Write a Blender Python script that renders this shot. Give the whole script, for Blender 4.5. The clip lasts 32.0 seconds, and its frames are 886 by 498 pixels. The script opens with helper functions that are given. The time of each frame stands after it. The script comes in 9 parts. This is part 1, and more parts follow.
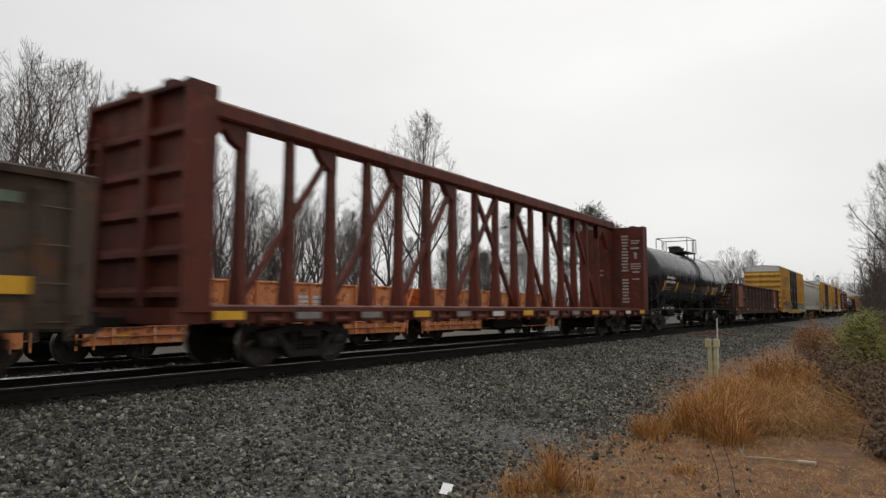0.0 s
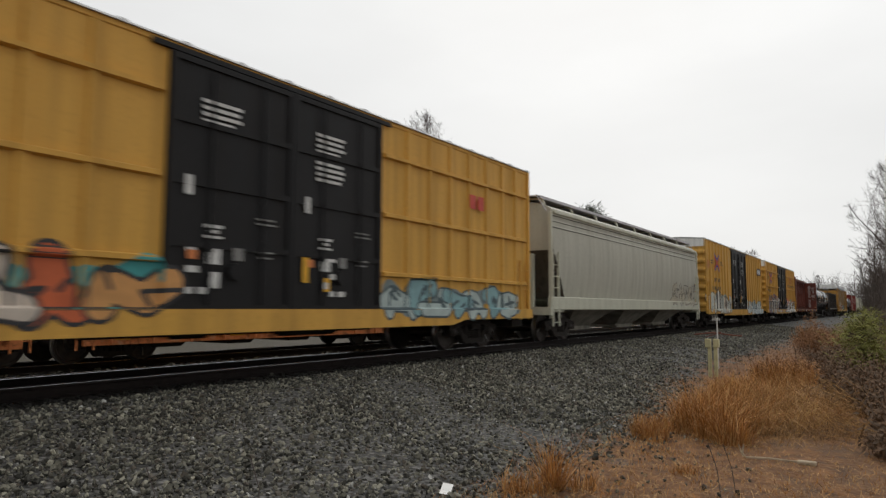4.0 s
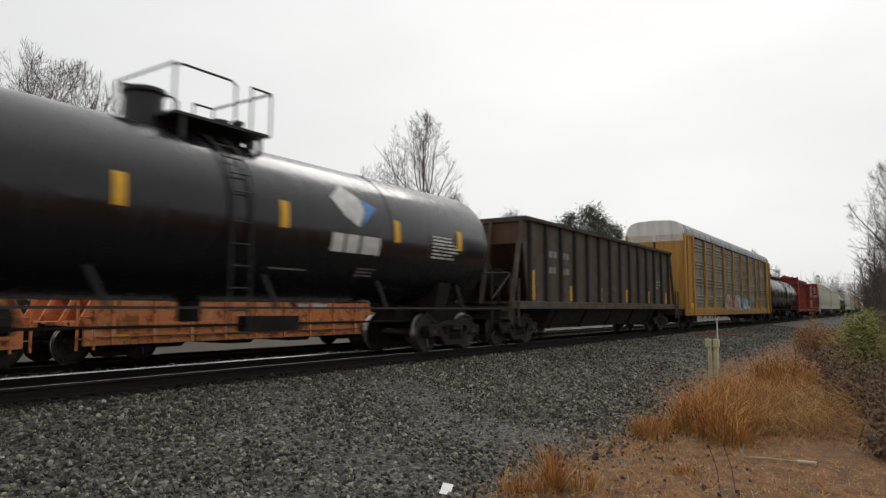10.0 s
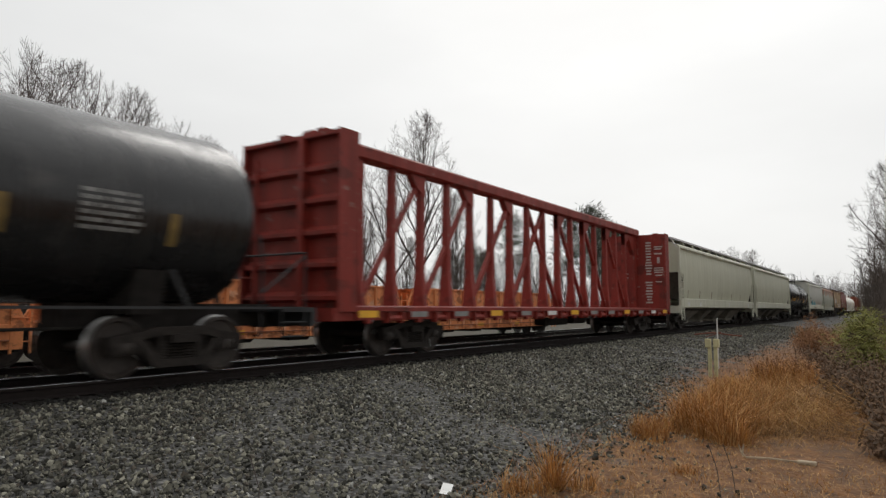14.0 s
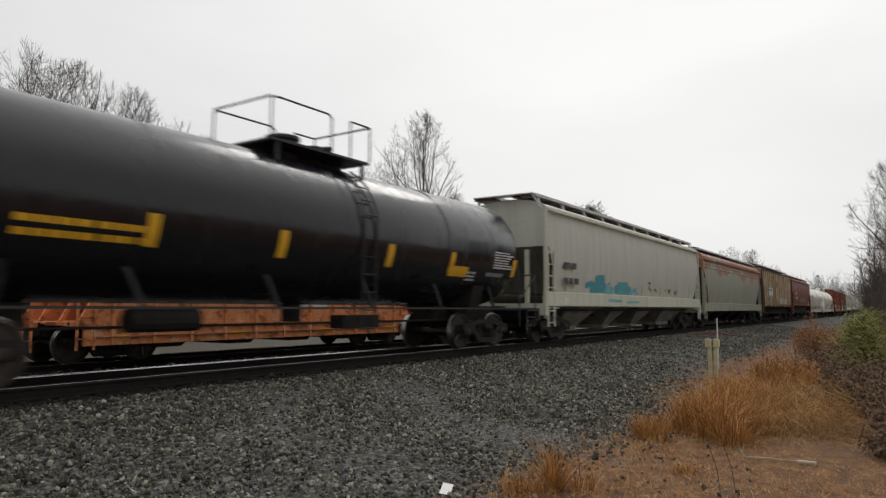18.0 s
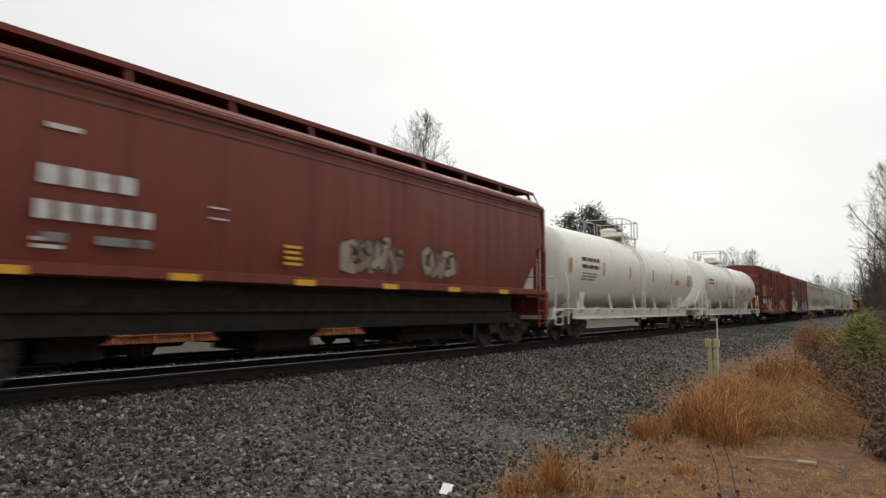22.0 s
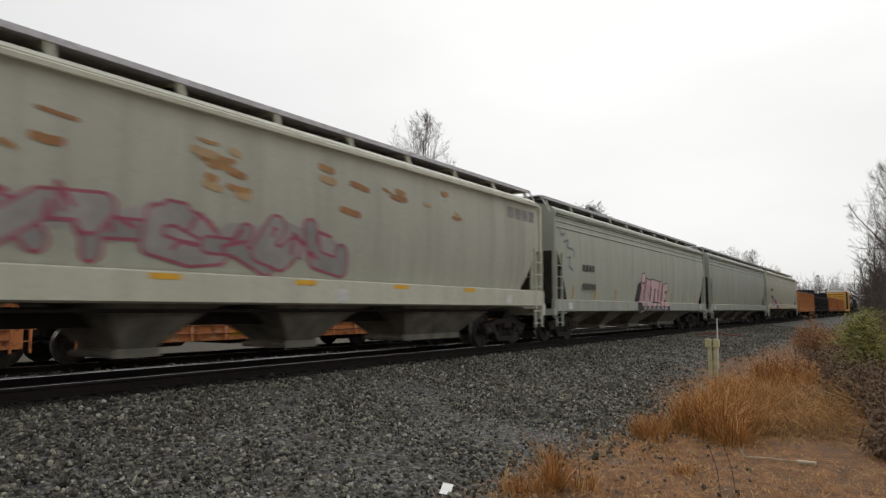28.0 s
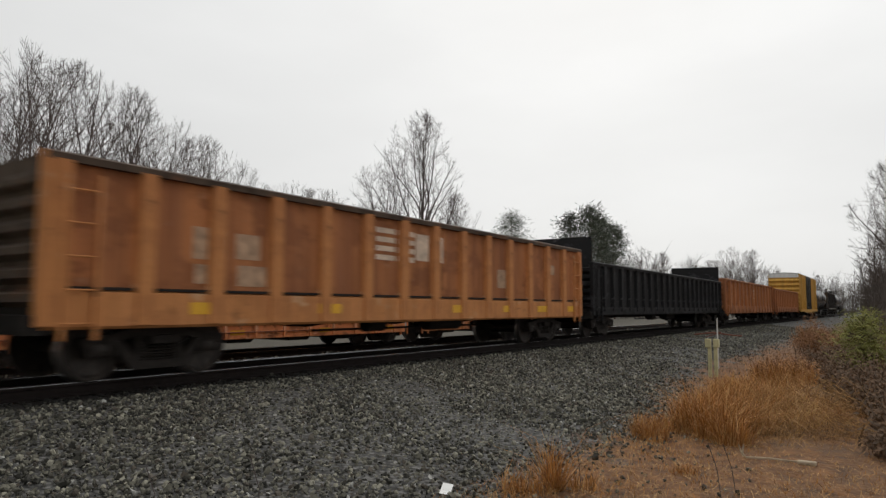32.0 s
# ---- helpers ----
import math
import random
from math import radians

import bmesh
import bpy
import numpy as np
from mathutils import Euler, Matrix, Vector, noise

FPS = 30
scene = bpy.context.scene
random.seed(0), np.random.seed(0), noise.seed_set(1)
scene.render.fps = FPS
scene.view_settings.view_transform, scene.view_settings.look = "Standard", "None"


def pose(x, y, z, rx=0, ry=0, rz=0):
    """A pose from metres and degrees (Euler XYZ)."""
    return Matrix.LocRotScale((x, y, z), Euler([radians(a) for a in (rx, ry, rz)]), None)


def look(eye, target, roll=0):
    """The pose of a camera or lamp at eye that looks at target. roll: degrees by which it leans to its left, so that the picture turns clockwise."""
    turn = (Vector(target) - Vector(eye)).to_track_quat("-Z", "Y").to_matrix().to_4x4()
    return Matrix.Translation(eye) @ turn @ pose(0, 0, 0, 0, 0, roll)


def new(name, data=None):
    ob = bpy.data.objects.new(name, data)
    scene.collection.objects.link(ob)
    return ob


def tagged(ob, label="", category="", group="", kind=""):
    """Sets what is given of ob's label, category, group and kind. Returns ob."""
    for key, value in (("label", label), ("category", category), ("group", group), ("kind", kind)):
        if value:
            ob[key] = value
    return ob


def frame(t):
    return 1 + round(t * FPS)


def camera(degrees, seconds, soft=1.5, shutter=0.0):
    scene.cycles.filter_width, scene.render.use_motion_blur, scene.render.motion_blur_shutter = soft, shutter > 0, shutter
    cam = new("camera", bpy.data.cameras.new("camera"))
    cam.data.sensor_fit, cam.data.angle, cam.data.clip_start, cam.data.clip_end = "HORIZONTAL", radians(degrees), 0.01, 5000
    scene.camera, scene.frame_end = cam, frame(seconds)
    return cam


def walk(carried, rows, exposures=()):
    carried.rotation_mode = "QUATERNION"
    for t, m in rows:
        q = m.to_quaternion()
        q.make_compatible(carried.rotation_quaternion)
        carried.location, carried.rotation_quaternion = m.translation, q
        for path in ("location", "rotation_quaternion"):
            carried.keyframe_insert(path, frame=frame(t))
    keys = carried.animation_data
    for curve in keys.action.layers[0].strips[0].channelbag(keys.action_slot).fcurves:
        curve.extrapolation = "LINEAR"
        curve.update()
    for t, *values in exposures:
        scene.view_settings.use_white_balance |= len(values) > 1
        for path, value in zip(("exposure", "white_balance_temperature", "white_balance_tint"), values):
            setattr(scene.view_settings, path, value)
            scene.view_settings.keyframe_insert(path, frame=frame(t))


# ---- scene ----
# Freight train passing on the main track, seen from the lineside on an overcast winter day.
# x runs along the track (away from the viewer to the right), y across it, z = 0 at the rail top.
TRACK_Y = 10.28          # centre of the main track
SIDE_Y, SIDE_Z = 17.2, -0.30   # centre and rail top of the siding
GROUND_Z = -0.60
EYE = (0.0, 0.0, 1.054)
YAW, PITCH = radians(55.896), radians(5.083)
AIM = (EYE[0] + math.sin(YAW) * math.cos(PITCH), EYE[1] + math.cos(YAW) * math.cos(PITCH), EYE[2] + math.sin(PITCH))

cam = camera(67.318, 32.0, soft=1.35, shutter=0.25)
walk(cam, [(0.0, look(EYE, AIM, 0.167)), (32.0, look(EYE, AIM, 0.167))], exposures=[(0.0, -0.19), (3.0, -0.19), (6.0, -0.10), (8.0, -0.06), (11.0, -0.13), (12.0, 0.02), (13.0, 0.02), (14.0, -0.11), (17.0, -0.17), (20.0, -0.15), (21.0, -0.06), (22.0, -0.03),
           (23.0, -0.3), (24.0, -0.48), (25.0, -0.13), (28.0, -0.08), (31.0, -0.1), (32.0, -0.2)])

# ---------------------------------------------------------------- sky and sun
SUN_AZ, SUN_EL = radians(70), radians(42)     # azimuth from +y towards +x


def make_sky():
    w = bpy.data.worlds.new("overcast_sky")
    scene.world = w
    w.use_nodes = True
    nt = w.node_tree
    nt.nodes.clear()
    out = nt.nodes.new("ShaderNodeOutputWorld")
    bg = nt.nodes.new("ShaderNodeBackground")
    sky = nt.nodes.new("ShaderNodeTexSky")
    sky.sky_type = "NISHITA"
    sky.sun_disc = False
    sky.sun_elevation = SUN_EL
    sky.sun_rotation = SUN_AZ
    sky.dust_density = 4.0
    tc = nt.nodes.new("ShaderNodeTexCoord")
    # cloud deck: soft bright region round the veiled sun, large faint billows
    dot = nt.nodes.new("ShaderNodeVectorMath")
    dot.operation = "DOT_PRODUCT"
    dot.inputs[1].default_value = (math.sin(SUN_AZ) * math.cos(SUN_EL), math.cos(SUN_AZ) * math.cos(SUN_EL), math.sin(SUN_EL))
    nt.links.new(tc.outputs["Generated"], dot.inputs[0])
    ramp = nt.nodes.new("ShaderNodeMapRange")
    ramp.interpolation_type = "SMOOTHSTEP"
    ramp.inputs[1].default_value, ramp.inputs[2].default_value = 0.38, 1.0
    ramp.inputs[3].default_value, ramp.inputs[4].default_value = 0.74, 1.15
    nt.links.new(dot.outputs["Value"], ramp.inputs[0])
    mp = nt.nodes.new("ShaderNodeMapping")
    mp.inputs["Scale"].default_value = (1.0, 1.0, 3.0)
    nt.links.new(tc.outputs["Generated"], mp.inputs[0])
    nz = nt.nodes.new("ShaderNodeTexNoise")
    nz.inputs["Scale"].default_value = 2.2
    nz.inputs["Detail"].default_value = 5
    nt.links.new(mp.outputs[0], nz.inputs["Vector"])
    nr = nt.nodes.new("ShaderNodeMapRange")
    nr.inputs[1].default_value, nr.inputs[2].default_value = 0.3, 0.7
    nr.inputs[3].default_value, nr.inputs[4].default_value = 0.95, 1.04
    nt.links.new(nz.outputs["Fac"], nr.inputs[0])
    sep = nt.nodes.new("ShaderNodeSeparateXYZ")
    nt.links.new(tc.outputs["Generated"], sep.inputs[0])
    high = nt.nodes.new("ShaderNodeMapRange")      # an overcast sky brightens towards the zenith
    high.interpolation_type = "SMOOTHSTEP"
    high.inputs[1].default_value, high.inputs[2].default_value = 0.42, 0.95
    high.inputs[3].default_value, high.inputs[4].default_value = 1.0, 1.5
    nt.links.new(sep.outputs["Z"], high.inputs[0])
    both = nt.nodes.new("ShaderNodeMath")
    both.operation = "MULTIPLY"
    nt.links.new(ramp.outputs[0], both.inputs[0])
    nt.links.new(high.outputs[0], both.inputs[1])
    mul = nt.nodes.new("ShaderNodeMath")
    mul.operation = "MULTIPLY"
    nt.links.new(both.outputs[0], mul.inputs[0])
    nt.links.new(nr.outputs[0], mul.inputs[1])
    cloud = nt.nodes.new("ShaderNodeVectorMath")
    cloud.operation = "SCALE"
    cloud.inputs[0].default_value = (9.12, 9.16, 9.08)
    nt.links.new(mul.outputs[0], cloud.inputs["Scale"])
    mix = nt.nodes.new("ShaderNodeMix")
    mix.data_type = "RGBA"
    mix.inputs[0].default_value = 0.96
    nt.links.new(sky.outputs[0], mix.inputs[6])
    nt.links.new(cloud.outputs[0], mix.inputs[7])
    nt.links.new(mix.outputs[2], bg.inputs["Color"])
    bg.inputs["Strength"].default_value = 0.1
    nt.links.new(bg.outputs[0], out.inputs[0])


make_sky()
sun_data = bpy.data.lights.new("sun", "SUN")
sun_data.energy, sun_data.angle, sun_data.color = 0.6, radians(25), (1.0, 0.97, 0.93)
sun = new("sun", sun_data)
sun_dir = Vector((math.sin(SUN_AZ) * math.cos(SUN_EL), math.cos(SUN_AZ) * math.cos(SUN_EL), math.sin(SUN_EL)))
sun.matrix_world = look((40, 40, 60), Vector((40, 40, 60)) - sun_dir)


# ---------------------------------------------------------------- materials
class Nodes:
    """Short hand for building a node material on object coordinates (metres)."""

    def __init__(self, name, rough=0.6, metal=0.0):
        self.mat = bpy.data.materials.new(name)
        self.mat.use_nodes = True
        self.nt = self.mat.node_tree
        self.bsdf = self.nt.nodes["Principled BSDF"]
        self.bsdf.inputs["Roughness"].default_value = rough
        self.bsdf.inputs["Metallic"].default_value = metal
        self.tc = self.nt.nodes.new("ShaderNodeTexCoord")
        self.obj = self.tc.outputs["Object"]

    def link(self, a, b):
        self.nt.links.new(a, b)

    def put(self, sock, v):
        if isinstance(v, (int, float)):
            sock.default_value = v
        elif isinstance(v, tuple):
            sock.default_value = v if len(v) == len(sock.default_value) else (*v, 1.0)
        else:
            self.link(v, sock)

    def math(self, op, a, b=0.0, c=None):
        n = self.nt.nodes.new("ShaderNodeMath")
        n.operation = op
        self.put(n.inputs[0], a)
        self.put(n.inputs[1], b)
        if c is not None:
            self.put(n.inputs[2], c)
        return n.outputs[0]

    def scaled(self, sx, sy, sz, offset=(0, 0, 0), vec=None):
        n = self.nt.nodes.new("ShaderNodeMapping")
        n.inputs["Scale"].default_value = (sx, sy, sz)
        n.inputs["Location"].default_value = offset
        self.link(vec or self.obj, n.inputs[0])
        return n.outputs[0]

    def noise(self, scale, detail=4.0, vec=None, rough=0.55):
        n = self.nt.nodes.new("ShaderNodeTexNoise")
        n.inputs["Scale"].default_value = scale
        n.inputs["Detail"].default_value = detail
        n.inputs["Roughness"].default_value = rough
        self.link(vec or self.obj, n.inputs["Vector"])
        return n.outputs["Fac"]

    def span(self, v, a, b, lo=0.0, hi=1.0):
        n = self.nt.nodes.new("ShaderNodeMapRange")
        for i, q in enumerate((v, a, b, lo, hi)):
            self.put(n.inputs[i], q)
        return n.outputs[0]

    def mix(self, f, a, b):
        n = self.nt.nodes.new("ShaderNodeMix")
        n.data_type = "RGBA"
        self.put(n.inputs[0], f)
        self.put(n.inputs[6], a)
        self.put(n.inputs[7], b)
        return n.outputs[2]

    def xyz(self, vec=None):
        n = self.nt.nodes.new("ShaderNodeSeparateXYZ")
        self.link(vec or self.obj, n.inputs[0])
        return n.outputs

    def random(self):
        return self.nt.nodes.new("ShaderNodeObjectInfo").outputs["Random"]

    def island(self):
        return self.nt.nodes.new("ShaderNodeNewGeometry").outputs["Random Per Island"]

    def color(self, c):
        self.put(self.bsdf.inputs["Base Color"], c)
        return self

    def rough(self, v):
        self.put(self.bsdf.inputs["Roughness"], v)
        return self

    def bump(self, height, strength=0.3, distance=0.01):
        n = self.nt.nodes.new("ShaderNodeBump")
        n.inputs["Strength"].default_value = strength
        n.inputs["Distance"].default_value = distance
        self.link(height, n.inputs["Height"])
        self.link(n.outputs[0], self.bsdf.inputs["Normal"])
        return self


def tone(c, k):
    return tuple(min(1.0, q * k) for q in c)


def paint(name, col, grime=0.35, rust=0.12, rough=0.55, grime_col=(0.045, 0.04, 0.035), rust_col=(0.13, 0.05, 0.022),
          rusty_top=None, streaks=None, seed=0.0, fade=0.2, spec=0.28, blotches=()):
    """Weathered car paint. blotches: (colour, share, size) of worn or scorched patches; rusty_top: (z0, z1, colour) where the paint has burnt through to rust; streaks: (colour, amount) of running rust."""
    n = Nodes(name, rough)
    n.bsdf.inputs["Specular IOR Level"].default_value = spec
    off = (seed * 7.3, seed * 3.1, seed * 1.7)
    big = n.noise(0.55, 3, n.scaled(1, 1, 1, off))
    run = n.noise(1.0, 4, n.scaled(3.4, 3.4, 0.22, off))
    fine = n.noise(14.0, 5, n.scaled(1, 1, 1, off))
    base = n.mix(n.span(big, 0.35, 0.7, 0, fade), col, tone(col, 1.35))
    for k, (bc, share, size) in enumerate(blotches):
        worn = n.noise(1.0, 5, n.scaled(1.0 / size, 1.0 / size, 1.4 / size, (off[0] + 9.1 * k, off[1], off[2])), 0.62)
        base = n.mix(n.span(worn, 0.66 - share * 0.3, 0.74 - share * 0.3, 0, 0.8), base, bc)
    if streaks:
        wide = n.noise(1.0, 3, n.scaled(1.5, 1.5, 0.10, off), 0.7)
        base = n.mix(n.span(wide, 0.5 - streaks[1] * 0.3, 0.62, 0, 1), base, streaks[0])
    if rusty_top:
        z0, z1, rc = rusty_top
        x, y, z = n.xyz()
        patch = n.noise(0.9, 4, n.scaled(0.9, 0.9, 2.2, off))
        lift = n.span(z, z0, z1, -0.22, 0.16)
        base = n.mix(n.span(n.math("ADD", patch, lift), 0.5, 0.56, 0, 0.85), base, rc)
    dirt = n.math("MULTIPLY", n.span(run, 0.42, 0.75, 0, 1), grime)
    base = n.mix(dirt, base, grime_col)
    # narrow runs of washed-down dirt and of chalked, faded paint
    thin = n.noise(1.0, 3, n.scaled(11.0, 11.0, 0.35, off), 0.6)
    base = n.mix(n.span(thin, 0.54, 0.72, 0, grime * (0.9 if grime > 0.32 else 0.2)), base, grime_col)
    base = n.mix(n.span(thin, 0.46, 0.30, 0, 0.22 if grime > 0.32 else 0.06), base, tuple(q * 0.7 + 0.12 * max(col) + 0.02 for q in col))
    base = n.mix(n.span(big, 0.4, 0.75, 0, grime * 0.3), base, tone(grime_col, 1.5))
    spots = n.noise(2.3, 6, n.scaled(1, 1, 0.6, off), 0.7)
    base = n.mix(n.span(spots, 0.72 - rust * 0.5, 0.80 - rust * 0.35, 0, 0.9), base, rust_col)
    base = n.mix(n.span(fine, 0.52, 0.75, 0, 0.35), base, tone(col, 0.55))
    n.color(base)
    n.rough(n.span(run, 0.3, 0.8, max(0.0, rough - 0.1), min(1.0, rough + 0.2)))
    n.bump(n.noise(1.6, 3, n.scaled(1, 1, 1, off)), 0.3, 0.03)
    return n.mat


def plain(name, col, rough=0.6, metal=0.0, vary=0.25, scale=6.0):
    n = Nodes(name, rough, metal)
    k = n.noise(scale, 5)
    n.color(n.mix(n.span(k, 0.3, 0.7), tone(col, 1 - vary), tone(col, 1 + vary)))
    n.bump(k, 0.2, 0.01)
    return n.mat


def metal_steel(name, col, rough):
    n = Nodes(name, rough, 1.0)
    n.color(n.mix(n.noise(1.0, 3, n.scaled(0.4, 20, 20)), tone(col, 0.75), col))
    return n.mat


M_STEEL = metal_steel("polished_rail_head", (0.86, 0.86, 0.88), 0.22)
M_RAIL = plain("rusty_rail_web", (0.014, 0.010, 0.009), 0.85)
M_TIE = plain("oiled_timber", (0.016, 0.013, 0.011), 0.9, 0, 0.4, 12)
M_TRUCK = plain("grimy_cast_steel", (0.028, 0.023, 0.020), 0.75, 0, 0.45, 9)
M_WHEEL = plain("wheel_steel", (0.045, 0.036, 0.031), 0.55, 0.3, 0.35, 8)
M_TREAD = metal_steel("worn_wheel_tread", (0.4, 0.39, 0.38), 0.35)
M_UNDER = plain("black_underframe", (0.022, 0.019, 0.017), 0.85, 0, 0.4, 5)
M_BLACK = plain("black_fittings", (0.02, 0.02, 0.021), 0.6)
M_YELLOW = plain("reflector_yellow", (0.75, 0.40, 0.02), 0.45, 0, 0.12)
M_WHITE = plain("white_marking", (0.62, 0.62, 0.6), 0.6, 0, 0.2)
M_DIMWHITE = plain("dulled_white_stencil", (0.42, 0.37, 0.34), 0.65, 0, 0.25)
M_CREAM = plain("faded_cream_marking", (0.42, 0.30, 0.16), 0.6, 0, 0.2)
M_FADED = plain("faded_white_marking", (0.64, 0.50, 0.38), 0.65, 0, 0.25)
M_DARKMARK = plain("black_marking", (0.05, 0.045, 0.04), 0.6, 0, 0.2)
M_GALV = plain("galvanised_steel", (0.42, 0.43, 0.43), 0.45, 0.4, 0.15, 3)
M_RED = plain("red_marking", (0.55, 0.06, 0.035), 0.55, 0, 0.15)
M_BLUE = plain("blue_marking", (0.035, 0.06, 0.30), 0.55, 0, 0.15)
M_ORANGEMARK = plain("orange_marking", (0.60, 0.29, 0.09), 0.5, 0, 0.15)
M_FADERED = plain("faded_red_marking", (0.40, 0.10, 0.03), 0.6, 0, 0.3, 4)
M_GREYMARK = plain("grey_marking", (0.22, 0.22, 0.21), 0.6, 0, 0.2)


for m in (M_RAIL, M_TIE, M_TRUCK, M_UNDER):      # oily dust over everything near the rails: almost no gloss
    m.node_tree.nodes["Principled BSDF"].inputs["Specular IOR Level"].default_value = 0.22


# ---------------------------------------------------------------- mesh tools
class B:
    """Collects vertices and faces of one part."""

    def __init__(self):
        self.v, self.f, self.m = [], [], []

    def add(self, verts, faces, mat=0):
        k = len(self.v)
        self.v.extend(tuple(q) for q in verts)
        self.f.extend(tuple(i + k for i in face) for face in faces)
        self.m.extend([mat] * len(faces))
        return self

    def box(self, x0, x1, y0, y1, z0, z1, mat=0, c=0.0):
        if c <= 0:
            v = [(x, y, z) for x in (x0, x1) for y in (y0, y1) for z in (z0, z1)]
            return self.add(v, [(0, 1, 3, 2), (4, 6, 7, 5), (0, 4, 5, 1), (2, 3, 7, 6), (0, 2, 6, 4), (1, 5, 7, 3)], mat)
        # chamfered along x, y and z edges
        v, f = [], []
        X, Y, Z = (x0, x1), (y0, y1), (z0, z1)
        s = (1, -1)
        idx = {}
        for i in (0, 1):
            for j in (0, 1):
                for k in (0, 1):
                    for ax in range(3):
                        p = [X[i], Y[j], Z[k]]
                        for a, q in ((0, i), (1, j), (2, k)):
                            if a != ax:
                                p[a] += c * s[q]
                        idx[i, j, k, ax] = len(v)
                        v.append(tuple(p))
        for i in (0, 1):
            f.append(tuple(idx[i, j, k, 0] for j, k in ((0, 0), (0, 1), (1, 1), (1, 0))))
            f.append(tuple(idx[j, i, k, 1] for j, k in ((0, 0), (0, 1), (1, 1), (1, 0))))
            f.append(tuple(idx[j, k, i, 2] for j, k in ((0, 0), (0, 1), (1, 1), (1, 0))))
        for i in (0, 1):
            for j in (0, 1):
                f.append((idx[i, j, 0, 0], idx[i, j, 1, 0], idx[i, j, 1, 1], idx[i, j, 0, 1]))
                f.append((idx[i, 0, j, 0], idx[i, 1, j, 0], idx[i, 1, j, 2], idx[i, 0, j, 2]))
                f.append((idx[0, i, j, 1], idx[1, i, j, 1], idx[1, i, j, 2], idx[0, i, j, 2]))
                for k in (0, 1):
                    f.append(tuple(idx[i, j, k, a] for a in range(3)))
        return self.add(v, f, mat)

    def prism(self, pts, a0, a1, axis="x", mat=0):
        """A polygon drawn across the axis, drawn out from a0 to a1. x: (y, z); y: (x, z); z: (x, y)."""
        def at(p, a):
            return {"x": (a, p[0], p[1]), "y": (p[0], a, p[1]), "z": (p[0], p[1], a)}[axis]
        n = len(pts)
        v = [at(p, a0) for p in pts] + [at(p, a1) for p in pts]
        f = [tuple(range(n)), tuple(range(2 * n - 1, n - 1, -1))]
        f += [(i, (i + 1) % n, n + (i + 1) % n, n + i) for i in range(n)]
        return self.add(v, f, mat)

    def sheet(self, pts, a0, a1, axis="x", thick=0.03, mat=0):
        """An open profile of that thickness, drawn out along the axis."""
        out = []
        for i, p in enumerate(pts):
            a, b = pts[max(0, i - 1)], pts[min(len(pts) - 1, i + 1)]
            d = Vector((b[0] - a[0], b[1] - a[1]))
            d.normalize()
            out.append((p[0] - d.y * thick, p[1] + d.x * thick))
        n = len(pts)

        def at(p, a):
            return {"x": (a, p[0], p[1]), "y": (p[0], a, p[1]), "z": (p[0], p[1], a)}[axis]
        v = [at(p, a0) for p in pts] + [at(p, a1) for p in pts] + [at(p, a0) for p in out] + [at(p, a1) for p in out]
        f = []
        for i in range(n - 1):
            f += [(i, i + 1, n + i + 1, n + i), (2 * n + i, 3 * n + i, 3 * n + i + 1, 2 * n + i + 1),
                  (i, 2 * n + i, 2 * n + i + 1, i + 1), (n + i, n + i + 1, 3 * n + i + 1, 3 * n + i)]
        f += [(0, n, 3 * n, 2 * n), (n - 1, 3 * n - 1, 4 * n - 1, 2 * n - 1)]
        return self.add(v, f, mat)

    def tube(self, p0, p1, r, n=8, r1=None, mat=0, caps=True):
        p0, p1 = Vector(p0), Vector(p1)
        d = (p1 - p0).normalized()
        u = d.orthogonal().normalized()
        w = d.cross(u)
        r1 = r if r1 is None else r1
        v = []
        for p, q in ((p0, r), (p1, r1)):
            for i in range(n):
                a = 2 * math.pi * i / n
                v.append(p + (u * math.cos(a) + w * math.sin(a)) * q)
        f = [(i, (i + 1) % n, n + (i + 1) % n, n + i) for i in range(n)]
        if caps:
            f += [tuple(range(n - 1, -1, -1)), tuple(range(n, 2 * n))]
        return self.add(v, f, mat)

    def pipe(self, pts, r, n=6, mat=0):
        for a, b in zip(pts, pts[1:]):
            self.tube(a, b, r, n, mat=mat)
        return self

    def lathe(self, prof, n=24, axis="y", mats=None, centre=(0, 0, 0)):
        """prof: (along, radius) pairs turned about the axis."""
        v = []
        for a, r in prof:
            for i in range(n):
                t = 2 * math.pi * i / n
                c, s = r * math.cos(t), r * math.sin(t)
                p = {"y": (c, a, s), "x": (a, c, s), "z": (c, s, a)}[axis]
                v.append((p[0] + centre[0], p[1] + centre[1], p[2] + centre[2]))
        k = len(prof)
        for j in range(k - 1):
            self.add([], [], 0)
        base = len(self.v)
        self.v.extend(v)
        for j in range(k - 1):
            for i in range(n):
                i2 = (i + 1) % n
                self.f.append((base + j * n + i, base + j * n + i2, base + (j + 1) * n + i2, base + (j + 1) * n + i))
                self.m.append(mats[j] if mats else 0)
        for j in (0, k - 1):
            if prof[j][1] > 1e-4:
                self.f.append(tuple(base + j * n + i for i in range(n)))
                self.m.append(mats[min(j, k - 2)] if mats else 0)
        return self

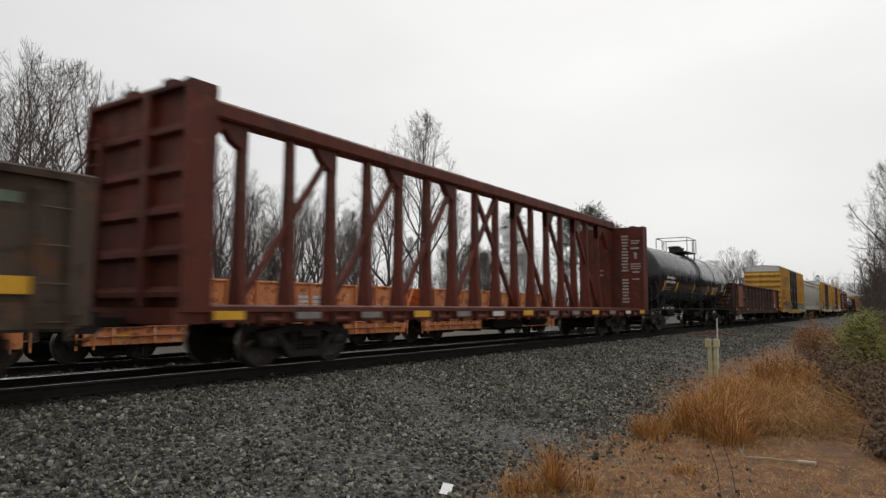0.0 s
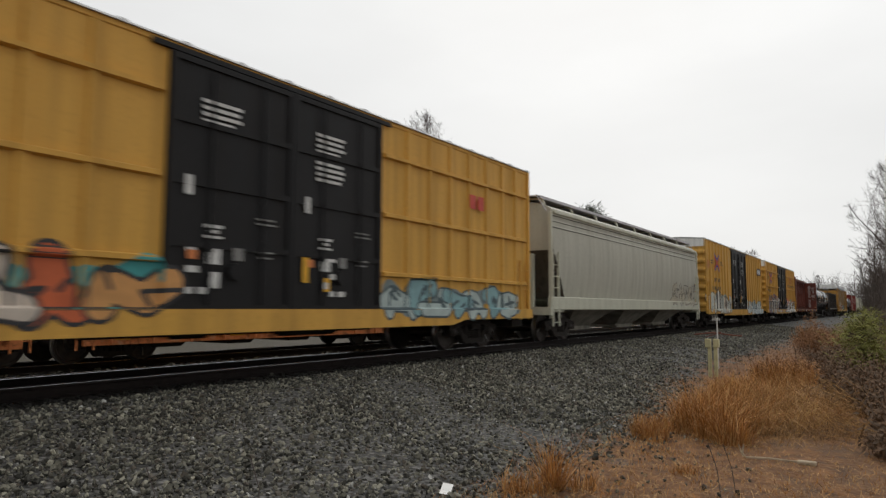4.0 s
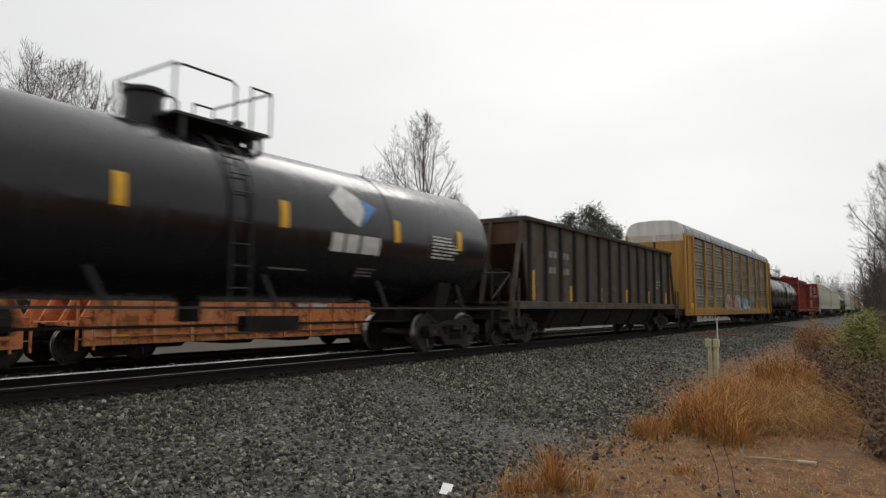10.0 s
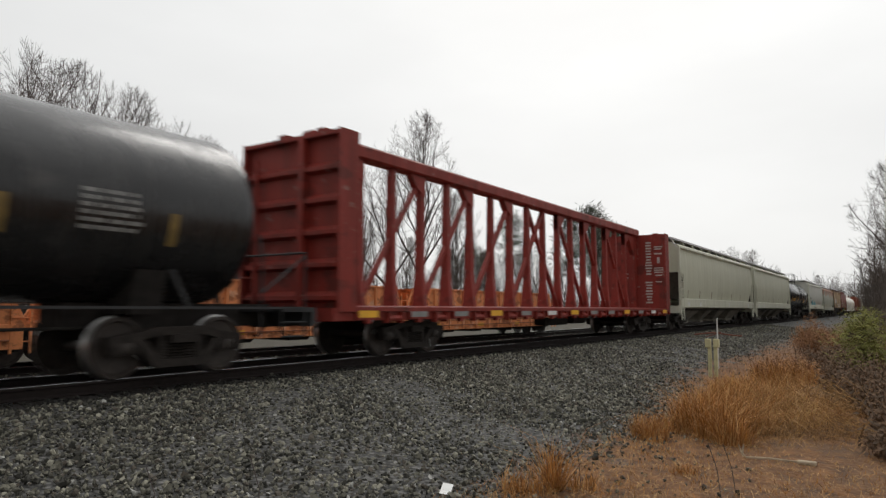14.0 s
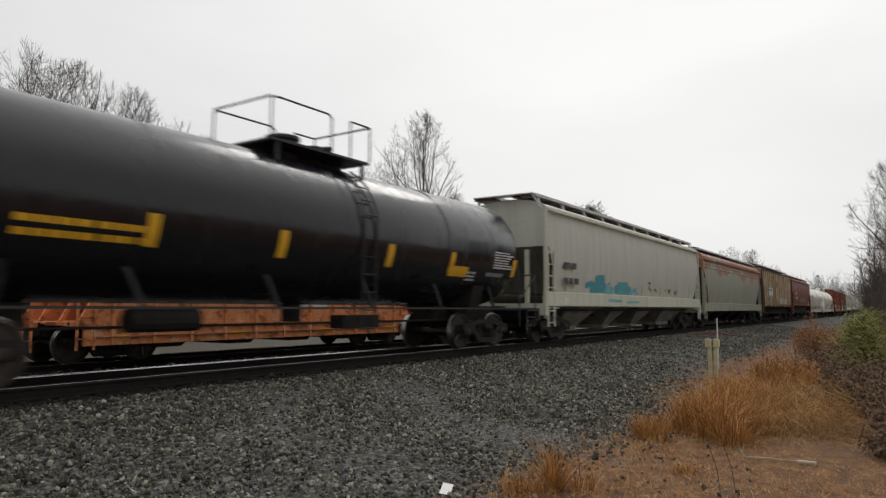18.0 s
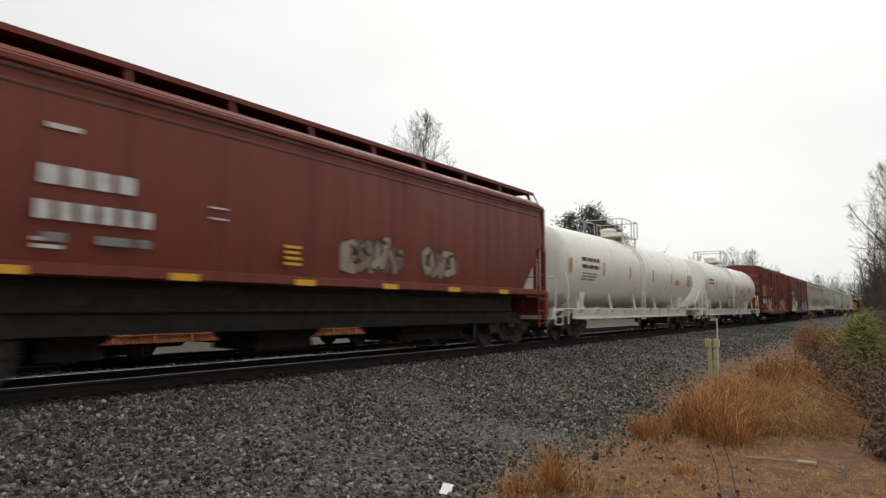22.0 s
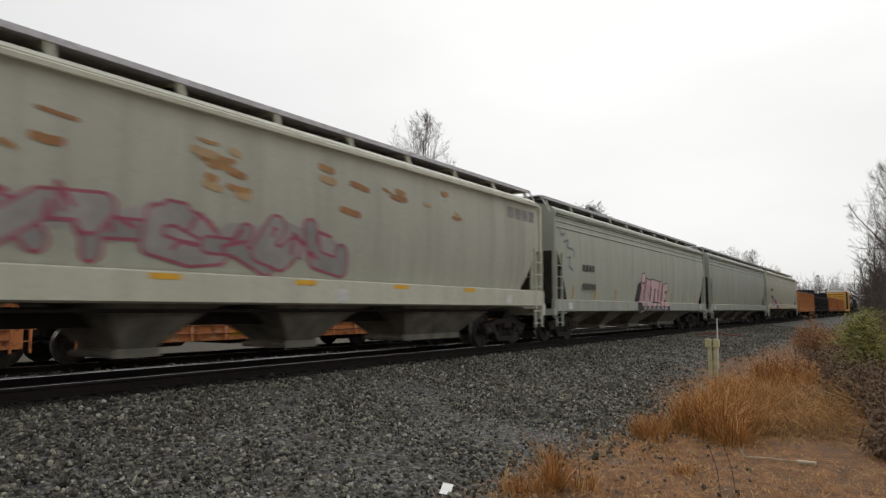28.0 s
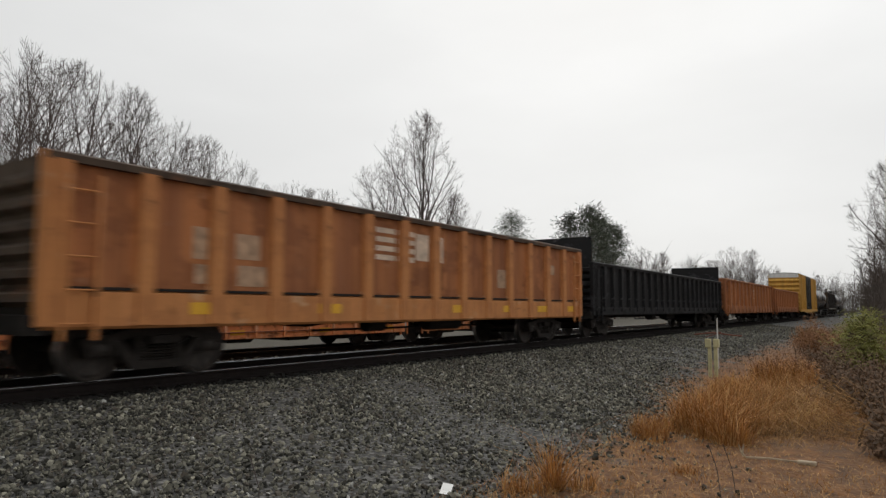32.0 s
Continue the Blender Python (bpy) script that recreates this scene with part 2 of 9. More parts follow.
    def data(self, name, mats, smooth=None):
        me = bpy.data.meshes.new(name)
        me.from_pydata(self.v, [], self.f)
        for m in (mats if isinstance(mats, (list, tuple)) else [mats]):
            me.materials.append(m)
        me.polygons.foreach_set("material_index", self.m)
        if len(self.f) < 6000:
            bm = bmesh.new()
            bm.from_mesh(me)
            bmesh.ops.recalc_face_normals(bm, faces=bm.faces)
            bm.to_mesh(me)
            bm.free()
        if smooth:
            me.shade_smooth()
            me.set_sharp_from_angle(angle=radians(smooth))
        me.update()
        return me


def put(name, data, parent=None, label="", at=None):
    """One mesh object, under a thing or a part."""
    ob = new(name, data)
    if parent is not None:
        ob.parent = parent
    if at is not None:
        ob.matrix_basis = at if isinstance(at, Matrix) else Matrix.Translation(at)
    return tagged(ob, label)


def part(name, b, mats, parent=None, label="", at=None, smooth=None):
    return put(name, b.data(name, mats, smooth), parent, label, at)


# ---------------------------------------------------------------- running gear shared by all cars
WHEEL_R = 0.457
rolling = []      # every wheelset, turned by the travel of the train


def wheelset_mesh():
    b = B()
    for s in (-1, 1):
        prof = [(s * 0.68, 0.0), (s * 0.68, 0.12), (s * 0.70, 0.13), (s * 0.715, 0.37), (s * 0.69, 0.40), (s * 0.685, WHEEL_R + 0.025),
                (s * 0.715, WHEEL_R + 0.02), (s * 0.725, WHEEL_R), (s * 0.82, WHEEL_R - 0.006), (s * 0.825, 0.40), (s * 0.79, 0.37),
                (s * 0.775, 0.13), (s * 0.83, 0.12), (s * 0.83, 0.0)]
        mats = [0, 0, 0, 0, 0, 1, 1, 1, 0, 0, 0, 0, 0]
        b.lathe(prof, 28, "y", mats)
        b.lathe([(s * 0.85, 0.0), (s * 0.85, 0.11), (s * 1.06, 0.11), (s * 1.09, 0.07), (s * 1.09, 0.0)], 14, "y")
        for k in range(3):      # bolts of the bearing cap
            a = k * 2.094
            b.tube((0.06 * math.cos(a), s * 1.09, 0.06 * math.sin(a)), (0.06 * math.cos(a), s * 1.11, 0.06 * math.sin(a)), 0.018, 6)
        # chalk and oil marks make the turning seen
        b.box(-0.02, 0.02, s * 0.80, s * 0.828, 0.15, 0.34, 2)
    b.tube((0, -0.9, 0), (0, 0.9, 0), 0.085, 12)
    return b.data("wheelset", [M_WHEEL, M_TREAD, M_GREYMARK], 40)


def side_frame_mesh():
    b = B()
    # upper compression member, lower tension member, columns and pedestals
    b.prism([(-1.16, 0.50), (-1.16, 0.62), (-0.72, 0.68), (-0.45, 0.76), (0.45, 0.76), (0.72, 0.68), (1.16, 0.62), (1.16, 0.50),
             (0.72, 0.55), (0.42, 0.63), (-0.42, 0.63), (-0.72, 0.55)], -0.09, 0.09, "y")
    b.prism([(-0.74, 0.56), (-0.58, 0.56), (-0.34, 0.27), (0.34, 0.27), (0.58, 0.56), (0.74, 0.56), (0.44, 0.15), (-0.44, 0.15)], -0.09, 0.09, "y")
    for s in (-1, 1):
        b.prism([(s * 0.36, 0.22), (s * 0.27, 0.22), (s * 0.27, 0.66), (s * 0.40, 0.66)], -0.07, 0.07, "y")
        b.prism([(s * 0.70, 0.58), (s * 0.70, 0.36), (s * 0.76, 0.36), (s * 0.78, 0.54), (s * 1.0, 0.54), (s * 1.02, 0.36), (s * 1.10, 0.36), (s * 1.16, 0.58)],
                -0.10, 0.10, "y")
    return b.data("side_frame", M_TRUCK)


def spring_mesh():
    b = B()
    prof = [(0.26, 0.0)]
    for z in range(6):
        prof += [(0.262 + z * 0.045, 0.055), (0.28 + z * 0.045, 0.078), (0.298 + z * 0.045, 0.078)]
    prof += [(0.54, 0.055), (0.54, 0.0)]
    b.lathe(prof, 10, "z")
    return b.data("spring", M_TRUCK, 50)


def bolster_mesh():
    b = B()
    b.prism([(-1.15, 0.52), (-1.15, 0.64), (-0.5, 0.70), (0.5, 0.70), (1.15, 0.64), (1.15, 0.52), (0.5, 0.40), (-0.5, 0.40)], -0.2, 0.2, "x")
    b.tube((0, 0, 0.70), (0, 0, 0.78), 0.2, 16)
    for s in (-1, 1):            # brake beams
        b.box(s * 0.38 - 0.04, s * 0.38 + 0.04, -0.75, 0.75, 0.30, 0.40)
    return b.data("truck_bolster", M_TRUCK)


ME_WHEELSET, ME_FRAME, ME_SPRING, ME_BOLSTER = wheelset_mesh(), side_frame_mesh(), spring_mesh(), bolster_mesh()
phase = random.Random(5)


def truck(car, x, moving=True):
    t = put("truck", ME_BOLSTER, car, "grimy cast-steel truck", (x, 0, 0))
    for y in (-0.98, 0.98):
        put("side_frame", ME_FRAME, t, at=(0, y, 0))
        for x in (-0.17, 0.0, 0.17):
            put("spring", ME_SPRING, t, at=(x, y, 0))
    for ax in (-0.89, 0.89):
        w = put("wheelset", ME_WHEELSET, t, "dark steel wheelset with worn bright treads")
        seat = Matrix.Translation((ax, 0, WHEEL_R)) @ Matrix.Rotation(phase.uniform(0, 6.28), 4, "Y")
        if moving:
            w.matrix_parent_inverse = seat
            rolling.append(w)
        else:
            w.matrix_basis = seat
    return t


def coupler_mesh():
    b = B()
    b.box(-0.1, 0.75, -0.09, 0.09, 0.74, 0.90, c=0.02)
    b.prism([(0.72, -0.16), (1.0, -0.18), (1.05, -0.05), (0.93, 0.02), (1.0, 0.16), (0.74, 0.16)], 0.68, 0.98, "z")
    b.pipe([(0.35, -0.35, 0.85), (0.55, -0.33, 0.62), (0.8, -0.25, 0.48), (1.0, -0.15, 0.55)], 0.022)
    return b.data("coupler", M_UNDER)


ME_COUPLER = coupler_mesh()


def couplers(car, half):
    put("coupler", ME_COUPLER, car, at=(half - 0.35, 0, 0))
    put("coupler", ME_COUPLER, car, at=pose(-half + 0.35, 0, 0, 0, 0, 180))


def empty_thing(name, label, category, group, x, y, z=0.0):
    e = new(name)
    e.empty_display_size = 0.5
    e.location = (x, y, z)
    return tagged(e, label, category, group)


def ladder(car, x, y, z0, z1, width, mat, n=None, name="ladder", across="x"):
    """Grab-iron ladder standing proud of a side (across x) or of an end (across y)."""
    b = B()
    n = n or max(2, int((z1 - z0) / 0.42))
    if across == "x":
        for s in (-1, 1):
            b.box(x + s * width / 2 - 0.025, x + s * width / 2 + 0.025, y - 0.03, y + 0.03, z0, z1)
        for i in range(n):
            z = z0 + (i + 0.5) * (z1 - z0) / n
            b.tube((x - width / 2, y, z), (x + width / 2, y, z), 0.014, 6)
    else:
        for s in (-1, 1):
            b.box(x - 0.03, x + 0.03, y + s * width / 2 - 0.025, y + s * width / 2 + 0.025, z0, z1)
        for i in range(n):
            z = z0 + (i + 0.5) * (z1 - z0) / n
            b.tube((x, y - width / 2, z), (x, y + width / 2, z), 0.014, 6)
    return part(name, b, mat, car)


def bars(car, x, z, y, widths, height, gap, mat, name="stencil", thick=0.004):
    """Unreadable lettering as plain bars, row below row. widths: the length of each row's pieces; below zero: a space."""
    for i, row in enumerate(widths):
        zz = z - i * (height + gap)
        xx = x
        for w in row:
            if w > 0:
                b = B()
                b.box(xx, xx + w, y - thick, y, zz - height, zz)
                part(name, b, mat, car)
                xx += w + 0.09
            else:
                xx -= w


def reflectors(car, xs, z, y, w=0.55, h=0.10, mat=None):
    for x in xs:
        b = B()
        b.box(x - w / 2, x + w / 2, y - 0.006, y, z, z + h)
        part("reflector", b, mat or M_YELLOW, car, "yellow reflective strip")


def underframe(car, L, z_top=0.95, width=1.2, trucks=0.0):
    b = B()
    b.box(-L / 2 + 0.2, L / 2 - 0.2, -0.33, 0.33, 0.72, z_top)
    part("centre_sill", b, M_UNDER, car)
    b = B()
    k = max(3, int(L / 2.6))
    b.prism([(-width, z_top), (width, z_top), (width, z_top - 0.12), (0.3, z_top - 0.28), (-0.3, z_top - 0.28), (-width, z_top - 0.12)], -0.06, 0.06, "x")
    me = b.data("crossbearer", M_UNDER)
    for i in range(1, k):
        put("crossbearer", me, car, at=(-L / 2 + L * i / k, 0, 0))
    b = B()                       # air reservoir and brake cylinder
    b.tube((0.6, -0.75, 0.72), (2.0, -0.75, 0.72), 0.2, 12)
    b.tube((-1.6, -0.7, 0.7), (-1.0, -0.7, 0.7), 0.16, 12)
    b.tube((-3.0, -0.5, 0.6), (3.5, -0.5, 0.6), 0.025, 6)
    part("brake_gear", b, M_UNDER, car)


# ---------------------------------------------------------------- boxcars
def boxcar(u0, u1, eave, mats, door, label, group, style):
    """mats: side paint, end paint, roof, door. door: (x0, x1) along the car. style: dict of the details."""
    L, hw, sill = u1 - u0, style.get("hw", 1.58), style.get("sill", 0.80)
    body, endm, roofm, doorm = mats
    car = empty_thing("boxcar", label, "boxcar", group, (u0 + u1) / 2, TRACK_Y)
    h = L / 2
    d0, d1 = door
    wall = hw - style.get("recess", 0.07)
    for s in (-1, 1):
        b = B()
        lo = 1.0
        b.box(-h, d0, s * wall - 0.03, s * wall + 0.03, lo, eave - 0.06)
        b.box(d1, h, s * wall - 0.03, s * wall + 0.03, lo, eave - 0.06)
        # side sill, deeper beside the door
        b.prism([(-h, sill + 0.25), (-h, sill), (d0 - 3.2, sill), (d0 - 2.6, sill - 0.12), (d1 + 2.6, sill - 0.12), (d1 + 3.2, sill), (h, sill), (h, sill + 0.25)],
                s * hw - 0.06, s * hw - 0.01, "y")
        b.box(-h, h, s * wall - 0.05, s * wall + 0.06, eave - 0.1, eave, c=0.015)
        part("side", b, body, car)
    for x in style["posts"]:         # pressed side posts, painted with the side
        for s in (-1, 1):
            o, i = s * (hw + 0.003), s * (wall + 0.02)
            b = B()
            b.prism([(x - 0.08, i), (x - 0.05, o), (x + 0.05, o), (x + 0.08, i)], sill + 0.22, eave - 0.1, "z")
            part("side_post", b, body, car)
    for z in style.get("rails", ()):
        for a, c in ((-h + 0.3, d0 - 0.1), (d1 + 0.1, h - 0.25)):
            b = B()
            b.prism([(-hw + 0.05, z - 0.06), (-hw - 0.03, z - 0.035), (-hw - 0.03, z + 0.035), (-hw + 0.05, z + 0.06)], a, c, "x")
            part("side_rail", b, body, car)
    # corner posts
    for sx in (-1, 1):
        for sy in (-1, 1):
            b = B()
            b.box(sx * h - (0.12 if sx > 0 else 0), sx * h + (0 if sx > 0 else 0.12), sy * hw - (0.06 if sy > 0 else 0), sy * hw + (0 if sy > 0 else 0.06), sill, eave - 0.02, c=0.012)
            part("corner_post", b, body, car)
    # ends with pressed horizontal corrugations
    ribs = style.get("end_ribs", 7)
    depth = style.get("rib_depth", 0.09)
    for s in (-1, 1):
        pts = [(s * (h - 0.06), 0.85)]
        z0, z1 = 1.1, eave - 0.45
        step = (z1 - z0) / ribs
        for i in range(ribs):
            z = z0 + i * step
            pts += [(s * (h - 0.06), z), (s * (h - 0.06 + depth), z + step * 0.28), (s * (h - 0.06 + depth), z + step * 0.42), (s * (h - 0.06), z + step * 0.72)]
        pts += [(s * (h - 0.06), z1 + 0.02), (s * (h - 0.06), eave + 0.02)]
        b = B()
        b.sheet(pts, -hw + 0.06, hw - 0.06, "y", 0.02)
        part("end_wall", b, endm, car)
        b = B()
        b.prism([(-hw + 0.02, eave - 0.42), (hw - 0.02, eave - 0.42), (hw - 0.02, eave + 0.0), (0, eave + 0.13), (-hw + 0.02, eave + 0.0)], s * (h - 0.035), s * (h - 0.0), "x")
        part("end_cap", b, style.get("cap", endm), car)
        ladder(car, s * (h + 0.09), s * -(hw - 0.35), 0.9, eave - (1.0 if eave > 4.8 else 0.5), 0.42, endm, across="y")
        b = B()
        b.box(s * (h + 0.02) - 0.14, s * (h + 0.02) + 0.14, -hw + 0.1, hw - 0.1, 0.82, 0.92)
        b.box(s * (h - 0.3) - 0.3, s * (h - 0.3) + 0.3, -1.3, 1.3, 0.55, 0.85)
        part("end_sill", b, M_UNDER, car)
        b = B()
        b.pipe([(s * (h + 0.235), 0.45 + 0.24 * math.cos(q * 0.449), 1.7 + 0.24 * math.sin(q * 0.449)) for q in range(15)], 0.017, 5)
        for a in (0.3, 1.35, 2.4):
            b.tube((s * (h + 0.235), 0.45 - 0.23 * math.cos(a), 1.7 - 0.23 * math.sin(a)), (s * (h + 0.235), 0.45 + 0.23 * math.cos(a), 1.7 + 0.23 * math.sin(a)), 0.014, 5)
        b.tube((s * h, 0.45, 1.7), (s * (h + 0.24), 0.45, 1.7), 0.04, 8)
        b.box(s * (h + 0.05) - 0.08, s * (h + 0.05) + 0.08, 0.3, 0.62, 1.35, 1.62)
        part("brake_wheel", b, M_UNDER, car)
    # roof: sheet and pressed cross ribs
    n = 18
    rib = style.get("roof_rib", 0.025)
    b = B()
    b.prism([(-hw, eave - 0.01), (-hw + 0.03, eave + 0.03), (0, eave + 0.15), (hw - 0.03, eave + 0.03), (hw, eave - 0.01), (0, eave + 0.09)], -h, h, "x")
    rf = part("roof", b, roofm, car)
    b = B()
    b.prism([(-hw - 0.004, eave - 0.015), (-hw + 0.03, eave + 0.03 + rib), (0, eave + 0.15 + rib), (hw - 0.03, eave + 0.03 + rib), (hw + 0.004, eave - 0.015), (0, eave + 0.08)], -0.05, 0.05, "x")
    me = b.data("roof_rib", roofm)
    for i in range(n + 1):
        put("roof_rib", me, rf, at=(-h + 0.05 + (L - 0.1) * i / n, 0, 0))
    # doors
    leaves = style.get("leaves", 2)
    wd = (d1 - d0) / leaves
    for s in (-1, 1):
        for i in range(leaves):
            a, c = d0 + wd * i + 0.015, d0 + wd * (i + 1) - 0.015
            b = B()
            y0 = s * (wall + 0.01)
            o = y0 + s * 0.05
            if style.get("louvred"):
                pts = [(y0, 1.02), (o, 1.02), (o, 1.12)]
                for j in range(34):
                    z = 1.15 + (eave - 1.4) * j / 34
                    pts += [(o, z), (o + s * 0.05, z + 0.015), (o, z + 0.065)]
                pts += [(o, eave - 0.16), (y0, eave - 0.16)]
                b.prism(pts, a, c, "x")
            else:
                b.box(a, c, min(y0, o), max(y0, o), 1.02, eave - 0.16)
            dr = part("door", b, doorm, car)
            for x in (a, c - 0.09):
                b = B()
                b.box(x, x + 0.09, min(o, o + s * 0.045), max(o, o + s * 0.045), 1.02, eave - 0.16)
                part("door_stile", b, doorm, dr)
            k = style.get("door_panels", 4)
            for j in range(k + 1):
                if style.get("louvred") and 0 < j < k:
                    continue
                z = 1.02 + (eave - 0.16 - 1.02 - 0.09) * j / k
                b = B()
                b.box(a + 0.09, c - 0.09, min(o, o + s * 0.04), max(o, o + s * 0.04), z, z + 0.09)
                part("door_rail", b, doorm, dr)
            for x in (a + wd * 0.3, a + wd * 0.72):
                b = B()
                b.tube((x, o + s * 0.06, 1.1), (x, o + s * 0.06, eave - 0.3), 0.022, 6)
                b.box(x - 0.05, x + 0.05, min(o, o + s * 0.08), max(o, o + s * 0.08), 1.9, 2.05)
                part("locking_bar", b, style.get("bar", doorm), dr)
            b = B()
            b.tube((a + wd * 0.5, o + s * 0.0, 1.62), (a + wd * 0.5, o + s * 0.1, 1.62), 0.14, 10)
            part("lock_wheel", b, style.get("bar", doorm), dr)
            if s < 0 and style.get("placards"):
                rr = random.Random(i + int(u0))
                bars(dr, a + 0.55, eave - 0.75, o - 0.032, [[0.75], [0.7], [0.75], [0.6], [0], [0.7], [0.75], [0.72], [0.66]][: 5 + 4 * (i % 2)], 0.055, 0.05, M_WHITE, "placard")
                bars(dr, a + 0.35 + 0.6 * i, 2.0, o - 0.032, [[0.16], [0.22], [0.12, 0.2]], 0.10, 0.22, M_WHITE, "placard")
                b = B()
                b.box(a + 0.8, a + 0.95, o - 0.036, o - 0.032, 1.35, 1.6)
                part("placard", b, M_YELLOW if i else M_WHITE, dr)
        for z in (0.92, eave - 0.14):
            b = B()
            b.box(d0 - wd * 0.9 if z < 2 else d0 - 0.3, d1 + (wd * 0.9 if z < 2 else 0.3), min(s * wall, s * (hw + 0.01)), max(s * wall, s * (hw + 0.01)), z, z + 0.08)
            part("door_track", b, body if z < 2 else doorm, car)
    ladder(car, -h + 0.42, -hw - 0.02, 0.75, 2.6 if eave > 4.8 else 3.9, 0.46, body)
    ladder(car, h - 0.42, -hw - 0.02, 0.75, 2.4, 0.46, body)
    underframe(car, L)
    couplers(car, h)
    tx = h - style.get("truck_in", 2.6)
    truck(car, -tx)
    truck(car, tx)
    floor = B()
    floor.box(-h + 0.1, h - 0.1, -wall, wall, 0.95, 1.03)
    part("floor", floor, M_UNDER, car)
    return car


def arrow_emblem(car, x, z, y, w, hgt):
    """Crossed red and blue chevrons painted on the side, each arm a part."""
    t = hgt * 0.125

    def stroke(p, q, mat, lift, label):
        b = B()
        b.prism([(p[0], p[1] - t / 2), (q[0], q[1] - t / 2), (q[0], q[1] + t / 2), (p[0], p[1] + t / 2)], y - 0.004 - lift, y - 0.001, "y")
        part("emblem", b, mat, car, label)
    mx, mz = x + w * 0.52, z + hgt / 2
    red, blue = "red arm of a chevron emblem", "blue arm of a chevron emblem"
    stroke((x - 0.02, z + hgt - 1.5 * t), (mx, mz + 0.02), M_RED, 0.0, red)
    stroke((x - 0.02, z + 1.5 * t), (mx, mz - 0.02), M_RED, 0.001, red)
    stroke((mx + 0.08, mz + 0.02), (x + w, z + hgt - 1.75 * t), M_RED, 0.002, red)
    stroke((mx + 0.08, mz - 0.02), (x + w, z + 1.75 * t), M_RED, 0.003, red)
    stroke((x + 0.06, z + hgt - 0.3 * t), (mx + 0.02, mz + 0.16), M_BLUE, 0.004, blue)
    stroke((x + 0.06, z + 0.3 * t), (mx + 0.02, mz - 0.16), M_BLUE, 0.005, blue)
    stroke((mx + 0.06, mz + 0.17), (x + w, z + hgt - 0.35 * t), M_BLUE, 0.006, blue)
    stroke((mx + 0.06, mz - 0.17), (x + w, z + 0.2 * t), M_BLUE, 0.007, blue)


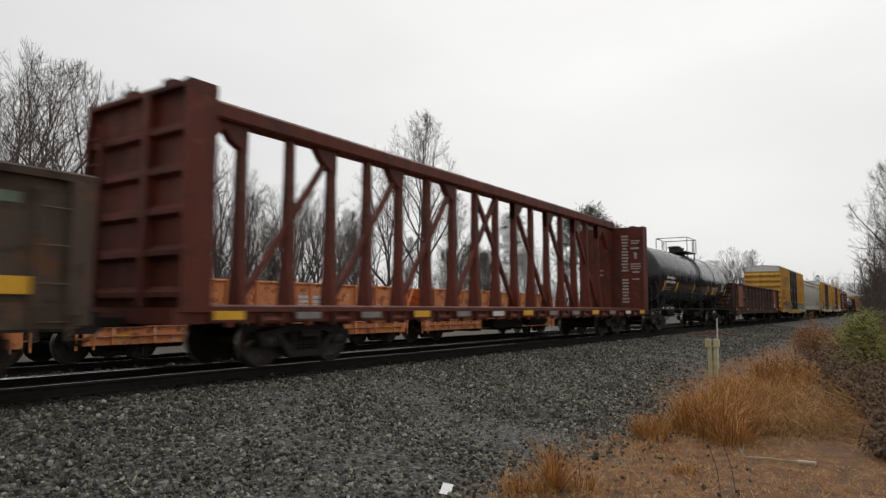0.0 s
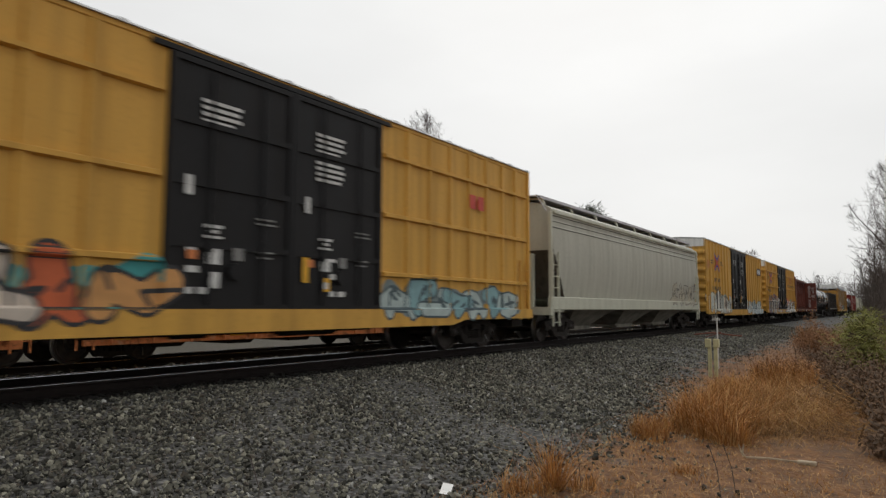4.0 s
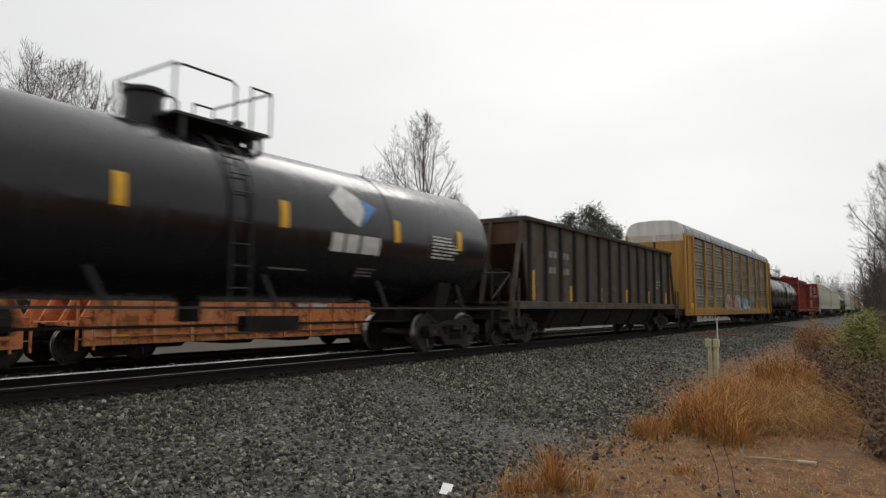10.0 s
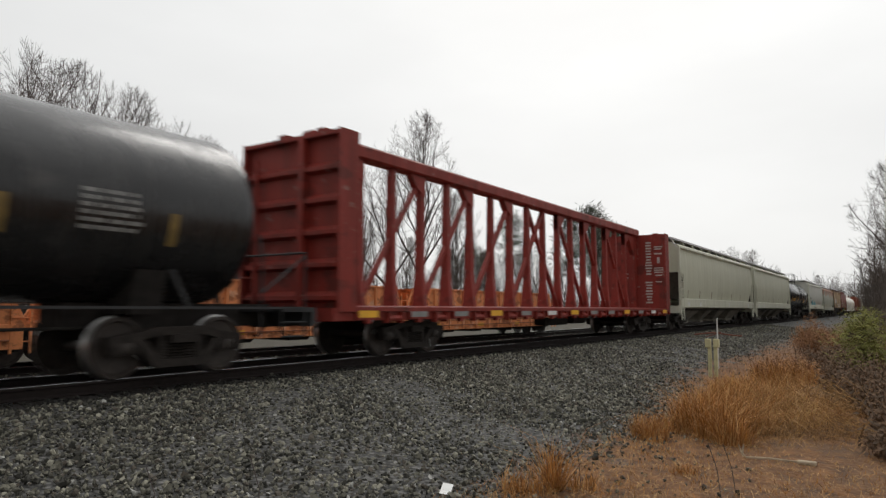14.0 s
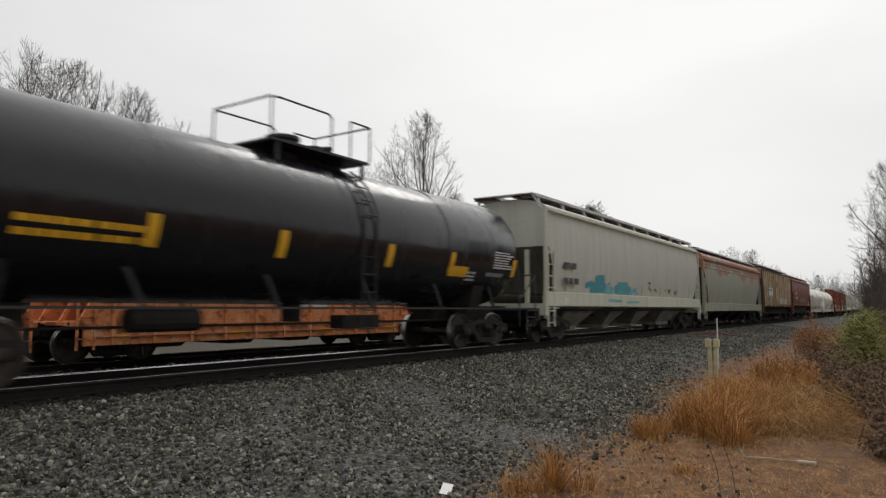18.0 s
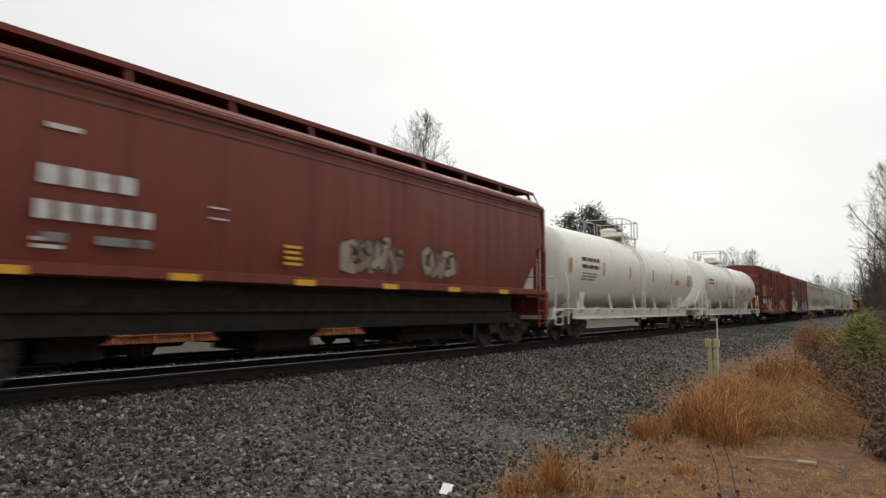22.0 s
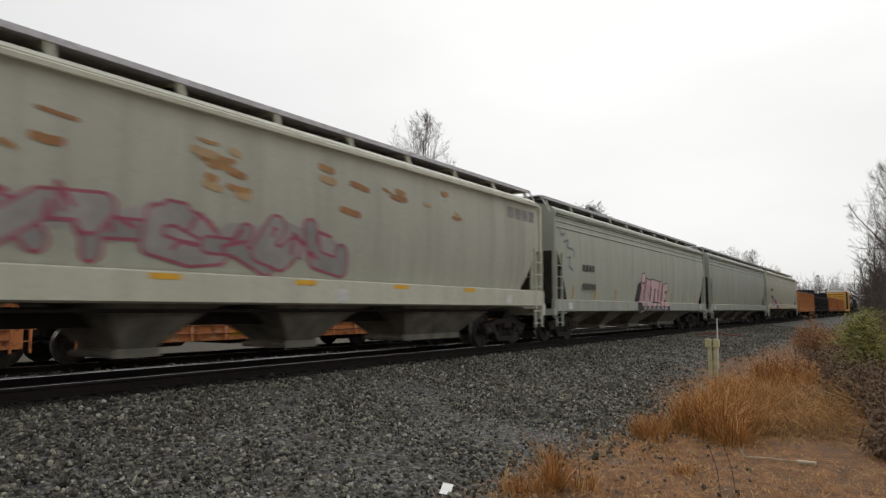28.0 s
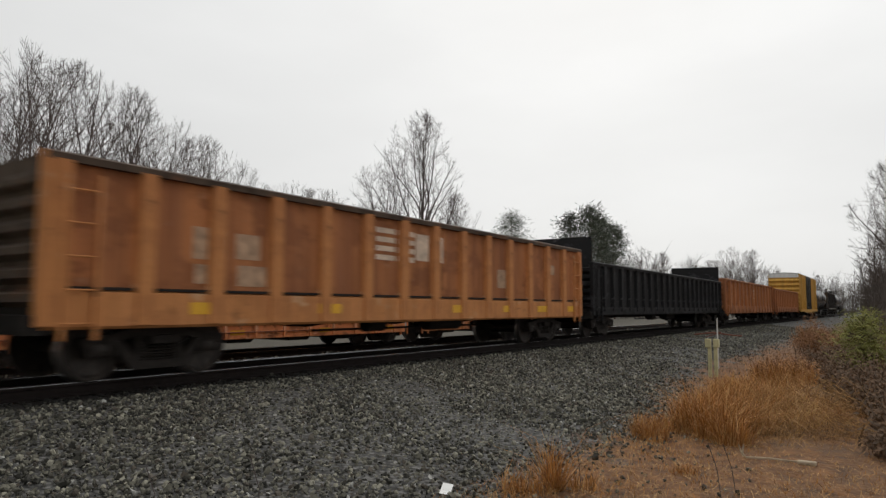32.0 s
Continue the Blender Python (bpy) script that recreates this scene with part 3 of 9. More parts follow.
# ---------------------------------------------------------------- centre-beam flat cars
def centerbeam(u0, u1, red, label, group, marks=True):
    L = u1 - u0
    h = L / 2
    car = empty_thing("centerbeam_flatcar", label, "flat car", group, (u0 + u1) / 2, TRACK_Y)
    b = B()
    for s in (-1, 1):
        b.prism([(s * 1.30, 1.06), (s * 1.45, 1.06), (s * 1.45, 0.985), (s * 1.385, 0.97), (s * 1.37, 0.80), (s * 1.30, 0.80)], -h, h, "x")
    part("side_sill", b, red, car)
    b = B()
    k = 30
    for i in range(k):
        a, c = -h + 0.3 + (L - 0.6) * i / k, -h + 0.3 + (L - 0.6) * (i + 1) / k
        b.prism([(-1.33, 1.02), (1.33, 1.02), (1.33, 1.07), (0.2, 1.11), (-0.2, 1.11), (-1.33, 1.07)], a + 0.02, c - 0.02, "x")
    part("deck", b, red, car)
    b = B()
    b.box(-h + 0.2, h - 0.2, -0.3, 0.3, 0.76, 1.02)
    part("centre_sill", b, red, car)
    xb = B()
    xb.prism([(-1.36, 1.0), (1.36, 1.0), (1.36, 0.9), (0.3, 0.80), (-0.3, 0.80), (-1.36, 0.9)], -0.05, 0.05, "x")
    me = xb.data("crossbearer", red)
    for i in range(1, 15):
        put("crossbearer", me, car, at=(-h + L * i / 15, 0, 0))
    # centre beam: top chord, tapered posts, diagonals from every other post
    b = B()
    b.prism([(-0.17, 4.52), (-0.21, 4.56), (-0.21, 4.80), (-0.14, 4.86), (0.14, 4.86), (0.21, 4.80), (0.21, 4.56), (0.17, 4.52)], -h + 0.55, h - 0.55, "x")
    part("top_chord", b, red, car)
    pb = B()
    pb.prism([(-0.20, 1.08), (0.20, 1.08), (0.11, 2.0), (0.075, 4.53), (-0.075, 4.53), (-0.11, 2.0)], -0.085, 0.085, "x")
    pm = pb.data("beam_post", red)
    gb = B()
    gb.prism([(-0.085, 4.52), (0.55, 4.52), (0.3, 4.2), (-0.085, 3.98)], -0.10, 0.10, "y")
    gm = gb.data("gusset", red)
    step = 1.23
    for i in range(8):
        for s in (-1, 1):
            x = s * (0.615 + i * step)
            p = put("beam_post", pm, car, at=(x, 0, 0))
            if i % 2:
                put("gusset", gm, p, at=pose(0, 0, 0) if s > 0 else pose(0, 0, 0, 0, 0, 180))
    runs = [(s * (0.615 + i * step), s * (0.615 + (i + 2) * step)) for i in (1, 3, 5) for s in (-1, 1)]
    runs += [(-0.615, 0.615 + step), (0.615, -0.615 - step)]
    for top, foot in runs:
        d = B()
        d.prism([(foot - 0.07, 1.1), (foot + 0.07, 1.1), (top + 0.07, 4.5), (top - 0.07, 4.5)], -0.06, 0.06, "y")
        part("diagonal", d, red, car)
    for s in (-1, 1):
        xi, xo = s * (h - 0.55), s * h
        lo, hi = min(xi, xo), max(xi, xo)
        b = B()
        b.box(xi - 0.03, xi + 0.03, -1.42, 1.42, 1.07, 4.56)
        bk = part("bulkhead", b, red, car)
        for y in (-1.45, 1.39):
            b = B()
            b.box(lo, hi, y, y + 0.06, 0.98, 4.6)
            part("side_plate", b, red, bk)
        b = B()
        b.box(lo, hi, -1.39, 1.39, 4.5, 4.58)
        part("top_plate", b, red, bk)
        b = B()
        b.box(min(xo - s * 0.20, xo - s * 0.17), max(xo - s * 0.20, xo - s * 0.17), -1.39, 1.39, 1.05, 4.5)
        part("face_plate", b, red, bk)
        for z in (1.15, 1.8, 2.45, 3.1, 3.75):
            b = B()
            b.prism([(xo - s * 0.17, z), (xo - s * 0.02, z + 0.06), (xo - s * 0.02, z + 0.14), (xo - s * 0.17, z + 0.24)], -1.38, 1.38, "y")
            part("stiffener", b, red, bk)
        for y in (-0.42,):
            b = B()
            b.box(min(xo - s * 0.17, xo + s * 0.01), max(xo - s * 0.17, xo + s * 0.01), y, y + 0.14, 1.07, 4.5)
            part("stiffener", b, red, bk)
        for y in (-1.0, 0.1):
            b = B()
            b.box(min(xo, xo - s * 0.3), max(xo, xo - s * 0.3), y, y + 0.22, 4.58, 4.66)
            part("lifting_lug", b, red, bk)
        ladder(bk, xo + s * 0.03, -1.15 * s, 1.0, 4.2, 0.42, red, across="y")
        b = B()
        b.box(xo - 0.1, xo + 0.12, -1.42, 1.42, 0.80, 1.05)
        part("end_sill", b, red, car)
        b = B()
        b.prism([(xi, 4.52), (xi - s * 1.3, 4.52), (xi - s * 0.5, 3.6), (xi - s * 0.3, 1.08), (xi, 1.08)], -0.09, 0.09, "y")
        part("end_gusset", b, red, bk)
        bk_in = xi - s * 0.036
        if marks and s > 0:
            rr = random.Random(int(u0))
            for i in range(22):
                b = B()
                z = 4.15 - i * 0.135
                w = 0.20 + 0.14 * rr.random()
                if i not in (12, 13):
                    b.box(bk_in - 0.004, bk_in, -0.66 - w / 2, -0.66 + w / 2, z, z + 0.075)
                    part("stencil", b, M_DIMWHITE, bk)
            for y, z, w, hh in ((-1.12, 3.95, 0.4, 0.05), (-1.1, 3.85, 0.34, 0.05), (-1.1, 3.62, 0.36, 0.07), (-1.12, 3.2, 0.12, 0.28), (-1.12, 2.95, 0.42, 0.05), (-1.12, 2.85, 0.46, 0.05),
                                (-1.12, 2.75, 0.4, 0.05), (-1.12, 2.6, 0.3, 0.06), (-1.12, 2.3, 0.3, 0.05), (0.5, 2.7, 0.35, 0.05), (0.5, 2.5, 0.3, 0.06)):
                b = B()
                b.box(bk_in - 0.004, bk_in, y - w / 2, y + w / 2, z, z + hh)
                part("stencil", b, M_DIMWHITE, bk)
    zz = 0.86
    pk = B()
    pk.prism([(-0.36, 0.985), (0.36, 0.985), (0.33, 0.82), (-0.33, 0.82)], -1.45, -1.37, "y")
    pk.box(-0.06, 0.06, -1.47, -1.37, 0.74, 0.84)
    pk = pk.data("stake_pocket", red)
    for i in range(13):
        x = -h + 0.9 + i * (L - 1.8) / 12
        put("stake_pocket", pk, car, at=(x, 0, 0))
        if i % 3 == 0:
            reflectors(car, [x], zz, -1.452, 0.6, 0.14)
        else:
            b = B()
            b.box(x - 0.3, x + 0.3, -1.456, -1.45, zz, zz + 0.12)
            part("data_panel", b, M_GREYMARK if i % 3 == 1 else M_WHITE if i % 2 else M_GREYMARK, car)
    b = B()
    b.tube((-0.2, -1.4, 0.84), (0.2, -1.4, 0.84), 0.065, 8)
    b.box(-0.24, -0.2, -1.47, -1.3, 0.74, 0.97)
    b.box(0.2, 0.24, -1.47, -1.3, 0.74, 0.97)
    me = b.data("winch", red)
    for i in range(12):          # load-tensioning winches between the pockets
        put("winch", me, car, at=(-h + 0.9 + (i + 0.5) * (L - 1.8) / 12, 0, 0))
    b = B()
    b.box(-0.9, 0.9, -0.8, -0.4, 0.5, 0.75)
    b.tube((1.3, -0.7, 0.7), (2.5, -0.7, 0.7), 0.18, 10)
    part("brake_gear", b, M_UNDER, car)
    couplers(car, h + 0.1)
    truck(car, -h + 3.0)
    truck(car, h - 3.0)
    return car


# ---------------------------------------------------------------- tank cars
def tankcar(u0, u1, shell, label, group, style):
    """u0, u1: the ends of the shell."""
    L = u1 - u0
    h = L / 2
    R = style.get("r", 1.46)
    zc = style.get("zc", 2.62)
    fit = style.get("fit", M_BLACK)
    car = empty_thing("tank_car", label, "tank car", group, (u0 + u1) / 2, TRACK_Y)
    prof = []
    for i in range(9):
        a = i / 8 * math.pi / 2
        prof.append((-h + 0.62 * (1 - math.sin(a)) if False else -h + 0.62 * (1 - math.cos(math.pi / 2 - a)), R * math.sin(a)))
    prof = [(-h + 0.62 * (1 - math.sin(math.pi / 2 * (1 - i / 8)) ), R * math.sqrt(max(0.0, 1 - math.sin(math.pi / 2 * (1 - i / 8)) ** 2))) for i in range(9)]
    prof = prof + [(-a, r) for a, r in reversed(prof)]
    b = B()
    b.lathe(prof, 56, "x", centre=(0, 0, zc))
    part("shell", b, shell, car, smooth=35)
    for x in style.get("seams", (-h * 0.45, h * 0.05, h * 0.5)):
        b = B()
        b.lathe([(x - 0.035, R), (x - 0.02, R + 0.012), (x + 0.02, R + 0.012), (x + 0.035, R)], 56, "x", centre=(0, 0, zc))
        part("weld_band", b, shell, car, smooth=35)
    # sills, walkways and saddles
    full = style.get("full_sill", False)
    b = B()
    if full:
        b.box(-h - 0.9, h + 0.9, -0.33, 0.33, 0.72, 1.0)
    for s in (-1, 1):
        if not full:                 # stub sills: the shell itself carries the load between the trucks
            b.box(min(s * (h - 3.0), s * (h + 0.9)), max(s * (h - 3.0), s * (h + 0.9)), -0.33, 0.33, 0.72, 1.12)
        b.prism([(-R * 0.8, zc - 0.95), (R * 0.8, zc - 0.95), (1.0, 0.95), (-1.0, 0.95)], s * (h - 2.1) - 0.25, s * (h - 2.1) + 0.25, "x")
    part("saddle", b, fit if full else M_UNDER, car)
    for s in (-1, 1):
        b = B()
        b.box(-h - 0.7, h + 0.7, s * 1.42 - 0.05, s * 1.42 + 0.05, 1.03, 1.07)
        if full:                     # a channel below the walkway, its web set back and its foot turned out
            b.prism([(s * 1.18, 1.03), (s * 1.22, 1.03), (s * 1.17, 0.76), (s * 1.26, 0.72), (s * 1.26, 0.69), (s * 1.12, 0.72)], -h + 1.2, h - 1.2, "x")
            for i in range(10):
                x = -h + 1.7 + i * (L - 3.4) / 9
                b.prism([(s * 1.2, 1.03), (s * 1.4, 1.03), (s * 1.2, 0.86)], x - 0.02, x + 0.02, "x")
        for i in range(6):
            x = -h + 1.6 + i * (L - 3.2) / 5
            k = 0.12 if full else 0.07
            b.prism([(x - 0.05, 1.05), (x - 0.05 + k, 1.05), (x - 0.37 + k, 1.62), (x - 0.37, 1.62)], s * 1.36 - 0.03, s * 1.36 + 0.03, "y")
        part("side_sill", b, fit, car)
    # end platforms with handrails
    for s in (-1, 1):
        b = B()
        b.box(min(s * (h + 0.2), s * (h + 1.0)), max(s * (h + 0.2), s * (h + 1.0)), -1.45, 1.45, 0.98, 1.06)
        b.box(s * (h + 0.95) - 0.06, s * (h + 0.95) + 0.06, -1.45, 1.45, 0.72, 1.0)
        part("end_platform", b, fit, car)
        b = B()
        xx = s * (h + 0.75)
        b.pipe([(xx, -1.42, 0.55), (xx, -1.42, 2.05), (xx, 1.42, 2.05), (xx, 1.42, 0.55)], 0.022)
        b.pipe([(xx - s * 1.0, -1.42, 0.55), (xx - s * 1.0, -1.42, 1.9), (xx - s * 1.0, -R * 0.9, 2.3)], 0.022)
        b.pipe([(xx, -1.42, 2.0), (xx - s * 1.0, -1.42, 1.3)], 0.02)
        for z in (0.55, 0.8):
            b.tube((xx, -1.42, z), (xx - s * 0.55, -1.42, z), 0.018, 6)
        b.tube((xx - s * 0.55, -1.42, 0.55), (xx - s * 0.55, -1.42, 1.0), 0.018, 6)
        part("handrail", b, style.get("rail", fit), car)
        b = B()
        b.tube((s * (h + 0.55), 0.6, 1.7), (s * (h + 0.6), 0.6, 1.7), 0.26, 16)
        b.tube((s * (h + 0.4), 0.6, 1.06), (s * (h + 0.4), 0.6, 1.8), 0.05, 8)
        part("brake_wheel", b, fit, car)
    # top platform, dome, valves
    px = style.get("dome_x", 0.0)
    top = zc + R
    pl = B()
    ph = style.get("rail_half", 1.4)
    pl.box(px - ph, px + ph, -0.85, 0.85, top + 0.10, top + 0.15)
    for x in (px - ph + 0.2, px + ph - 0.2):
        for y in (-0.8, 0.8):
            pl.box(x - 0.03, x + 0.03, y - 0.03, y + 0.03, top - 0.3, top + 0.1)
    plat = part("top_platform", pl, style.get("plat", fit), car)
    b = B()
    mh = style.get("manway", 0.36)
    b.lathe([(top - 0.1, 0.31), (top + mh, 0.31), (top + mh + 0.04, 0.36), (top + mh + 0.10, 0.36), (top + mh + 0.15, 0.2), (top + mh + 0.16, 0.0)], 20, "z", centre=(px - style.get("manway_x", 0.35), 0, 0))
    part("manway", b, style.get("plat", fit), plat, smooth=40)
    for x, r, hh in ((px + 0.45, 0.12, 0.35), (px + 0.85, 0.09, 0.42), (px + 1.15, 0.1, 0.28)):
        b = B()
        b.tube((x, -0.1, top), (x, -0.1, top + hh), r, 12)
        b.tube((x, -0.1, top + hh), (x, -0.1, top + hh + 0.06), r * 1.4, 12)
        part("valve", b, fit, plat)
    zt = top + 0.15
    rw, rh = style.get("rail_half", 1.4), style.get("rail_high", 0.78)
    runs = []
    for y in (-0.85, 0.85):
        runs.append([(px - rw, y, zt), (px - rw, y, zt + rh - 0.06), (px - rw + 0.12, y, zt + rh), (px + 0.1, y, zt + rh), (px + 0.2, y, zt + rh - 0.06), (px + 0.2, y, zt)])
        runs.append([(px + rw * 0.55, y, zt), (px + rw * 0.55, y, zt + rh), (px + rw, y, zt + rh), (px + rw, y, zt)])
    for x in (px - rw, px + rw):
        runs.append([(x, -0.85, zt + rh), (x, 0.85, zt + rh)])
    for pts in runs:
        part("guard_rail", B().pipe(pts, 0.021), style.get("plat_rail", fit), plat)
    # side ladder up the shell
    lb = B()
    lx = px + style.get("ladder_x", 0.7)
    for s in (-0.2, 0.2):
        pts = [(lx + s, -1.48, 0.62), (lx + s, -1.50, zc)]
        for k in range(1, 6):
            a = k / 5 * math.radians(62)
            pts.append((lx + s, -(R + 0.07) * math.cos(a), zc + (R + 0.07) * math.sin(a)))
        lb.pipe(pts, 0.022)
    for i in range(6):
        z = 0.65 + i * 0.36
        lb.tube((lx - 0.2, -1.49, z), (lx + 0.2, -1.49, z), 0.015, 6)
    for i in range(1, 5):
        a = i / 5 * math.radians(62)
        y, z = -(R + 0.07) * math.cos(a), zc + (R + 0.07) * math.sin(a)
        lb.tube((lx - 0.2, y, z), (lx + 0.2, y, z), 0.015, 6)
    part("ladder", lb, style.get("ladder", fit), car)
    # bottom outlet, brake gear
    b = B()
    b.tube((px, 0, zc - R - 0.35), (px, 0, zc - R + 0.1), 0.2, 12)
    b.box(px + 0.8, px + 2.0, -0.7, -0.3, 0.62, 0.9)
    b.tube((-3.6, -0.6, 0.85), (-2.4, -0.6, 0.85), 0.19, 12)
    b.tube((-h + 2, -0.5, 0.75), (h - 2, -0.5, 0.75), 0.024, 6)
    part("brake_gear", b, M_UNDER, car)
    # reflective bars, curved on the shell
    for x, z in style.get("marks", ()):
        b = B()
        cells = 6
        w = style.get("mark_w", 0.2)
        zs = [z - 0.24 + 0.48 * i / cells for i in range(cells + 1)]
        v, f = [], []
        for q in zs:
            y = -math.sqrt(max(0.01, (R + 0.008) ** 2 - (q - zc) ** 2))
            v += [(x - w / 2, y, q), (x + w / 2, y, q)]
        f = [(2 * i, 2 * i + 1, 2 * i + 3, 2 * i + 2) for i in range(cells)]
        b.add(v, f)
        part("reflector", b, style.get("mark_mat", M_YELLOW), car, "yellow reflective strip")
    for x0, z0, w, hh, mat, rows in style.get("plates", ()):
        # lettering rows are broken into uneven pieces
        for r_i in range(rows):
            b = B()
            za, zb = z0 + hh * r_i / rows, z0 + hh * (r_i + (1.0 if rows == 1 else 0.55)) / rows
            v = []
            for q in (za, (za + zb) / 2, zb):
                y = -math.sqrt(max(0.01, (R + 0.010) ** 2 - (q - zc) ** 2))
                v += [(x0, y, q), (x0 + w, y, q)]
            if rows == 1:
                b.add(v, [(0, 1, 3, 2), (2, 3, 5, 4)])
            else:
                rr = random.Random(int(u0 * 7) + r_i)
                q = x0
                end = x0 + w * rr.uniform(0.7, 1.0)
                while q < end - 0.03:
                    e = min(end, q + rr.uniform(0.07, 0.24))
                    b.add([(e if i % 2 else q, p[1], p[2]) for i, p in enumerate(v)], [(0, 1, 3, 2), (2, 3, 5, 4)])
                    q = e + rr.choice((0.025, 0.03, 0.07))
            part("stencil" if rows > 1 else "placard", b, mat, car)
    couplers(car, h + 1.0)
    tx = h - style.get("truck_in", 1.5)
    truck(car, -tx)
    truck(car, tx)
    return car


# ---------------------------------------------------------------- covered hoppers
def covered_hopper(u0, u1, side, label, group, style):
    L = u1 - u0
    h = L / 2
    eave, zs, zt = style.get("eave", 4.13), style.get("sill", 1.11), style.get("sill_top", 1.56)
    zcut, inset = style.get("cut", 2.9), style.get("inset", 1.05)
    hw = 1.52
    trim = style.get("trim", side)
    car = empty_thing("covered_hopper", label, "hopper car", group, (u0 + u1) / 2, TRACK_Y)
    bulge = style.get("bulge", 0.10)
    prof = []
    for i in range(9):
        z = zt + (eave - zt) * i / 8
        t = i / 8
        prof.append((hw - 0.04 - bulge * (2 * t - 1.1) ** 2, z))
    roof_h = style.get("roof", 0.42)
    roof = []
    for i in range(1, 7):
        a = i / 6 * math.pi / 2
        roof.append(((hw - 0.06) * math.cos(a) * 1.0, eave + roof_h * math.sin(a) ** 1.0))
    pts = prof + roof

    def reach(z):
        return h if z >= zcut else h - inset * (zcut - z) / (zcut - zt)
    b = B()
    zz = sorted(set([p[1] for p in prof] + [zcut]))
    full = []
    for z in zz:
        for (y0, z0), (y1, z1) in zip(prof, prof[1:]):
            if z0 - 1e-6 <= z <= z1 + 1e-6:
                full.append((y0 + (y1 - y0) * (z - z0) / max(1e-6, z1 - z0), z))
                break
    full += roof
    n = len(full)
    v = []
    for y, z in full:
        r = reach(z)
        v += [(-r, -y, z), (r, -y, z), (r, y, z), (-r, y, z)]
    f, slope = [], []
    for i in range(n - 1):
        a, c = 4 * i, 4 * (i + 1)
        f += [(a, a + 1, c + 1, c), (a + 2, a + 3, c + 3, c + 2)]
        (slope if full[i + 1][1] <= zcut + 1e-4 else f).extend([(a + 1, a + 2, c + 2, c + 1), (a + 3, a, c, c + 3)])
    f.append((3, 2, 1, 0))
    b.add(v, f)
    body = part("body", b, side, car, smooth=28)
    for pick in (0, 1):              # dirty sloping end sheets over the trucks, their shade put into the colour
        b = B()
        ends = slope[pick::2]
        used = sorted({q for face in ends for q in face})
        b.add([v[q] for q in used], [tuple(used.index(q) for q in face) for face in ends])
        part("slope_sheet", b, style.get("slope", M_SLOPE), car, smooth=28)

    def skin(z):
        t = (z - zt) / (eave - zt)
        return -(hw - 0.04 - bulge * (2 * t - 1.1) ** 2) - 0.006
    zb = zt + style.get("bar_up", 0.06)
    for x in style.get("bars", ()):
        b = B()
        w = style.get("bar_w", 0.065)
        for z0, z1 in ((zb, zb + 0.2), (zb + 0.2, zb + 0.4)):
            b.add([(x - w, skin(z0), z0), (x + w, skin(z0), z0), (x + w, skin(z1), z1), (x - w, skin(z1), z1)], [(0, 1, 2, 3)])
        part("reflector", b, style.get("bar_mat", M_OLDREF), car, "faded reflective strip")
    for x, z, w, hh, mat in style.get("sheets", ()):       # painted fields and stencils on the curved side
        b = B()
        for k in range(3):
            z0, z1 = z + hh * k / 3, z + hh * (k + 1) / 3
            b.add([(x, skin(z0), z0), (x + w, skin(z0), z0), (x + w, skin(z1), z1), (x, skin(z1), z1)], [(0, 1, 2, 3)])
        part("stencil", b, mat, car)
    for x in style.get("sill_marks", ()):
        b = B()
        b.box(x, x + 0.3, -hw - 0.004, -hw, zs + 0.08, zs + 0.30)
        part("data_panel", b, M_WHITE, car)
    # side sill
    for s in (-1, 1):
        b = B()
        b.prism([(s * (hw - 0.12), zt + 0.03), (s * hw, zt), (s * hw, zs + 0.03), (s * (hw - 0.06), zs), (s * (hw - 0.12), zs)], -h - 0.25, h + 0.25, "x")
        part("side_sill", b, trim, car)
        # eave rail
        b = B()
        b.box(-h, h, s * (hw - 0.03) - 0.04, s * (hw - 0.03) + 0.04, eave - 0.05, eave + 0.05, c=0.015)
        part("eave_rail", b, style.get("rail", trim), car)
        for k in range(style.get("lines", 0)):       # lapped roof-side sheets, the shade under each lap painted as a dark strip
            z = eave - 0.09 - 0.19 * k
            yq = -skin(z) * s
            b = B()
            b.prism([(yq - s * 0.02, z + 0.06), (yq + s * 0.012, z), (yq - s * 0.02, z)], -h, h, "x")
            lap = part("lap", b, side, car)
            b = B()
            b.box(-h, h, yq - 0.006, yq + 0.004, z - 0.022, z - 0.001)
            part("seam", b, M_LAP_SHADE, lap)
    # end sills, corner posts, ladders
    for s in (-1, 1):
        b = B()
        b.box(s * (h + 0.25) - 0.08, s * (h + 0.25) + 0.08, -hw, hw, 0.85, zs + 0.1)
        b.box(min(s * (h - 0.9), s * (h + 0.25)), max(s * (h - 0.9), s * (h + 0.25)), -hw + 0.1, hw - 0.1, zs - 0.06, zs)
        part("end_platform", b, trim, car)
        for y in (-1, 1):
            b = B()
            xx = s * (h + 0.12)
            b.box(xx - 0.06, xx + 0.06, y * (hw - 0.08) - 0.05, y * (hw - 0.08) + 0.05, 0.75, eave)
            b.box(s * (h - 0.42) - 0.035, s * (h - 0.42) + 0.035, y * (hw - 0.08) - 0.035, y * (hw - 0.08) + 0.035, zs, zcut)
            part("corner_post", b, trim, car)
        b = B()
        for i in range(7):
            z = 0.62 + i * 0.36
            b.tube((s * (h + 0.12), -hw + 0.02, z), (s * (h - 0.42), -hw + 0.02, z), 0.016, 6)
        for q in (h + 0.12, h - 0.32):
            b.box(s * q - 0.025, s * q + 0.025, -hw - 0.01, -hw + 0.04, 0.5, 2.84)
        part("ladder", b, style.get("ladder", trim), car)
        ladder(car, s * (h + 0.2), -s * 0.9, 0.95, eave + 0.25, 0.42, trim, across="y")
        b = B()
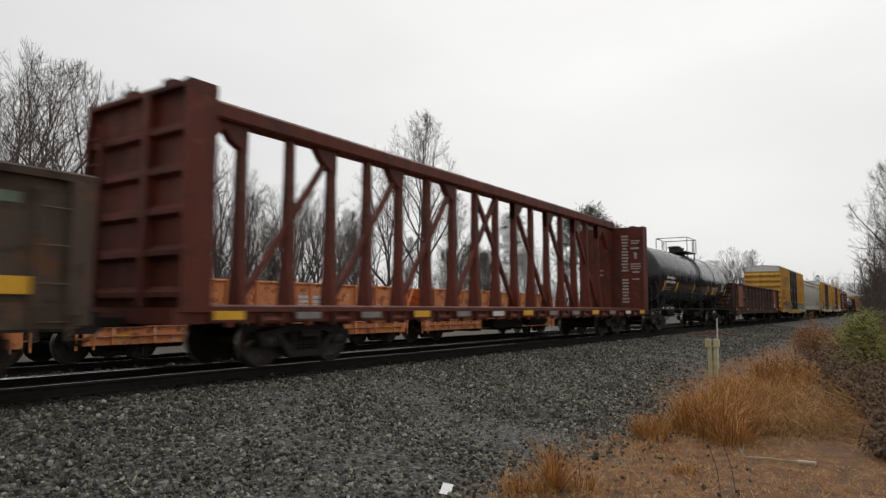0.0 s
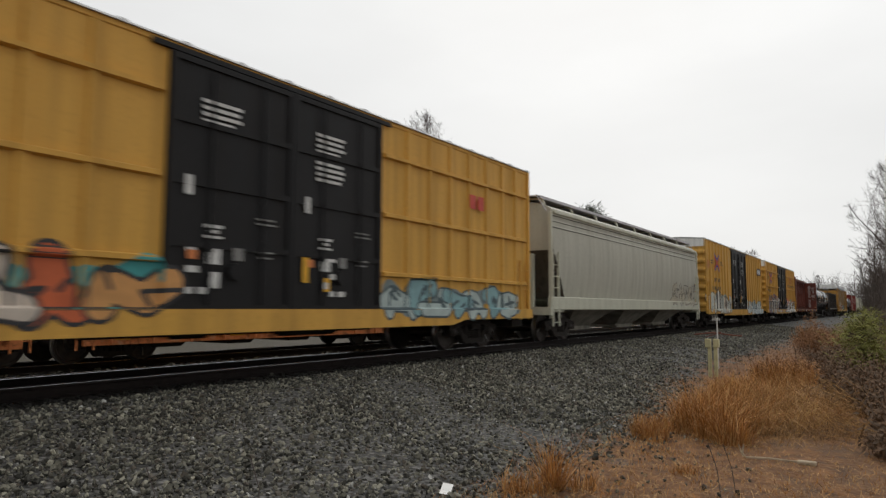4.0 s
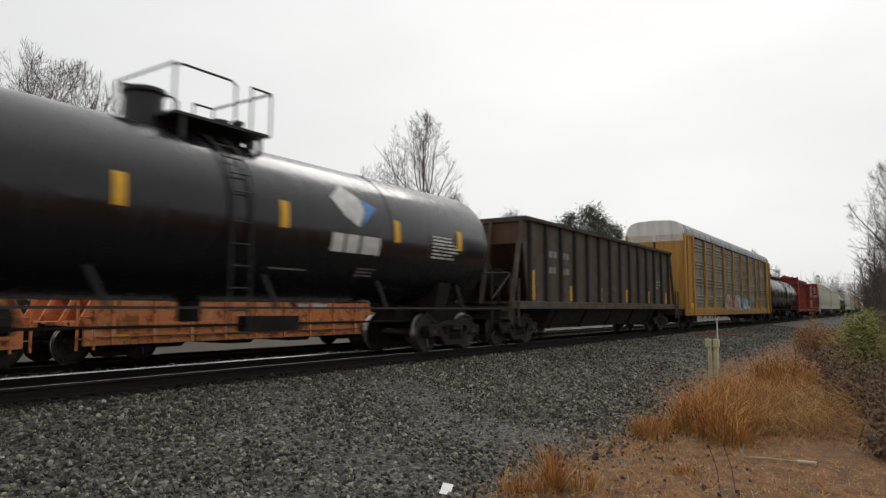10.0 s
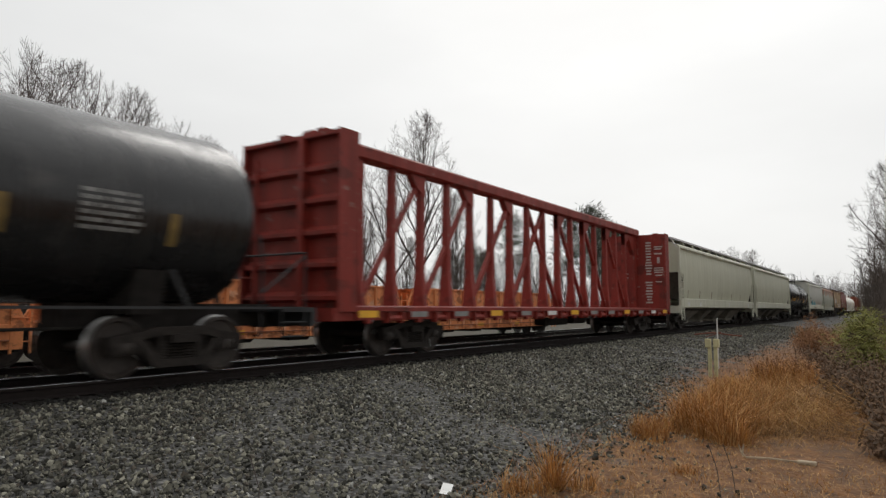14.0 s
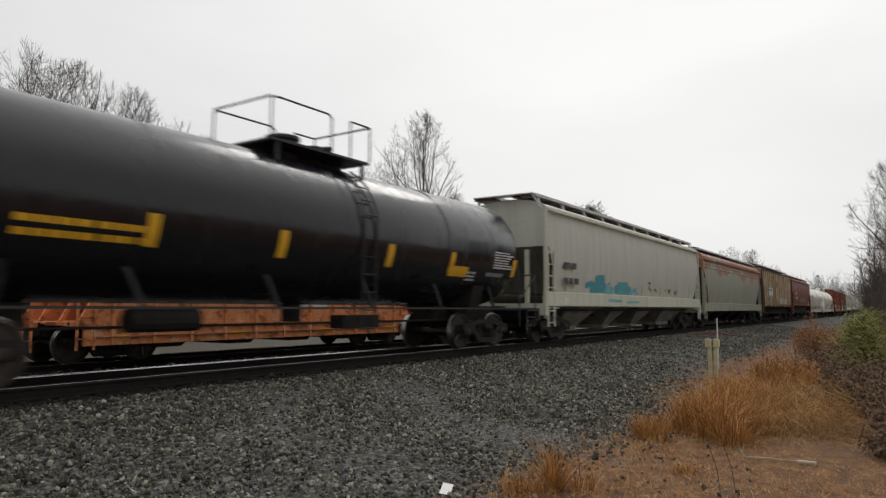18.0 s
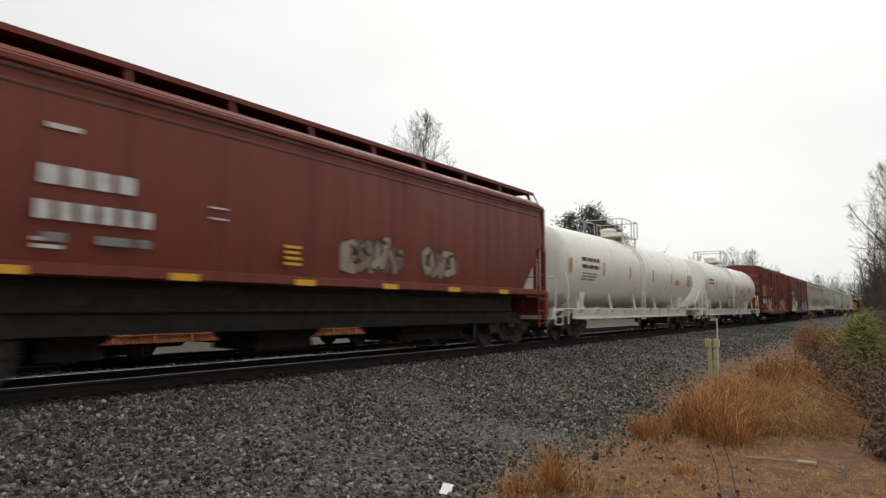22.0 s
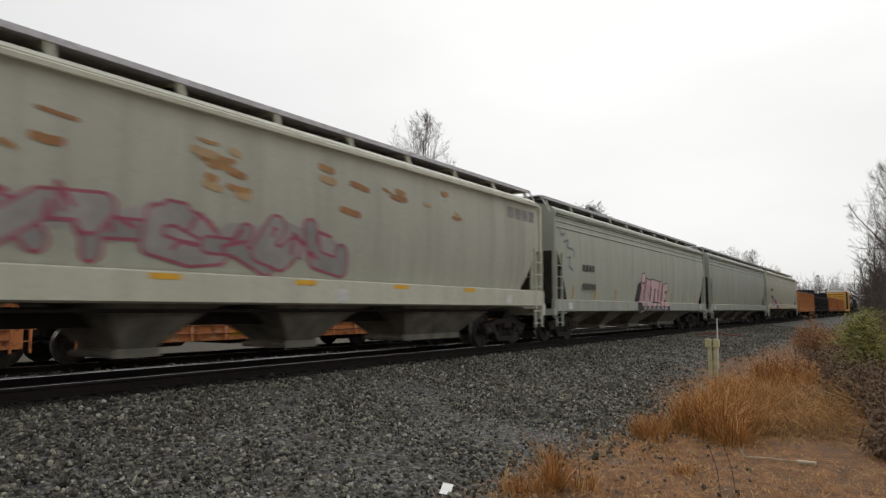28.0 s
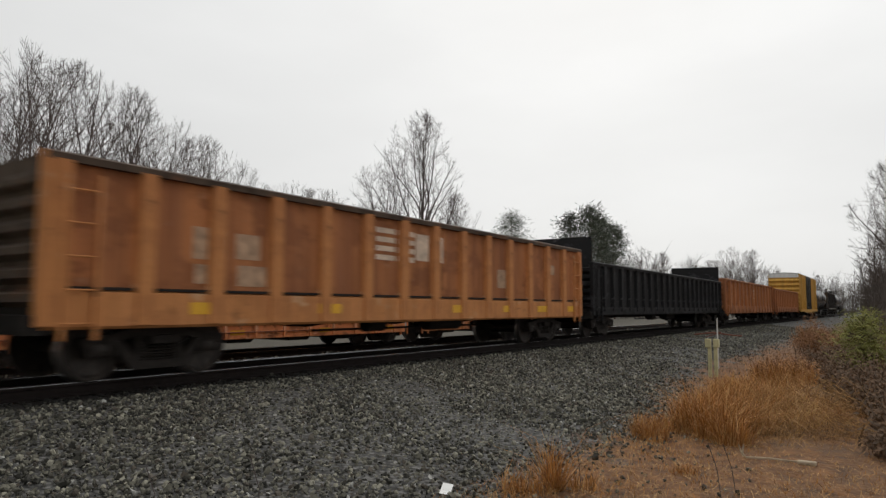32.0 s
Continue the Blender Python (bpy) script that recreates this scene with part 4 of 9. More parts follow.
        for y in (-0.75, 0.75):
            b.prism([(s * (h - 0.05), zcut - 0.1), (s * (h + 0.1), zcut - 0.1), (s * (h + 0.1), 1.05), (s * (h - 0.05), 1.05)], y - 0.05, y + 0.05, "y")
        b.tube((s * (h + 0.25), 0.2, 1.75), (s * (h + 0.3), 0.2, 1.75), 0.25, 14)
        part("end_brace", b, trim, car)
    # roof hatches and running boards
    b = B()
    b.box(-h + 0.8, h - 0.8, -0.35, 0.35, eave + roof_h - 0.05, eave + roof_h + 0.14, c=0.03)
    part("hatch_trough", b, style.get("top", side), car)
    wz = eave + style.get("walk", 0.51)
    for s in (-1, 1):
        b = B()
        y0, y1 = s * 0.28, s * 1.1
        b.box(-h - 0.15, h + 0.15, min(y0, y1), max(y0, y1), wz, wz + 0.025)
        wk = part("running_board", b, style.get("grate", M_GRATE), car)
        for y in (y0, y1):
            b = B()
            b.box(-h - 0.15, h + 0.15, y - 0.02, y + 0.02, wz - 0.06, wz + 0.03)
            part("board_edge", b, style.get("grate", M_GRATE), wk)
        k = style.get("stays", 11)
        sm = B()
        sm.prism([(-s * 0.5, wz - eave), (-s * 1.08, wz - eave), (-s * 1.2, 0.12), (-s * 1.14, 0.12), (-s * 1.02, wz - eave - 0.08), (-s * 0.5, wz - eave - 0.05)], -0.035, 0.035, "x")
        me = sm.data("stay", style.get("stay_mat", trim))
        for i in range(k):
            put("stay", me, wk, at=(-h + 0.1 + (L - 0.2) * i / (k - 1), 0, eave) if s < 0 else pose(-h + 0.1 + (L - 0.2) * i / (k - 1), 0, eave))
    for s in (-1, 1):
        b = B()
        b.box(min(s * (h - 0.1), s * (h + 0.3)), max(s * (h - 0.1), s * (h + 0.3)), -1.08, 1.08, wz, wz + 0.03)
        b.pipe([(s * (h + 0.28), -1.05, wz), (s * (h + 0.2), -1.35, eave)], 0.02)
        part("end_walk", b, style.get("grate", M_GRATE), car)
    # hopper bays
    cuts = style.get("gaps")
    if cuts is None:
        k = style.get("bays", 4)
        bl = (L - 2 * inset - 1.2) / k
        cuts = [-h + inset + 0.6 + bl * i for i in range(1, k)]
    cuts = [-h + inset + 0.5] + list(cuts) + [h - inset - 0.5]
    for lo, hi in zip(cuts, cuts[1:]):
        c, bl = (lo + hi) / 2, hi - lo
        b = B()
        w0, w1 = bl / 2 - style.get("gap", 0.55), max(0.3, bl / 2 - 1.5)
        zm, wm = zs - (zs - 0.42) * 0.3, w0 + (w1 - w0) * 0.4
        v = [(c - w0, -1.25, zs), (c + w0, -1.25, zs), (c + w0, 1.25, zs), (c - w0, 1.25, zs),
             (c - wm, -1.0, zm), (c + wm, -1.0, zm), (c + wm, 1.0, zm), (c - wm, 1.0, zm),
             (c - w1, -0.55, 0.42), (c + w1, -0.55, 0.42), (c + w1, 0.55, 0.42), (c - w1, 0.55, 0.42)]
        b.add(v, [(q + i, q + (i + 1) % 4, q + 4 + (i + 1) % 4, q + 4 + i) for q in (0, 4) for i in range(4)] + [(8, 9, 10, 11)])
        hp = part("hopper_bay", b, style.get("bay", M_BAY), car)
        b = B()
        b.box(c - w1 - 0.08, c + w1 + 0.08, -0.55, 0.55, 0.28, 0.42)
        b.tube((c - w1 - 0.1, -0.62, 0.33), (c - w1 - 0.1, 0.62, 0.33), 0.05, 8)
        part("outlet_gate", b, style.get("gate", M_BAY), hp)
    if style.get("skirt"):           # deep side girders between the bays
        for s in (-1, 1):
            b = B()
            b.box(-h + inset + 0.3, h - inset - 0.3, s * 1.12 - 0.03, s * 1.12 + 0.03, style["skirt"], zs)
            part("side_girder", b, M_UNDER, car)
    b = B()
    b.box(-h, h, -0.3, 0.3, 0.75, 1.05)
    b.tube((-h + 1.5, -1.2, 1.0), (h - 1.5, -1.2, 1.0), 0.03, 6)
    part("centre_sill", b, M_UNDER, car)
    for x in style.get("posts", ()):
        me = style["_post"]
        put("side_post", me, car, at=(x, -hw + 0.015, 0))
        put("side_post", me, car, at=pose(x, hw - 0.015, 0, 0, 0, 180))
    couplers(car, h + 0.3)
    tx = h - style.get("truck_in", 1.35)
    truck(car, -tx)
    truck(car, tx)
    return car


M_HOPRIB = plain("dark_hopper_rib", (0.017, 0.012, 0.010), 0.75, 0, 0.5, 4)
M_LAP_SHADE = plain("painted_lap_shade", (0.09, 0.085, 0.07), 0.9, 0, 0.3, 3)
M_SLOPE = paint("dirty_shaded_slope_sheet", (0.10, 0.09, 0.075), 0.6, 0.2, 0.85, (0.03, 0.027, 0.024), (0.10, 0.055, 0.03), seed=50)
M_BROWNREF = plain("browned_reflector", (0.17, 0.125, 0.065), 0.6, 0, 0.25, 9)
M_OLDREF = plain("faded_orange_reflector", (0.46, 0.27, 0.08), 0.6, 0, 0.25, 9)
M_GRATE = plain("weathered_galvanised_grating", (0.52, 0.51, 0.54), 0.6, 0.2, 0.3, 10)
M_CREST_LIGHT = plain("ridge_crest_highlight", (0.50, 0.49, 0.43), 0.5, 0.1, 0.25, 2)
M_BAY = plain("grimy_hopper_bay", (0.21, 0.195, 0.16), 0.85, 0, 0.4, 2.5)


# ---------------------------------------------------------------- gondolas
def gondola(u0, u1, side, label, group, style):
    L = u1 - u0
    h = L / 2
    top, low, hw = style.get("top", 2.78), style.get("low", 0.74), 1.50
    car = empty_thing("gondola", label, "gondola car", group, (u0 + u1) / 2, TRACK_Y)
    n = style.get("ribs", 14)
    step = (L - 0.3) / n
    for s in (-1, 1):
        b = B()
        if style.get("corrugated"):
            pts = [(s * (hw - 0.1), 1.05)]
            k = 7
            dz = (top - 0.25 - 1.15) / k
            for i in range(k):
                z = 1.15 + i * dz
                pts += [(s * (hw - 0.1), z), (s * (hw - 0.03), z + dz * 0.3), (s * (hw - 0.03), z + dz * 0.5), (s * (hw - 0.1), z + dz * 0.8)]
            pts.append((s * (hw - 0.1), top - 0.08))
            b.sheet(pts, -h, h, "x", 0.02)
        else:
            b.box(-h, h, s * (hw - 0.1) - 0.02, s * (hw - 0.1) + 0.02, 1.0, top - 0.05)
        part("side", b, style.get("panel", side), car)
        b = B()
        b.prism([(s * (hw - 0.14), top - 0.12), (s * (hw + 0.02), top - 0.12), (s * (hw + 0.04), top - 0.03), (s * hw, top), (s * (hw - 0.14), top)], -h - 0.05, h + 0.05, "x")
        part("top_chord", b, style.get("chord", side), car)
        b = B()
        lz = style.get("ledge", 1.12)
        b.prism([(s * (hw - 0.12), lz), (s * (hw - 0.01), lz - 0.05), (s * (hw - 0.01), low + 0.04), (s * (hw - 0.05), low), (s * (hw - 0.12), low)], -h, h, "x")
        part("side_sill", b, side, car)
    rb = B()
    lo = low + 0.05 if style.get("deep_ribs") else 0.95
    rw = style.get("rib_w", 0.09)
    rb.prism([(-rw - 0.03, 0.10), (-rw, -0.03), (rw, -0.03), (rw + 0.03, 0.10)], lo, top - 0.1, "z")
    me = rb.data("side_post", style.get("rib_mat", side))
    for i in range(n + 1):
        x = -h + 0.15 + i * step
        put("side_post", me, car, at=(x, -hw, 0))
        put("side_post", me, car, at=pose(x, hw, 0, 0, 0, 180))
    for s in (-1, 1):
        b = B()
        pts = [(s * (h - 0.05), 0.9)]
        for i in range(6):
            z = 1.05 + i * (top - 1.2) / 6
            pts += [(s * (h - 0.05), z), (s * (h + 0.06), z + 0.08), (s * (h + 0.06), z + 0.16), (s * (h - 0.05), z + 0.22)]
        pts.append((s * (h - 0.05), top + style.get("end_up", 0.0)))
        b.sheet(pts, -hw + 0.08, hw - 0.08, "y", 0.02)
        part("end_wall", b, style.get("end_mat", side), car)
        for y in (-1, 1):
            b = B()
            b.box(s * h - 0.09, s * h + 0.09, y * (hw - 0.06) - 0.07, y * (hw - 0.06) + 0.07, 0.8, top, c=0.015)
            part("corner_post", b, side, car)
        b = B()
        b.box(s * (h + 0.05) - 0.15, s * (h + 0.05) + 0.15, -hw + 0.05, hw - 0.05, 0.7, 0.95)
        b.tube((s * (h + 0.2), 0.5, 2.0), (s * (h + 0.24), 0.5, 2.0), 0.25, 14)
        part("end_sill", b, M_UNDER, car)
        ladder(car, s * (h - 0.42), -hw - 0.03, 0.62, top - 0.25, 0.44, side)
        ladder(car, s * (h + 0.12), -s * 1.1, 0.85, top - 0.2, 0.4, side, across="y")
    b = B()
    b.box(-h, h, -hw + 0.1, hw - 0.1, 0.95, 1.05)
    part("floor", b, M_UNDER, car)
    underframe(car, L, 0.95, 1.3)
    couplers(car, h + 0.1)
    tx = h - style.get("truck_in", 1.9)
    truck(car, -tx)
    truck(car, tx)
    return car


# ---------------------------------------------------------------- open hopper
def open_hopper(u0, u1, side, label, group, inner):
    L = u1 - u0
    h = L / 2
    hw, top, zb = 1.5, 3.74, 1.27
    car = empty_thing("open_hopper", label, "hopper car", group, (u0 + u1) / 2, TRACK_Y)
    for s in (-1, 1):
        b = B()
        b.prism([(-h, top), (h, top), (h, top - 0.55), (h - 0.35, zb), (-h + 0.35, zb), (-h, top - 0.55)], s * (hw - 0.12) - 0.02, s * (hw - 0.12) + 0.02, "y")
        part("side", b, side, car)
        b = B()
        b.prism([(s * (hw - 0.16), top - 0.1), (s * (hw + 0.03), top - 0.1), (s * (hw + 0.05), top), (s * (hw - 0.16), top)], -h - 0.05, h + 0.05, "x")
        part("top_chord", b, side, car)
        b = B()
        b.box(-h - 0.9, h + 0.9, s * (hw - 0.05) - 0.06, s * (hw - 0.05) + 0.06, 1.04, zb, c=0.015)
        part("side_sill", b, side, car)
    rb = B()
    rb.prism([(-0.10, 0.13), (-0.06, 0.0), (0.06, 0.0), (0.10, 0.13)], zb - 0.02, top - 0.08, "z")
    me = rb.data("side_post", M_HOPRIB)
    for i in range(14):
        x = -h + 0.4 + i * (L - 0.8) / 13
        put("side_post", me, car, at=(x, -hw, 0))
        put("side_post", me, car, at=pose(x, hw, 0, 0, 0, 180))
    for s in (-1, 1):
        b = B()
        b.prism([(s * h, top), (s * (h - 0.04), top), (s * (h - 0.06), top - 0.75), (s * (h - 2.6), 1.3), (s * (h - 2.55), 1.3), (s * h, top - 0.78)], -hw + 0.12, hw - 0.12, "y")
        part("slope_sheet", b, inner, car)
        b = B()
        b.box(s * h - 0.06, s * h + 0.06, -hw, hw, top - 0.14, top)
        for y in (-hw + 0.1, -0.4, 0.4, hw - 0.1):
            b.prism([(s * (h - 0.02), top - 0.1), (s * (h + 0.1), top - 0.1), (s * (h + 0.72), 1.2), (s * (h + 0.6), 1.2)], y - 0.05, y + 0.05, "y")
        part("end_brace", b, side, car)
        b = B()
        b.box(min(s * (h - 1.2), s * (h + 0.95)), max(s * (h - 1.2), s * (h + 0.95)), -hw, hw, 1.05, 1.12)
        b.box(s * (h + 0.9) - 0.08, s * (h + 0.9) + 0.08, -hw, hw, 0.75, 1.12)
        part("end_platform", b, side, car)
        b = B()
        b.tube((s * (h + 0.1), -0.3, 1.9), (s * (h + 0.1), 0.8, 1.9), 0.16, 12)
        b.tube((s * (h + 0.35), -0.8, 1.12), (s * (h + 0.35), -0.8, 2.0), 0.04, 8)
        b.tube((s * (h + 0.4), -0.8, 1.95), (s * (h + 0.45), -0.8, 1.95), 0.26, 14)
        part("brake_gear", b, M_UNDER, car)
        ladder(car, s * (h + 0.7), -hw - 0.02, 0.6, 1.9, 0.42, side)
    b = B()                      # discharge chutes, closed by long doors on each side
    b.prism([(-1.36, 1.2), (1.36, 1.2), (1.2, 0.85), (0.95, 0.42), (-0.95, 0.42), (-1.2, 0.85)], -h + 2.2, h - 2.2, "x")
    chute = part("hopper_bay", b, M_UNDER, car)
    for i in range(5):
        x = -h + 2.6 + i * (L - 5.2) / 4
        b = B()
        b.prism([(-1.39, 1.2), (-1.36, 1.2), (-1.2, 0.85), (-0.95, 0.42), (-1.0, 0.40), (-1.26, 0.85)], x - 0.06, x + 0.06, "x")
        part("chute_rib", b, M_UNDER, chute)
    b = B()
    b.box(-h - 0.9, h + 0.9, -0.32, 0.32, 0.72, 1.05)
    part("centre_sill", b, M_UNDER, car)
    couplers(car, h + 1.0)
    truck(car, -h + 0.45)
    truck(car, h - 0.45)
    return car


# ---------------------------------------------------------------- autorack
def autorack(u0, u1, yellow, panel, roofm, white, label, posts):
    L = u1 - u0
    h = L / 2
    hw = 1.5
    car = empty_thing("autorack", label, "autorack", "cars of the passing train", (u0 + u1) / 2, TRACK_Y)
    x0, x1 = posts[0], posts[-1]
    for s in (-1, 1):
        b = B()
        b.box(-h, h, s * (hw - 0.03) - 0.05, s * (hw - 0.03) + 0.05, 0.70, 1.12, c=0.02)
        part("side_sill", b, yellow, car)
        for a, c in zip(posts, posts[1:]):
            pts = [(s * (hw - 0.1), 1.1)]
            z = 1.14
            while z < 4.2:               # three pressed ridges, then a flat band
                for q in (0.24, 0.42, 0.60):
                    pts += [(s * (hw - 0.1), z + q), (s * (hw - 0.055), z + q + 0.012), (s * (hw - 0.05), z + q + 0.025), (s * (hw - 0.1), z + q + 0.085)]
                z += 0.94
            pts.append((s * (hw - 0.1), 4.9))
            b = B()
            b.sheet(pts, a, c, "x", 0.012)
            sp = part("screen_panel", b, panel, car)
            # pale strips on the crests: sky light on the ridges, put into the colour
            if s < 0:
                b = B()
                for j in range(4):
                    for q in (0.24, 0.42, 0.60):
                        zz = 1.14 + 0.94 * j + q
                        if zz < 4.85:
                            b.prism([(-(hw - 0.058), zz + 0.02), (-(hw - 0.044), zz + 0.02), (-(hw - 0.048), zz + 0.036), (-(hw - 0.066), zz + 0.05)], a + 0.02, c - 0.02, "x")
                part("ridge_crest", b, M_CREST_LIGHT, sp, "pale highlight strips painted along the pressed ridges")
        pb = B()
        pb.prism([(-0.34, 1.12), (0.34, 1.12), (0.12, 1.75), (0.10, 4.72), (0.26, 4.84), (-0.26, 4.84), (-0.10, 4.72), (-0.12, 1.75)],
                 -0.05, 0.03, "y")
        pb.prism([(-0.34, 0.72), (0.34, 0.72), (0.34, 1.12), (-0.34, 1.12)], -0.05, 0.0, "y")
        me = pb.data("side_post", yellow)
        for x in posts[1:-1]:
            put("side_post", me, car, at=(x, s * (hw - 0.01) if s < 0 else hw, 0))
        for a, c in ((-h, x0), (x1, h)):
            b = B()
            b.box(a, c, s * (hw - 0.06) - 0.04, s * (hw - 0.06) + 0.04, 1.1, 4.92)
            es = part("end_section", b, yellow, car)
            for q in (a, c):
                b = B()
                b.box(q - 0.10, q + 0.10, s * hw - 0.08, s * hw + 0.02, 0.72, 4.95, c=0.01)
                part("end_post", b, yellow, es)
        # near-black strip added for the dark gap line between roof and panels
        b = B()
        b.box(x0 + 0.4, x1 - 0.4, s * (hw - 0.1) - 0.05, s * (hw - 0.1) + 0.05, 4.88, 4.98)
        part("eave_rail", b, M_UNDER, car)
        for a, c in ((-h, x0 + 0.4), (x1 - 0.4, h)):
            b = B()
            b.box(a, c, s * (hw - 0.06) - 0.07, s * (hw - 0.06) + 0.08, 4.82, 4.97, c=0.015)
            part("eave_rail", b, yellow, car)
            b = B()
            q = c - 1.15 if c < 0 else a + 0.6
            b.box(q - 0.02, q + 0.53, s * (hw + 0.0) - 0.03, s * (hw + 0.0) + 0.004, 1.12, 1.36)
            part("placard", b, M_YELLOW, car)
    arc = [(-hw + 0.02, 4.95), (-hw + 0.02, 5.12), (-1.38, 5.36), (-1.18, 5.53), (-0.9, 5.62), (0, 5.67), (0.9, 5.62), (1.18, 5.53), (1.38, 5.36), (hw - 0.02, 5.12), (hw - 0.02, 4.95)]
    n = 40
    for i in range(n):
        a, c = -h + L * i / n, -h + L * (i + 1) / n
        k = 1.0 if i % 2 else 0.985
        b = B()
        b.sheet([(y * k, z) for y, z in arc], a, c, "x", -0.03)
        part("roof_panel", b, roofm, car, smooth=30)
    for s in (-1, 1):
        b = B()
        b.prism([(-hw + 0.04, 4.55)] + arc + [(hw - 0.04, 4.55)], s * h - 0.04, s * h + 0.036, "x")
        part("end_cap", b, white, car)
        for y0, y1 in ((-hw + 0.05, -0.07), (0.07, hw - 0.05)):
            b = B()
            b.box(s * h - 0.04, s * h + 0.03, y0, y1, 1.05, 4.9)
            for z in (1.2, 2.95):
                b.box(s * h - 0.02, s * h + 0.05, y0 + 0.02, y1 - 0.02, z, z + 0.05)
            part("end_door", b, yellow, car)
        b = B()
        b.box(s * h - 0.03, s * h + 0.06, -0.08, 0.08, 1.0, 5.52)
        part("door_gap", b, M_BLACK, car)
        ladder(car, s * (h - 0.25), -hw - 0.04, 0.75, 4.8, 0.42, yellow, n=10)
        b = B()
        b.box(s * (h + 0.4) - 0.5, s * (h + 0.4) + 0.5, -1.35, 1.35, 0.72, 0.98)
        part("end_platform", b, M_UNDER, car)
    b = B()
    b.box(-h, h, -hw + 0.1, hw - 0.1, 0.8, 1.05)
    part("deck", b, M_UNDER, car)
    underframe(car, L, 0.9, 1.3)
    couplers(car, h + 0.9)
    truck(car, -h + 2.9)
    truck(car, h - 2.9)
    return car


# ---------------------------------------------------------------- ground, ballast and tracks
def ground_z(x, y):
    """Cross-section of the formation: lineside strip, ballast shoulder, main track, dip, siding, field."""
    pts = [(-3000, -0.6), (3.8, -0.60), (8.8, -0.195), (11.9, -0.195), (13.2, -0.62), (14.6, -0.60), (15.4, -0.50), (19.2, -0.50), (20.4, -0.85), (26, -0.9), (3000, -0.9)]
    for (a, za), (b, zb) in zip(pts, pts[1:]):
        if a <= y <= b:
            t = (y - a) / (b - a)
            return za + (zb - za) * t
    return -0.9


def dirt_edge(x):
    """Where the ballast stone ends and the bare earth begins."""
    t = min(1.0, max(0.0, (x - 9.0) / 10.0))
    return 2.95 + 1.5 * t * t * (3 - 2 * t)


def make_ground():
    n = Nodes("earth_and_stone", 0.95)
    x, y, z = n.xyz()
    wob = n.noise(1.3, 5)
    edge = n.span(x, 9.0, 19.0, 2.95, 4.45)
    d = n.math("ADD", n.math("SUBTRACT", y, edge), n.span(wob, 0.25, 0.75, -0.9, 0.9))
    stone = n.span(d, -0.15, 0.25)
    vor = n.nt.nodes.new("ShaderNodeTexVoronoi")
    vor.inputs["Scale"].default_value = 17.0
    n.link(n.obj, vor.inputs["Vector"])
    r = n.xyz(vor.outputs["Color"])[0]
    gravel = n.mix(n.span(r, 0.0, 1.0), (0.035, 0.034, 0.032), (0.17, 0.165, 0.155))
    gravel = n.mix(n.span(vor.outputs["Distance"], 0.3, 0.75), gravel, (0.02, 0.019, 0.017))
    soil_n = n.noise(5.0, 6)
    soil = n.mix(n.span(soil_n, 0.3, 0.7), (0.066, 0.029, 0.010), (0.215, 0.096, 0.031))
    soil = n.mix(n.span(n.noise(0.9, 4), 0.55, 0.7, 0, 0.4), soil, (0.085, 0.06, 0.04))
    field = n.mix(n.noise(0.4, 5), (0.05, 0.045, 0.034), (0.085, 0.072, 0.05))
    soil = n.mix(n.span(y, 21.0, 26.0), soil, field)
    # dark strip under the train: oil stain and painted-in shade together
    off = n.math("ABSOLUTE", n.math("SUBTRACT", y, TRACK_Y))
    oil_shade = n.span(n.math("ADD", off, n.span(wob, 0.3, 0.7, -0.12, 0.12)), 1.38, 1.62, 1.0, 0.0)
    gravel = n.mix(oil_shade, gravel, (0.016, 0.013, 0.011))
    gravel = n.mix(n.span(y, 19.6, 21.0), gravel, field)
    n.color(n.mix(stone, soil, gravel))
    n.bump(n.math("ADD", n.math("MULTIPLY", vor.outputs["Distance"], -0.6), soil_n), 0.8, 0.03)
    xs = [-2500, -900, -300, -120, -60, -30] + [-20 + i * 0.8 for i in range(100)] + [62, 66, 72, 80, 90, 105, 130, 170, 240, 400, 700, 1200, 2500]
    ys = [-2500, -900, -300, -100, -40, -20, -12, -8, -6, -4.5, -3.5, -2.5, -1.5] + [-1 + i * 0.4 for i in range(12)] + [3.8, 4.6, 5.4, 6.2, 7.0, 7.8, 8.3, 8.75, 9.4, 11.3, 11.9, 12.5, 13.2, 14.6, 15.4, 17, 19.2, 20.4, 23, 26, 32, 45, 70, 120, 300, 900, 2500]
    v = []
    for x in xs:
        for y in ys:
            z = ground_z(x, y)
            if -8 < y < 8.3 and -20 < x < 80:
                z += 0.05 * noise.noise((x * 0.6, y * 0.6, 0.0)) + (0.03 * noise.noise((x * 1.9, y * 1.9, 3.0)) if y < 3.6 else 0.0)
            if y < -3 or (x > 45 and y < 2.5):
                z += 0.25 * min(1.0, max(-3 - y, 0) * 0.1)
            v.append((x, y, z))
    ny = len(ys)
    f = [(i * ny + j, (i + 1) * ny + j, (i + 1) * ny + j + 1, i * ny + j + 1) for i in range(len(xs) - 1) for j in range(ny - 1)]
    b = B()
    b.add(v, f)
    ob = part("ground", b, n.mat, smooth=60)
    tagged(ob, "brown earth verge and grey crushed-stone formation", "ground", "", "structure")
    return ob


make_ground()


